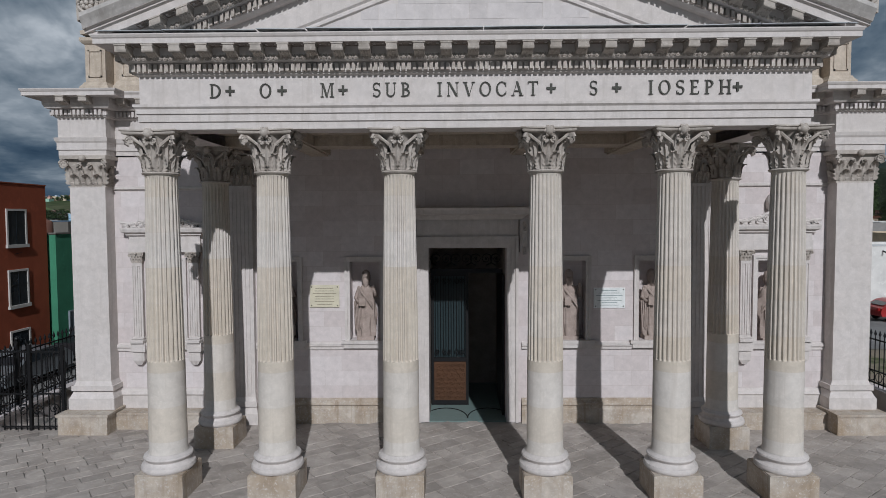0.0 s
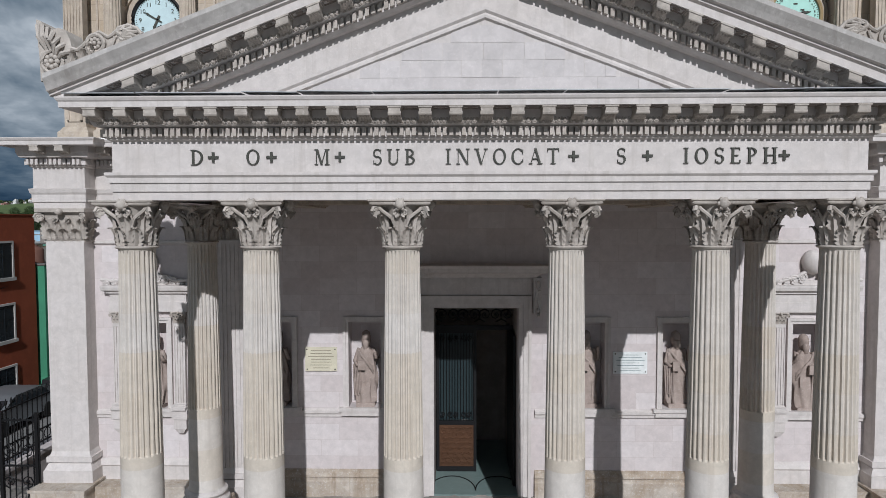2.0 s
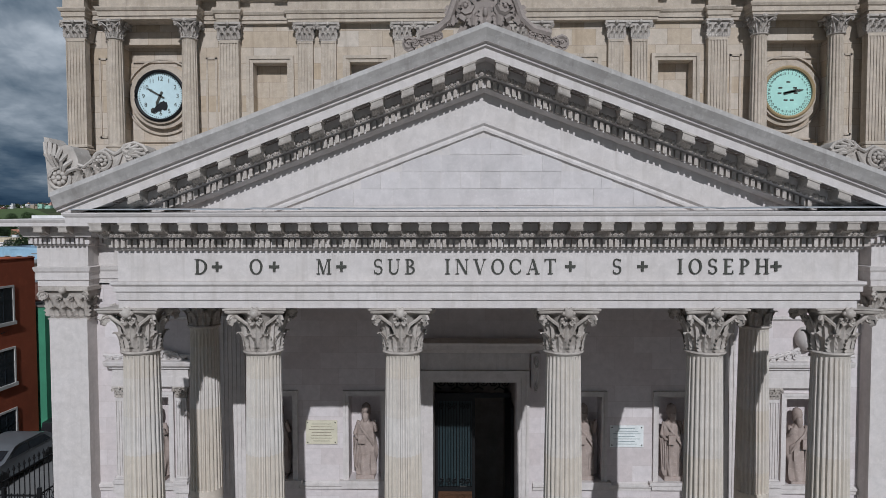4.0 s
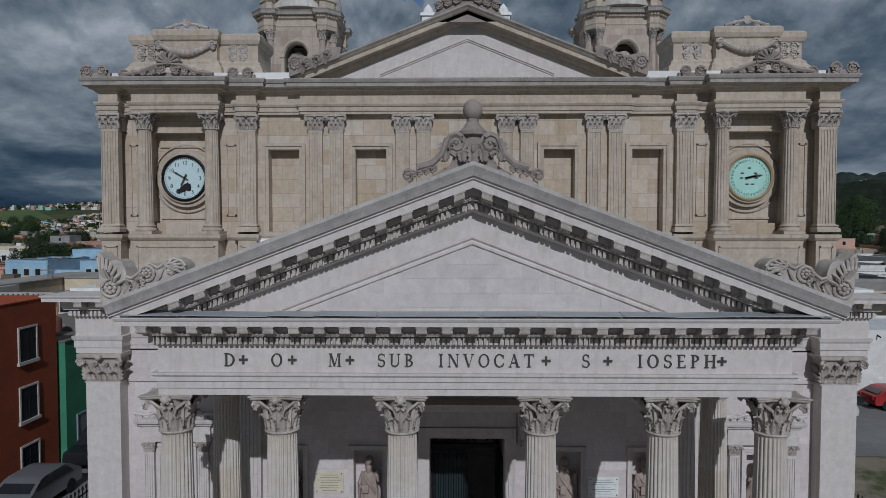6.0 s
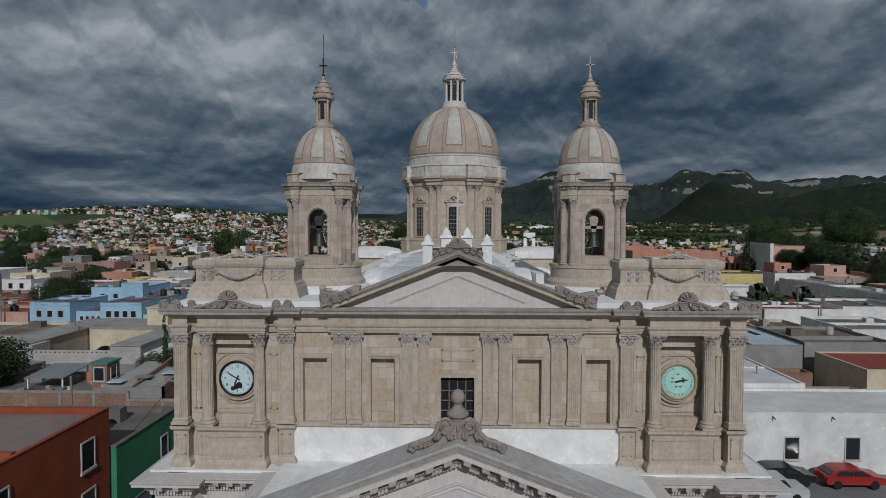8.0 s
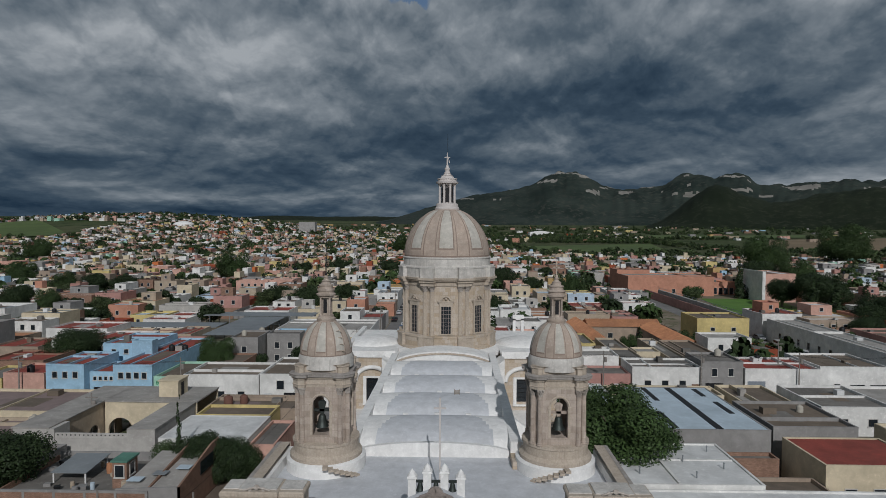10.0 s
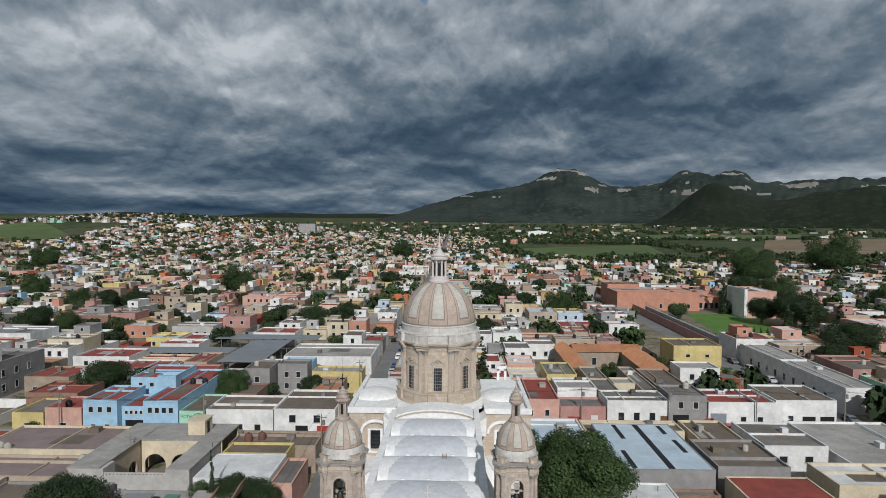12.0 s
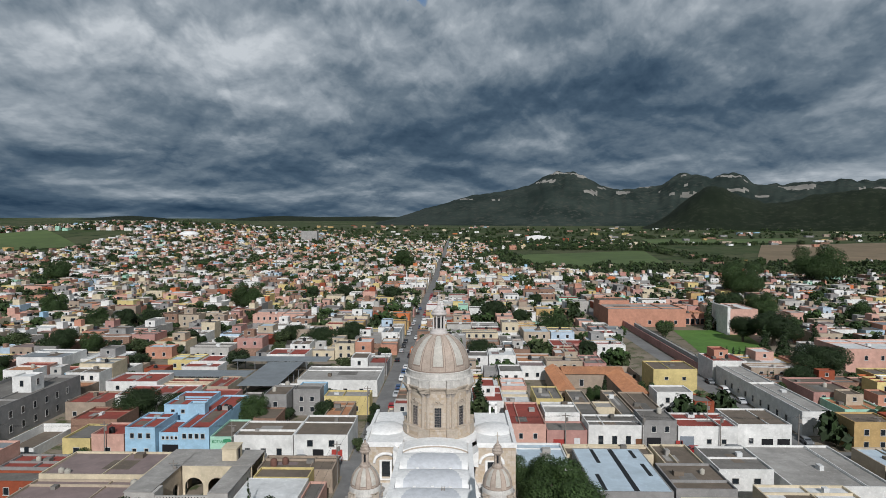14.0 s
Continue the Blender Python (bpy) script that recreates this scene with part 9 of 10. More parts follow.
# Terracotta courtyard.
for x0, x1, y0, y1 in ((31.5, 36.0, 123, 150), (36.2, 55.0, 143, 150.5), (49.5, 56.0, 121, 142.5)):
    wing = built(x0, x1, y0, y1, 4.6, "adobe", "terra", "courtyard building with terracotta tile roof", row_windows("S", 2, 0.8, 1.2, 2.0), parapet=0.05, clutter=False)
    hx, hy = (x1 - x0) / 2 + 0.4, (y1 - y0) / 2 + 0.4
    if hx > hy:
        gable = Shape().add([(-hx, -hy, 4.55), (hx, -hy, 4.55), (hx, hy, 4.55), (-hx, hy, 4.55), (-hx, 0, 6.1), (hx, 0, 6.1)], [(0, 1, 5, 4), (2, 3, 4, 5), (1, 2, 5), (3, 0, 4), (3, 2, 1, 0)])
        for i in range(int(hx * 2 / 0.5)):
            gable.tube([(-hx + 0.25 + i * 0.5, -hy, 4.6), (-hx + 0.25 + i * 0.5, 0, 6.15)], 0.09, 5)
    else:
        gable = Shape().add([(-hx, -hy, 4.55), (hx, -hy, 4.55), (hx, hy, 4.55), (-hx, hy, 4.55), (0, -hy, 6.1), (0, hy, 6.1)], [(1, 2, 5, 4), (3, 0, 4, 5), (0, 1, 4), (2, 3, 5), (3, 2, 1, 0)])
        for i in range(int(hy * 2 / 0.5)):
            for q in (-1, 1):
                gable.tube([(q * hx, -hy + 0.25 + i * 0.5, 4.6), (0, -hy + 0.25 + i * 0.5, 6.15)], 0.09, 5)
    part("tile_roof", gable, ROOFS["terra"], wing, "pitched terracotta tile roof")
built(61.5, 74.5, 134.5, 146.0, 8.2, "yellow", "brown", "bright yellow two-storey house", row_windows("S", 2, 5.0, 1.0, 0.8))
built(86.5, 94.0, 100.0, 150.0, 6.0, "white", "pale", "long white street house with pale roof", row_windows("W", 9, 1.4, 1.0, 1.6))
built(76.0, 79.2, 150, 162, 5.0, "rust", "red", "small red roofed house", [])
# Bleachers and wall by the lawn.
RESERVED.append((78, 140, 165, 305))
solid("boundary_wall", Shape().box(86.4, 86.9, 160, 262, TOWN_Z - 0.3, TOWN_Z + 3.2), WALLS["rose"], "long rose painted boundary wall", "wall")
bl = thing("bleachers", "long grey stepped concrete bleachers with rails", "bleachers", at=(87.2, 165, TOWN_Z))
for i in range(5):
    part("step", Shape().box(0.9 * i, 0.9 * i + 0.9, 0, 80, -0.3, 4.6 - 0.9 * i), CONCRETE, bl)
for i in range(20):
    part("rail_post", Shape().box(-0.05, 0.05, i * 4.1, i * 4.1 + 0.1, 4.6, 5.6), ROOFS["shed"], bl)
part("rail", Shape().box(-0.05, 0.05, 0, 80, 5.5, 5.6), ROOFS["shed"], bl)
# Orange convent-like complex.
built(79, 118, 262, 285, 9.0, "salmon", "pale", "large salmon orange hall with buttressed wall", row_windows("S", 3, 1.4, 1.4, 1.8, 0.45, 0.95), parapet=0.6)
built(80, 96, 285.5, 300, 10.5, "salmon", "brown", "salmon orange upper hall", [])
built(118.5, 131, 268, 280, 6.0, "salmon", "terra", "salmon arcade wing with tiled roof", row_windows("S", 4, 0.5, 1.6, 2.8))
built(130, 143, 240, 262, 12.0, "pink", "white", "tall pink and white building with white roof", [("S", 0.7, 6.5, 1.2, 1.8)])
built(128.6, 129.9, 239, 262, 13.0, "white", "white", "tall plain white end wall", [])
built(134, 175, 160, 178, 9.5, "pink", "white", "pink building with white vaulted roof and small windows", row_windows("S", 6, 5.6, 1.0, 1.5) + row_windows("W", 3, 5.6, 1.0, 1.5))

# Named trees: (x, y, crown radius, height).
CHURCH_TREES = [(21.5, 50.3, 8.2, 11.0), (18.2, 57.5, 6.0, 9.5), (16.5, 63, 4.4, 8.0), (23.8, 58.0, 4.2, 7.5), (-28.2, 47.6, 3.9, 7.5), (-24.6, 47.2, 3.4, 7.0),
       (-32.0, 48.0, 2.8, 5.5), (-47.6, 41.0, 5.8, 9.5), (-50.5, 46.0, 4.2, 8.0), (-43.0, 47.5, 2.2, 4.2), (-18.9, 112, 1.7, 3.6), (-19.0, 104, 1.6, 3.4), (-19.2, 86, 1.5, 3.4)]
WEST_TREES = [(-79.5, 106, 6.1, 10.2), (-72, 110, 4.4, 7.6), (-49, 104, 4.4, 7.6), (-48.8, 118, 3.2, 5.8), (-31.3, 107.5, 3.6, 6.4), (-52.2, 199, 6.4, 10.7),
       (-66.7, 211, 5.7, 9.7), (-39.9, 214, 5.5, 9.4), (-74.7, 165, 4.3, 7.5), (-120, 309, 10.5, 17.1), (-152, 189, 7.0, 11.6), (-142, 189, 5.0, 8.6),
       (-159, 188, 4.1, 7.2), (-218, 283, 7.6, 12.6), (-344, 476, 12.0, 19.4), (-160, 248, 6.8, 11.3), (-172, 246, 6.2, 10.4), (-148, 250, 6.0, 10.1),
       (-38.5, 346, 8.0, 13.1), (-32.4, 298, 5.1, 8.7), (-71.6, 362, 7.1, 11.9), (-95, 368, 5.7, 9.7), (-58, 644, 13.9, 22.4), (-178, 196, 3.6, 6.4)]
EAST_TREES = [(21.9, 267, 8.4, 13.8), (34.6, 262, 5.4, 9.2), (45, 228, 7.4, 12.2), (51.7, 334, 5.6, 9.5), (52.5, 185, 4.7, 8.1), (11.4, 176, 6.0, 10.1),
       (10, 126, 3.2, 5.8), (3.5, 99, 3.0, 5.4), (137, 213, 11.5, 16), (119.5, 150, 10.5, 14), (108, 140, 5.2, 8.9), (199, 379, 15.7, 25.1),
       (296, 460, 21.0, 33.3), (95.7, 128, 3.1, 5.6), (207, 265, 7.5, 12.4), (128, 222, 7.5, 12.4), (46, 161, 3.5, 6.2), (57.4, 129, 3.1, 5.6),
       (60.6, 117, 2.9, 5.3), (42, 126, 2.7, 5.0), (148, 282, 10.6, 17.2), (160, 272, 9.7, 15.8), (100, 240, 4.2, 7.4), (97, 230, 3.3, 6.0)]
for x, y, r, h in CHURCH_TREES + WEST_TREES + EAST_TREES:
    tree(x, y, r, "any", h)
for x, y, r, h in ((-30.6, 46.4, 0.5, 12.0), (-125, 196, 2.4, 9), (120, 186, 2.2, 15), (126, 184, 2.6, 17), (98.5, 141, 0.5, 7), (101, 142.5, 0.5, 7), (95.5, 140, 0.45, 6.5), (126, 254, 2.2, 19), (130, 252, 1.8, 16), (46.5, 132, 1.0, 7), (8.5, 112, 2.2, 13), (4.5, 118, 2.0, 11), (150, 206, 2, 14)):
    tree(x, y, r, "tall", h)
for i in range(14):
    tree(102 + i * 2.3, 188.5 - i * 0.1, 0.7, "tall", 5.0)

# ---- town blocks ----
FIELDS = [(95, 345, 680, 1095), (390, 900, 755, 1265), (420, 900, 1295, 1605), (-900, -560, 800, 1080)]
RESERVED += [(-14.4, 14.6, -30, 70), (-14.4, 14.0, 70, 81)]
BLK = random.Random(77)
XS = [-900, -808, -712, -616, -520, -424, -332, -240, -148, -103, -17.5, 82.5, 176, 270, 364, 458, 552, 646]
YS = [-20, 77.5, 178, 276, 372, 470, 568, 666, 764, 862, 960, 1058, 1156, 1254, 1352, 1450]
WALL_PICK = ["white"] * 23 + ["cream"] * 9 + ["beige"] * 9 + ["pink"] * 7 + ["rose"] * 4 + ["adobe"] * 8 + ["brick"] * 9 + ["grey"] * 9 + ["render"] * 6 + ["salmon"] * 4 + ["yellow"] * 3 + ["ochre"] * 3 + ["paleblue"] * 2 + ["rust"] * 2 + ["blue", "mint", "orange"]
ROOF_PICK = ["grey"] * 11 + ["pale"] * 12 + ["white"] * 8 + ["red"] * 8 + ["brown"] * 11 + ["plum"] * 3 + ["terra"] * 3 + ["tin"] * 2 + ["shed"] * 3


def lots(x0, x1, y0, y1, size):
    w, d = x1 - x0, y1 - y0
    if max(w, d) < size * BLK.uniform(0.9, 1.7) or min(w, d) < 5.5:
        return [(x0, x1, y0, y1)]
    k = BLK.uniform(0.36, 0.64)
    if w > d:
        return lots(x0, x0 + w * k, y0, y1, size) + lots(x0 + w * k, x1, y0, y1, size)
    return lots(x0, x1, y0, y0 + d * k, size) + lots(x0, x1, y0 + d * k, y1, size)


def clash(x0, x1, y0, y1):
    return any(x0 < b - 0.3 and x1 > a + 0.3 and y0 < d - 0.3 and y1 > c + 0.3 for a, b, c, d in RESERVED)


def is_town(x, y):
    """Where the houses stand: dense round the square and up the north-west hill, thinning to the east."""
    if x > 130 and y > 560 - 0.15 * (x - 130):
        return 0.06
    if x > 60 and y > 650:
        return 0.10
    if y > 1250 + 0.25 * min(0, x):
        return 0.35 if x < -150 else 0.12
    if x < -560 and 780 < y < 1080 and x > -900:
        return 0.25
    return 0.97


far_wall = {}
far_v, far_f, far_m = [], [], []
FAR_MATS = list(WALLS.values()) + list(ROOFS.values()) + [GLASS]
MI = {k: i for i, k in enumerate(list(WALLS) + ["r_" + k for k in ROOFS] + ["glass"])}


def far_house(x0, x1, y0, y1, h, wall, roof, p=0.35):
    z = terrain((x0 + x1) / 2, (y0 + y1) / 2)
    k = len(far_v)
    t = z + h
    i0, i1, j0, j1 = x0 + 0.25, x1 - 0.25, y0 + 0.25, y1 - 0.25
    far_v.extend([(x0, y0, z - 3), (x1, y0, z - 3), (x1, y1, z - 3), (x0, y1, z - 3), (x0, y0, t), (x1, y0, t), (x1, y1, t), (x0, y1, t), (i0, j0, t), (i1, j0, t), (i1, j1, t), (i0, j1, t), (i0, j0, t - p), (i1, j0, t - p), (i1, j1, t - p), (i0, j1, t - p)])
    for a in range(4):
        b = (a + 1) % 4
        far_f.extend([(k + a, k + b, k + 4 + b, k + 4 + a), (k + 4 + a, k + 4 + b, k + 8 + b, k + 8 + a), (k + 8 + a, k + 8 + b, k + 12 + b, k + 12 + a)])
        far_m.extend([MI[wall]] * 3)
    far_f.append((k + 12, k + 13, k + 14, k + 15))
    far_m.append(MI["r_" + roof])
    if BLK.random() < 0.4:
        # a dark tank or hatch on the roof
        cx, cy, w, hh = BLK.uniform(i0 + 1, i1 - 1), BLK.uniform(j0 + 1, j1 - 1), BLK.uniform(0.5, 0.9), BLK.uniform(1.0, 1.8)
        k = len(far_v)
        far_v.extend([(cx + a * w, cy + b * w, t - p + c * hh) for c in (0, 1) for a, b in ((-1, -1), (1, -1), (1, 1), (-1, 1))])
        far_f.extend([(k, k + 1, k + 5, k + 4), (k + 1, k + 2, k + 6, k + 5), (k + 3, k, k + 4, k + 7), (k + 4, k + 5, k + 6, k + 7)])
        far_m.extend([MI[BLK.choice(["glass", "white", "grey", "brick"])]] * 4)
    n = int((x1 - x0) / 2.8)
    for s in range(2 if h > 5 else 1):
        for i in range(n):
            if BLK.random() < 0.35:
                continue
            cx, cz = x0 + (x1 - x0) * (i + 0.5) / n, z + 1.2 + 2.7 * s
            k = len(far_v)
            far_v.extend([(cx - 0.5, y0 - 0.04, cz), (cx + 0.5, y0 - 0.04, cz), (cx + 0.5, y0 - 0.04, cz + 1.3), (cx - 0.5, y0 - 0.04, cz + 1.3)])
            far_f.append((k, k + 1, k + 2, k + 3))
            far_m.append(MI["glass"])


tree_spots = []
near_count = 0
for bx in range(len(XS) - 1):
    for by in range(len(YS) - 1):
        X0, X1 = XS[bx] + 3.4, XS[bx + 1] - 3.4
        shift = 7.5 if XS[bx] > -20 and by in (0, 1) else 0.0
        Y0b, Y1b = YS[by] + 4.2 + (shift if by == 1 else 0), YS[by + 1] - 4.2 + (shift if by == 0 else 0)
        if by == 0 and (X1 < -110 or X0 > 180):
            continue
        if abs(XS[bx]) > 1.15 * (YS[by + 1] + 120) and abs(XS[bx + 1]) > 1.15 * (YS[by + 1] + 120):
            continue
        near = by <= 2 and -150 < XS[bx] < 170
        size = 11.5 if near else 10
        for x0, x1, y0, y1 in lots(X0, X1, Y0b, Y1b, size):
            mx, my = (x0 + x1) / 2, (y0 + y1) / 2
            if by == 0 and (my < 24 + 0.25 * abs(mx) or abs(mx) > 40 + my):
                continue
            if clash(x0, x1, y0, y1):
                continue
            prob = is_town(mx, my)
            u = BLK.random()
            if u > prob:
                if BLK.random() < 0.5:
                    tree_spots.append((mx, my, BLK.uniform(2.0, 4.5)))
                continue
            if BLK.random() < (0.2 if near else 0.23):
                tree_spots.append((mx, my, BLK.uniform(2.4, 4.6)))
                if BLK.random() < 0.5:
                    tree_spots.append((mx + 4, my + 3, BLK.uniform(1.8, 3.6)))
                continue
            if any(a < mx < b and c < my < d for a, b, c, d in FIELDS):
                continue
            if BLK.random() < 0.14:
                far_house(x0 + 0.1, x1 - 0.05, y0 + 0.1, y1 - 0.05, BLK.uniform(2.2, 3.2), BLK.choice(["adobe", "brick", "grey", "white"]), BLK.choice(["brown", "brown", "grey", "pale"]), 2.0)
                if BLK.random() < 0.7:
                    tree_spots.append((mx, my, BLK.uniform(2.0, 3.8)))
                continue
            two = BLK.random() < 0.30
            h = BLK.uniform(5.8, 7.4) if two else BLK.uniform(3.3, 4.8)
            wall, roof = BLK.choice(WALL_PICK), BLK.choice(ROOF_PICK)
            ins = BLK.uniform(0.05, 0.5)
            if near and near_count < 300 and my < 300:
                near_count += 1
                ops = []
                nw = max(1, int((x1 - x0) / 3.6))
                for s in range(2 if two else 1):
                    ops += row_windows("S", nw, 1.1 + 2.8 * s, 1.0, 1.3)
                desc = {"grey": "grey flat roof", "pale": "pale cement roof", "white": "white coated roof", "red": "red painted roof", "brown": "brown weathered roof", "plum": "faded plum roof", "terra": "terracotta roof", "tin": "light sheet roof", "shed": "dull sheet roof"}[roof]
                wd = {"adobe": "tan plastered", "brick": "raw brick", "grey": "grey concrete", "render": "pale grey rendered", "mint": "mint green", "rust": "rust red", "paleblue": "pale blue", "blue": "sky blue"}.get(wall, wall + " painted")
                house(x0 + ins, x1 - 0.05, y0 + ins, y1 - 0.05, h, wall, roof, ("two-storey " if two else "low ") + wd + " town house with " + desc, ops)
                if two and BLK.random() < 0.6 or BLK.random() < 0.22:
                    tank(mx + BLK.uniform(-2, 2), my + BLK.uniform(-2, 2), TOWN_Z + h - 0.42, BLK.choice(["black", "black", "pale"]), BLK.uniform(0.9, 1.2))
                if BLK.random() < 0.35 and x1 - x0 > 8 and y1 - y0 > 8:
                    w2 = BLK.choice(WALL_PICK)
                    a = BLK.uniform(0.1, 0.4)
                    house(x0 + (x1 - x0) * a, x0 + (x1 - x0) * (a + 0.42), y0 + 3 + (y1 - y0) * 0.2, y1 - 0.8, 2.6, w2, BLK.choice(ROOF_PICK), "small rooftop room on a flat-roofed house", [("S", 0.5, 0.8, 0.9, 1.0)], name="rooftop_room", group="rooftop rooms", base=TOWN_Z + h - 0.1)
            else:
                far_house(x0 + ins, x1 - 0.05, y0 + ins, y1 - 0.05, h, wall, roof)
                if BLK.random() < 0.3:
                    a = BLK.uniform(0.1, 0.5)
                    far_house(x0 + (x1 - x0) * a, x0 + (x1 - x0) * (a + 0.4), y0 + (y1 - y0) * 0.4, y1 - 0.6, h + 2.6, BLK.choice(WALL_PICK), BLK.choice(ROOF_PICK))
            if BLK.random() < 0.42:
                tree_spots.append((x1 + 0.5, y1, BLK.uniform(1.6, 3.4)))
# Scattered farms and hamlets out to the foot of the range.
for i in range(420):
    az, r = BLK.uniform(-38, 36), BLK.uniform(1300, 3000)
    x, y = r * math.sin(radians(az)), r * math.cos(radians(az))
    if BLK.random() < (0.85 if x > -100 else 0.3):
        if BLK.random() > 0.45:
            continue
    w_, d_ = BLK.uniform(8, 24), BLK.uniform(8, 16)
    far_house(x - w_ / 2, x + w_ / 2, y, y + d_, BLK.uniform(3.2, 7), BLK.choice(WALL_PICK[12:]), BLK.choice(ROOF_PICK))
me = bpy.data.meshes.new("distant_houses")
me.from_pydata(far_v, [], far_f)
for m in FAR_MATS:
    me.materials.append(m)
me.polygons.foreach_set("material_index", far_m)
tagged(new("distant_houses", me), "many small flat-roofed town houses in pale and warm colours", "houses", kind="stuff")
# Landmarks far off.
solid("sports_dome", Shape().lathe([(17, 0), (17, 7), (13, 10), (6, 12), (0.1, 12.5)], 28), WHITE, "large white domed hall on the hill", "hall", m=pose(-460, 1010, terrain(-460, 1010)))
solid("tower_block", Shape().box(-14, 14, -8, 8, -2, 22), CONCRETE, "pale concrete tower block on the hill", "building", m=pose(-262, 1060, terrain(-262, 1060)))
solid("warehouse", Shape().prism([(-30, 0), (30, 0), (30, 9), (0, 13), (-30, 9)], 0, 40), WHITE, "white warehouse beyond the town", "building", m=pose(215, 1560, terrain(215, 1560)))

# Trees between the houses.
tree_things = 0
low_crowns = [crown_mesh("round", 31 + i, LEAF[i % 3], 170, 1.7) for i in range(3)]
woods = {0: ([], []), 1: ([], []), 2: ([], [])}
for i in range(3000):
    az = BLK.uniform(-37, 37)
    r = BLK.uniform(330, 2600) if i % 3 else BLK.uniform(600, 1500)
    x, y = r * math.sin(radians(az)), r * math.cos(radians(az))
    if is_town(x, y) > 0.5 and i % 3:
        continue
    for k_ in range(BLK.randint(1, 3)):
        tree_spots.append((x + k_ * BLK.uniform(-7, 7), y + k_ * BLK.uniform(-4, 4), BLK.uniform(2.2, 5.4)))
for n_, (x, y, r) in enumerate(tree_spots):
    if clash(x - 1, x + 1, y - 1, y + 1) or abs(x + 17.5) < 5 or any(a < x < b and c < y < d for a, b, c, d in FIELDS):
        continue
    if y < 300 and abs(x) < 190 and tree_things < 170:
        tree_things += 1
        tree(x, y, r)
    else:
        k = n_ % 3
        v, f = woods[k]
        z, o = terrain(x, y), len(v)
        src = low_crowns[k]
        hh = r * BLK.uniform(0.9, 1.3)
        v.extend((x + p.co.x * r, y + p.co.y * r, z + 0.15 * r + p.co.z * hh) for p in src.vertices)
        f.extend(tuple(o + i for i in p.vertices) for p in src.polygons)
for k, (v, f) in woods.items():
    me = bpy.data.meshes.new("distant_trees")
    me.from_pydata(v, [], f)
    me.materials.append(LEAF[k])
    tagged(new("distant_trees", me), "many dark green trees among far houses and fields", "trees", kind="stuff")

# ---- church square: platform, paving, fence ----
rg = random.Random(9)
solid("square", Shape().box(-60, 60, -110, -16.0, -1.4, -0.9), CONCRETE, "pale concrete town square in front of the church", "square", kind="structure")
plat = solid("platform", Shape().box(-13.0, 13.4, -16.0, 5.4, -1.4, FLOOR - 0.03), MORTAR, "raised stone platform of the church square", "platform", kind="structure")
step = solid("platform_step", Shape().box(-13.6, -13.0, -16.0, 1.6, -1.4, -0.15), PAVING, "worn stone edge step of the platform", "step", kind="structure")
fence_wall = thing("fence_wall", "low rendered stone retaining wall beside the street", "wall", at=(-12.9, 0, 0))
part("body", Shape().box(-0.25, 0.25, 2.0, 26.0, -1.4, 0.55).box(-0.3, 0.3, 2.0, 26.0, 0.55, 0.66), STONE_WALL, fence_wall)


def picket_fence(name, x, y0, y1, z, h, label):
    """An iron fence of spear-topped pickets with two rails and a row of rings between."""
    f = thing(name, label, "fence", at=(x, y0, z))
    L = y1 - y0
    n = int(L / 0.21)
    pk = Shape().box(-0.011, 0.011, -0.011, 0.011, 0, h - 0.12).taper(0, 0, h - 0.12, h - 0.06, 0.014, 0.014, 0.035, 0.02).taper(0, 0, h - 0.06, h + 0.06, 0.035, 0.02, 0.003, 0.003).mesh("picket", IRON)
    for i in range(n + 1):
        part("picket", pk, None, f, m=pose(0, i * L / n, 0))
    for z1 in (0.12, 0.5, h - 0.25):
        part("rail", Shape().box(-0.02, 0.02, 0, L, z1 - 0.02, z1 + 0.02), IRON, f)
    rings = Shape()
    for i in range(int(L / 0.34)):
        rings.tube([(0, 0.17 + i * 0.34 + 0.15 * math.cos(a * math.tau / 10), 0.31 + 0.15 * math.sin(a * math.tau / 10)) for a in range(11)], 0.014, 4)
    tagged(part("ring_band", rings, IRON, f), kind="stuff")
    for i in range(int(L / 3) + 1):
        part("post", Shape().box(-0.05, 0.05, i * 3 - 0.05, i * 3 + 0.05, -0.05, h + 0.1).ball((0, i * 3, h + 0.15), 0.07, 8, 6), IRON, f)
    return f


picket_fence("iron_fence", -12.9, 2.2, 25.0, 0.66, 1.75, "black wrought iron fence with spear tops on the street wall")
gate = thing("iron_gate", "black wrought iron gate with scrollwork beside the church front", "gate", at=(0, 4.2, FLOOR))
for i in range(13):
    x = -12.75 + i * 0.155
    part("bar", Shape().box(x - 0.012, x + 0.012, -0.012, 0.012, 0, 2.2), IRON, gate)
for x in (-12.75, -11.85, -10.95):
    part("post", Shape().box(x - 0.04, x + 0.04, -0.04, 0.04, 0, 2.35), IRON, gate)
for z in (0.1, 1.0, 2.15):
    part("rail", Shape().box(-12.75, -10.95, -0.02, 0.02, z - 0.02, z + 0.02), IRON, gate)
gs = Shape()
for i in range(4):
    for z in (0.6, 1.4):
        scroll(gs, (-12.5 + i * 0.43, -0.02, z), (1 if i % 2 else -1, 0, 0), (0, 0, 1), 0.17, 0.018, 1.75, False)
part("scrollwork", gs, IRON, gate)
picket_fence("iron_fence", 13.1, 2.2, 22.0, 0.5, 1.75, "black wrought iron fence beside the eastern street")
solid("fence_wall", Shape().box(12.9, 13.3, 2.0, 22.0, -1.4, 0.5), STONE_WALL, "low stone wall under the iron fence", "wall")

# Paving slabs of the portico and square, laid in uneven diagonal courses.
pave = thing("pavement", "worn grey stone paving slabs in diagonal courses", "pavement", kind="structure", at=(0, 0, FLOOR - 0.03))
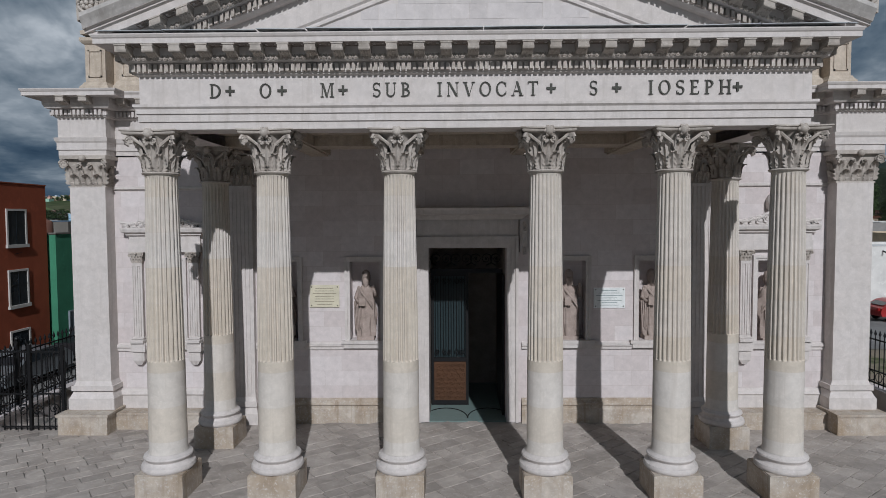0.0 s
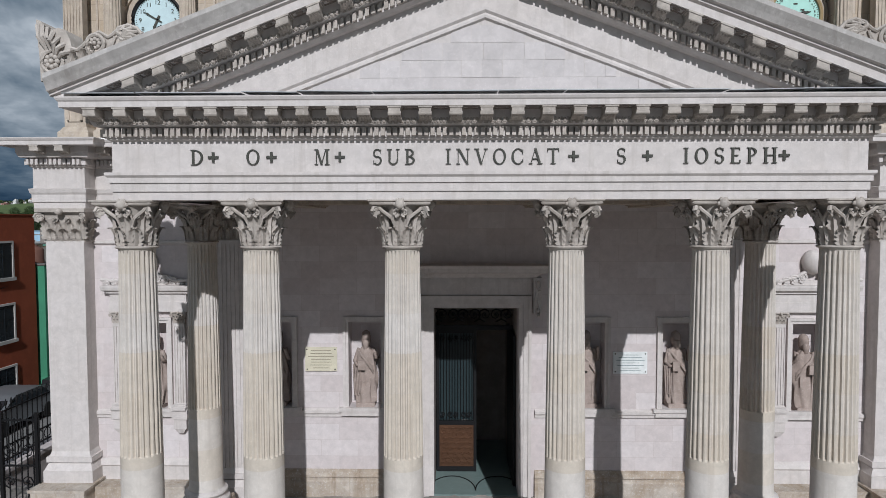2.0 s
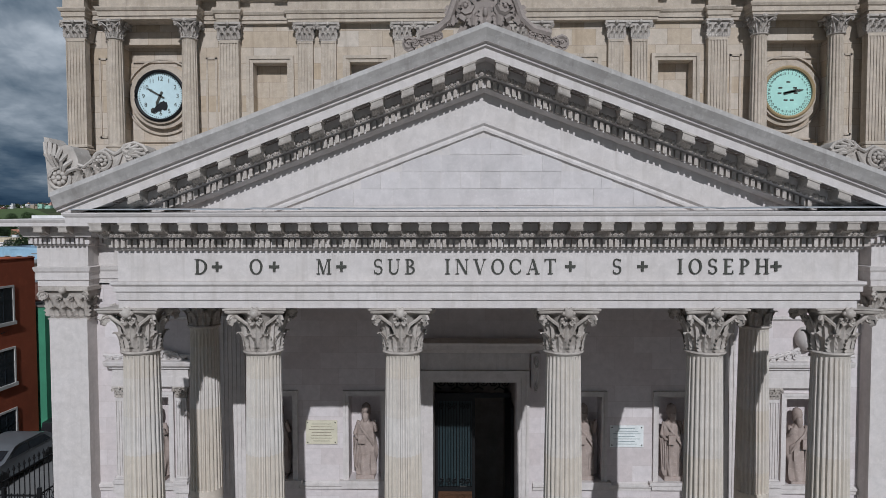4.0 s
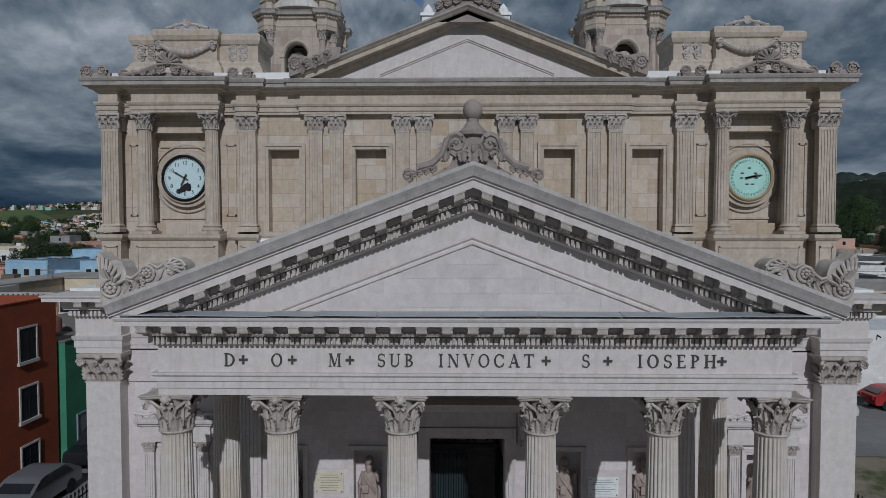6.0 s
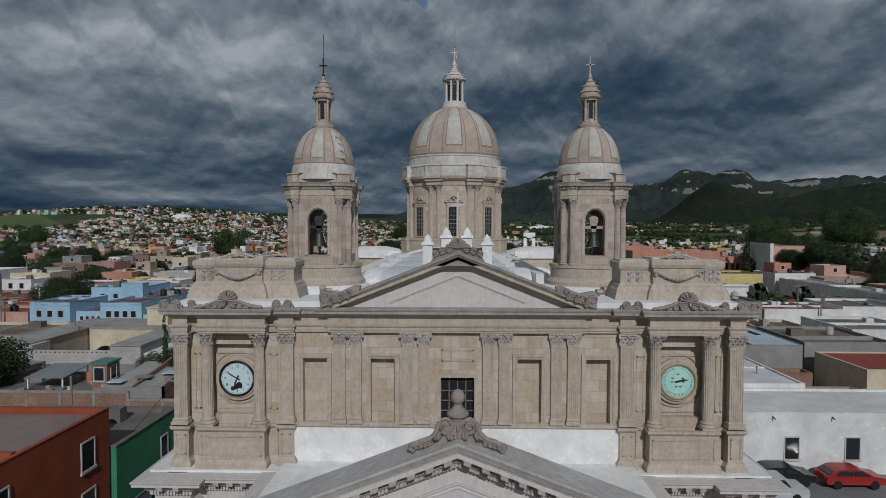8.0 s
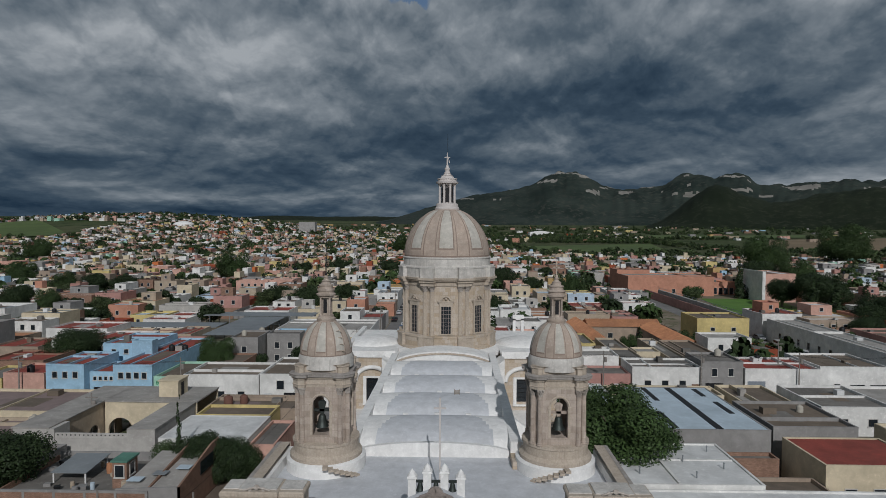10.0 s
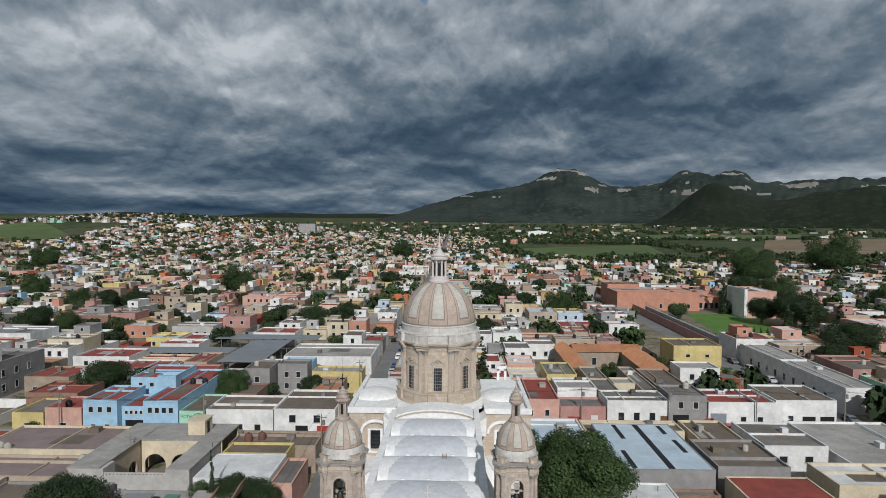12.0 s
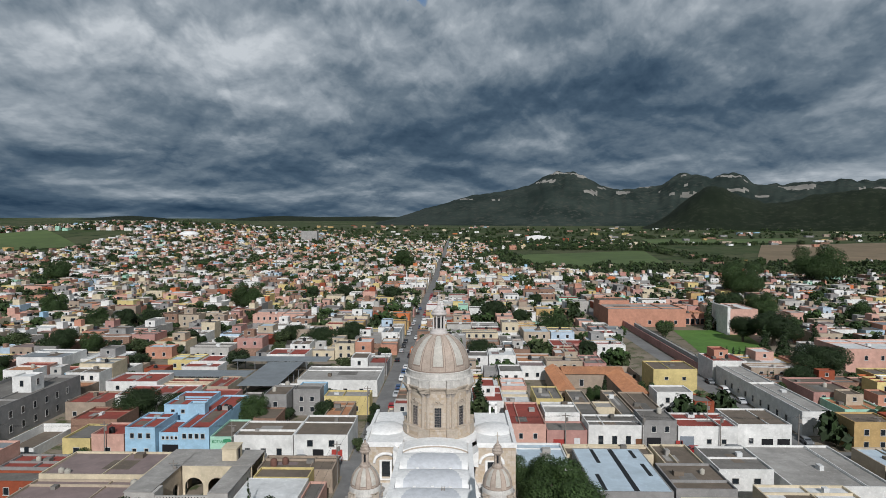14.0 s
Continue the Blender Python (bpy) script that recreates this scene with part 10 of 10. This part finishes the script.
slab_me = []
for k in range(10):
    w_, d_ = (0.52, 0.66, 0.42, 0.58, 0.36)[k % 5], (0.36, 0.42, 0.32)[k % 3]
    q = random.Random(k)
    j = lambda: q.uniform(-0.022, 0.022)
    top = [(-w_ / 2 + j(), -d_ / 2 + j()), (w_ / 2 + j(), -d_ / 2 + j()), (w_ / 2 + j(), d_ / 2 + j()), (-w_ / 2 + j(), d_ / 2 + j())]
    sh = Shape().rings([[(x * 1.0, y * 1.0, 0.0) for x, y in top], [(x, y, 0.022) for x, y in top], [(x * 0.985, y * 0.975, 0.03) for x, y in top]])
    slab_me.append((w_, d_, sh.mesh("slab", PAVING)))
joined = Shape()
count = 0
a45 = radians(38)
yy = -14.0
while yy < 14.0:
    row_d = rg.choice((0.32, 0.38, 0.44))
    xx = -20.0 + rg.uniform(0, 0.6)
    while xx < 20:
        k = rg.randrange(10)
        w_, d_, me_ = slab_me[k]
        cx, cy = xx + w_ / 2, yy + row_d / 2
        wx, wy = cx * math.cos(a45) - cy * math.sin(a45), cx * math.sin(a45) + cy * math.cos(a45)
        if -12.5 < wx < 12.6 and -2.5 < wy < 4.75:
            m_ = pose(wx, wy, rg.uniform(-0.004, 0.004), 0, 0, math.degrees(a45)) @ Matrix.Diagonal((0.985, row_d / d_ * 0.975, 1, 1))
            if count < 300 and wy > -1.6:
                count += 1
                part("slab", me_, None, pave, m=m_)
            else:
                bsh = Shape()
                bsh.v, bsh.f = [tuple(v.co) for v in me_.vertices], [tuple(p.vertices) for p in me_.polygons]
                joined.join(bsh, m_)
        xx += w_
    yy += row_d
tagged(part("slab_rest", joined, PAVING, pave), kind="stuff")

# ---- vehicles ----
CAR_PAINT = {k: material(k + " car paint", c, c, third=c, grain=3, rough=0.3, bump=0, spec=0.5) for k, c in (("silver", (0.42, 0.43, 0.44)), ("red", (0.28, 0.02, 0.02)), ("white", (0.62, 0.62, 0.61)), ("black", (0.015, 0.015, 0.017)), ("grey", (0.13, 0.14, 0.15)), ("blue", (0.05, 0.09, 0.18)))}
TYRE = material("black tyre rubber", (0.015, 0.015, 0.015), grain=20)
RIM = material("grey wheel rim", (0.35, 0.35, 0.36), grain=10, rough=0.4, metal=0.6)
LAMP = material("clear lamp glass", (0.6, 0.6, 0.6), grain=10, rough=0.2)
TAIL = material("red tail lamp", (0.35, 0.02, 0.02), grain=10, rough=0.3)
CAR_ME = {}


def car_meshes(colour, tall):
    key = (colour, tall)
    if key in CAR_ME:
        return CAR_ME[key]
    top = 1.75 if tall else 1.42
    side = [(-2.15, 0.35), (-2.2, 0.6), (-2.1, 0.86), (-1.25, 0.98), (-0.55, top - 0.05), (-0.3, top), (1.0, top), (1.35, top - 0.06), (1.95, 1.0), (2.12, 0.9), (2.18, 0.6), (2.1, 0.35)] if not tall else [(-2.2, 0.4), (-2.25, 0.7), (-2.15, 1.0), (-1.2, 1.08), (-0.7, top - 0.06), (-0.4, top), (1.9, top), (2.1, top - 0.1), (2.2, 1.05), (2.25, 0.7), (2.2, 0.4)]
    n = len(side)
    rings = []
    for y, k, dz in ((-0.86, 0.96, 0.04), (-0.88, 1.0, 0), (-0.8, 1.0, 0), (0.8, 1.0, 0), (0.88, 1.0, 0), (0.86, 0.96, 0.04)):
        rings.append([(x * k, y * (1 - 0.16 * max(0, (z - 1.0) / 0.6)), z * (1 if z > 0.5 else 1) + (dz if z < 0.5 else -dz)) for x, z in reversed(side)])
    body = Shape().rings(rings)
    b = soften(body.mesh("body", CAR_PAINT[colour]), 35)
    gl = Shape()
    for sg in (-1, 1):
        y0, y1 = sg * 0.865, sg * 0.80
        if tall:
            quads = [[(-0.95, 1.12), (-0.1, 1.12), (-0.1, top - 0.16), (-0.55, top - 0.16)], [(0.0, 1.12), (0.9, 1.12), (0.9, top - 0.16), (0.0, top - 0.16)], [(1.0, 1.12), (2.0, 1.12), (1.92, top - 0.16), (1.0, top - 0.16)]]
        else:
            quads = [[(-1.0, 1.02), (0.1, 1.02), (0.1, top - 0.1), (-0.4, top - 0.1)], [(0.2, 1.02), (1.5, 1.02), (1.15, top - 0.1), (0.2, top - 0.1)]]
        for qd in quads:
            pts = [(x, sg * (0.892 - 0.14 * max(0, (z - 1.0) / 0.6)), z) for x, z in qd]
            gl.add(pts if sg < 0 else pts[::-1], [(0, 1, 2, 3)])
    gm = gl.mesh("side_window", GLASS)
    fx0, fx1 = (-1.22, -0.68) if tall else (-1.22, -0.58)
    wsm = Shape().add([(fx0 - 0.02, -0.72, 1.06), (fx0 - 0.02, 0.72, 1.06), (fx1 - 0.03, 0.66, top - 0.1), (fx1 - 0.03, -0.66, top - 0.1)], [(3, 2, 1, 0)]).mesh("windscreen", GLASS)
    rx0, rx1 = (2.215, 2.12) if tall else (1.94, 1.40)
    rwm = Shape().add([(rx0, -0.7, 1.08), (rx0, 0.7, 1.08), (rx1 + 0.03, 0.64, top - 0.12), (rx1 + 0.03, -0.64, top - 0.12)], [(0, 1, 2, 3)]).mesh("rear_window", GLASS)
    ty = Shape().lathe([(0.2, -0.11), (0.31, -0.11), (0.33, -0.07), (0.33, 0.07), (0.31, 0.11), (0.2, 0.11)], 20).mesh("tyre", TYRE)
    rm = Shape().lathe([(0.01, -0.09), (0.2, -0.1), (0.21, 0.1), (0.01, 0.09)], 14).mesh("rim", RIM)
    CAR_ME[key] = (b, gm, wsm, rwm, ty, rm)
    return CAR_ME[key]


def car(x, y, z, turn, colour, tall=False):
    b, gm, wsm, rwm, ty, rm = car_meshes(colour, tall)
    c = thing("car", ("tall " if tall else "small ") + colour + (" estate car parked on the street" if tall else " car parked at the street side"), "car", "parked cars", at=(x, y, z), turn=turn)
    part("body", b, None, c)
    part("side_window", gm, None, c)
    part("windscreen", wsm, None, c)
    part("rear_window", rwm, None, c)
    for wx in (-1.35, 1.35):
        for wy in (-0.78, 0.78):
            w_ = part("wheel", ty, None, c, m=pose(wx, wy, 0.33, 90, 0, 0))
            part("rim", rm, None, w_)
    for wy in (-0.62, 0.62):
        part("headlight", Shape().box(-2.21, -2.12, wy - 0.14, wy + 0.14, 0.66, 0.8), LAMP, c)
        part("tail_light", Shape().box(2.12, 2.235, wy - 0.1, wy + 0.1, 0.7, 0.9), TAIL, c)
    return c


S = TOWN_Z + 0.07
car(22.5, 26.6, S, 180, "silver", True)
car(29.5, 29.0, S, 180, "red")
car(24.6, 29.3, S, 180, "black")
for i, (yy, c_, tl) in enumerate(((8.5, "silver", False), (13.5, "grey", False), (19.2, "black", True), (24.5, "black", False), (30, "white", False), (36, "grey", False))):
    car(-18.7, yy, S, 90, c_, tl)
q = random.Random(15)
for i in range(34):
    car(-19.6 if q.random() < 0.35 else -15.4, 84 + i * 9.5 + q.uniform(-2, 2), S, 90 if q.random() < 0.5 else 270, q.choice(["white", "grey", "black", "silver", "red", "blue"]), q.random() < 0.3)
for i in range(9):
    car(-70 + i * 9.5 + q.uniform(-2, 2), 80.6, S, 0, q.choice(["white", "grey", "black", "silver"]), q.random() < 0.3)
for i in range(8):
    car(20 + i * 8.5 + q.uniform(-2, 2), 88.2, S, 0, q.choice(["white", "grey", "black", "red"]), q.random() < 0.3)
for i in range(6):
    car(84.6, 95 + i * 11, S, 90, q.choice(["white", "grey", "silver"]), q.random() < 0.4)
for i in range(5):
    car(-88 + i * 4.0, 150.5, S, 90, q.choice(["white", "grey", "silver", "red"]), False)

# ---- poles and cables ----
POLE = material("weathered utility pole", (0.22, 0.20, 0.18), grain=8)


def utility_pole(x, y, h=8.5, arm=True):
    u = thing("utility_pole", "weathered utility pole with crossarm and cables", "utility pole", "utility poles", at=(x, y, terrain(x, y)))
    part("post", Shape().lathe([(0.14, -0.3), (0.09, h)], 10), POLE, u)
    if arm:
        part("crossarm", Shape().box(-0.9, 0.9, -0.06, 0.06, h - 0.7, h - 0.58), POLE, u)
        for xx in (-0.8, 0, 0.8):
            part("insulator", Shape().lathe([(0.05, h - 0.58), (0.06, h - 0.5), (0.03, h - 0.42)], 8), LAMP, u)
        part("transformer", Shape().lathe([(0.22, h - 2.0), (0.26, h - 1.95), (0.26, h - 1.15), (0.2, h - 1.1)], 12, (0.34, 0, 0)), POLE, u)
    return u


def cable(a, b, sag):
    a, b = Vector(a), Vector(b)
    pts = [a.lerp(b, i / 12) - Vector((0, 0, sag * (1 - (2 * i / 12 - 1) ** 2))) for i in range(13)]
    return solid("cable", Shape().tube(pts, 0.02, 4), IRON, "thin black overhead cable between poles", "cable", "overhead cables")


for i in range(11):
    utility_pole(-21.0, 28 + i * 42)
    if i < 10:
        for dx_ in (-0.8, 0.8):
            cable((-21.0 + dx_, 28 + i * 42, TOWN_Z + 8.0), (-21.0 + dx_, 70 + i * 42, TOWN_Z + 8.0), 0.6)
for i in range(6):
    utility_pole(-68 + i * 0 - i * 28 + 22, 81.0)
    utility_pole(10 + i * 17.5, 89.6)
    if i < 5:
        for dx_ in (-0.8, 0.8):
            cable((10 + i * 17.5, 89.6 + dx_ * 0.4, TOWN_Z + 7.9), (27.5 + i * 17.5, 89.6 + dx_ * 0.4, TOWN_Z + 7.9), 0.5)
            cable((-46 - i * 28, 81.0 + dx_ * 0.4, TOWN_Z + 7.9), (-74 - i * 28, 81.0 + dx_ * 0.4, TOWN_Z + 7.9), 0.6)
utility_pole(-30.6, 30.5, 7.5, False)
utility_pole(-50, 62, 7.5)
utility_pole(62, 96, 9.5)
cable((-21.0, 28, TOWN_Z + 8), (-20.6, 16, 4.4), 0.3)
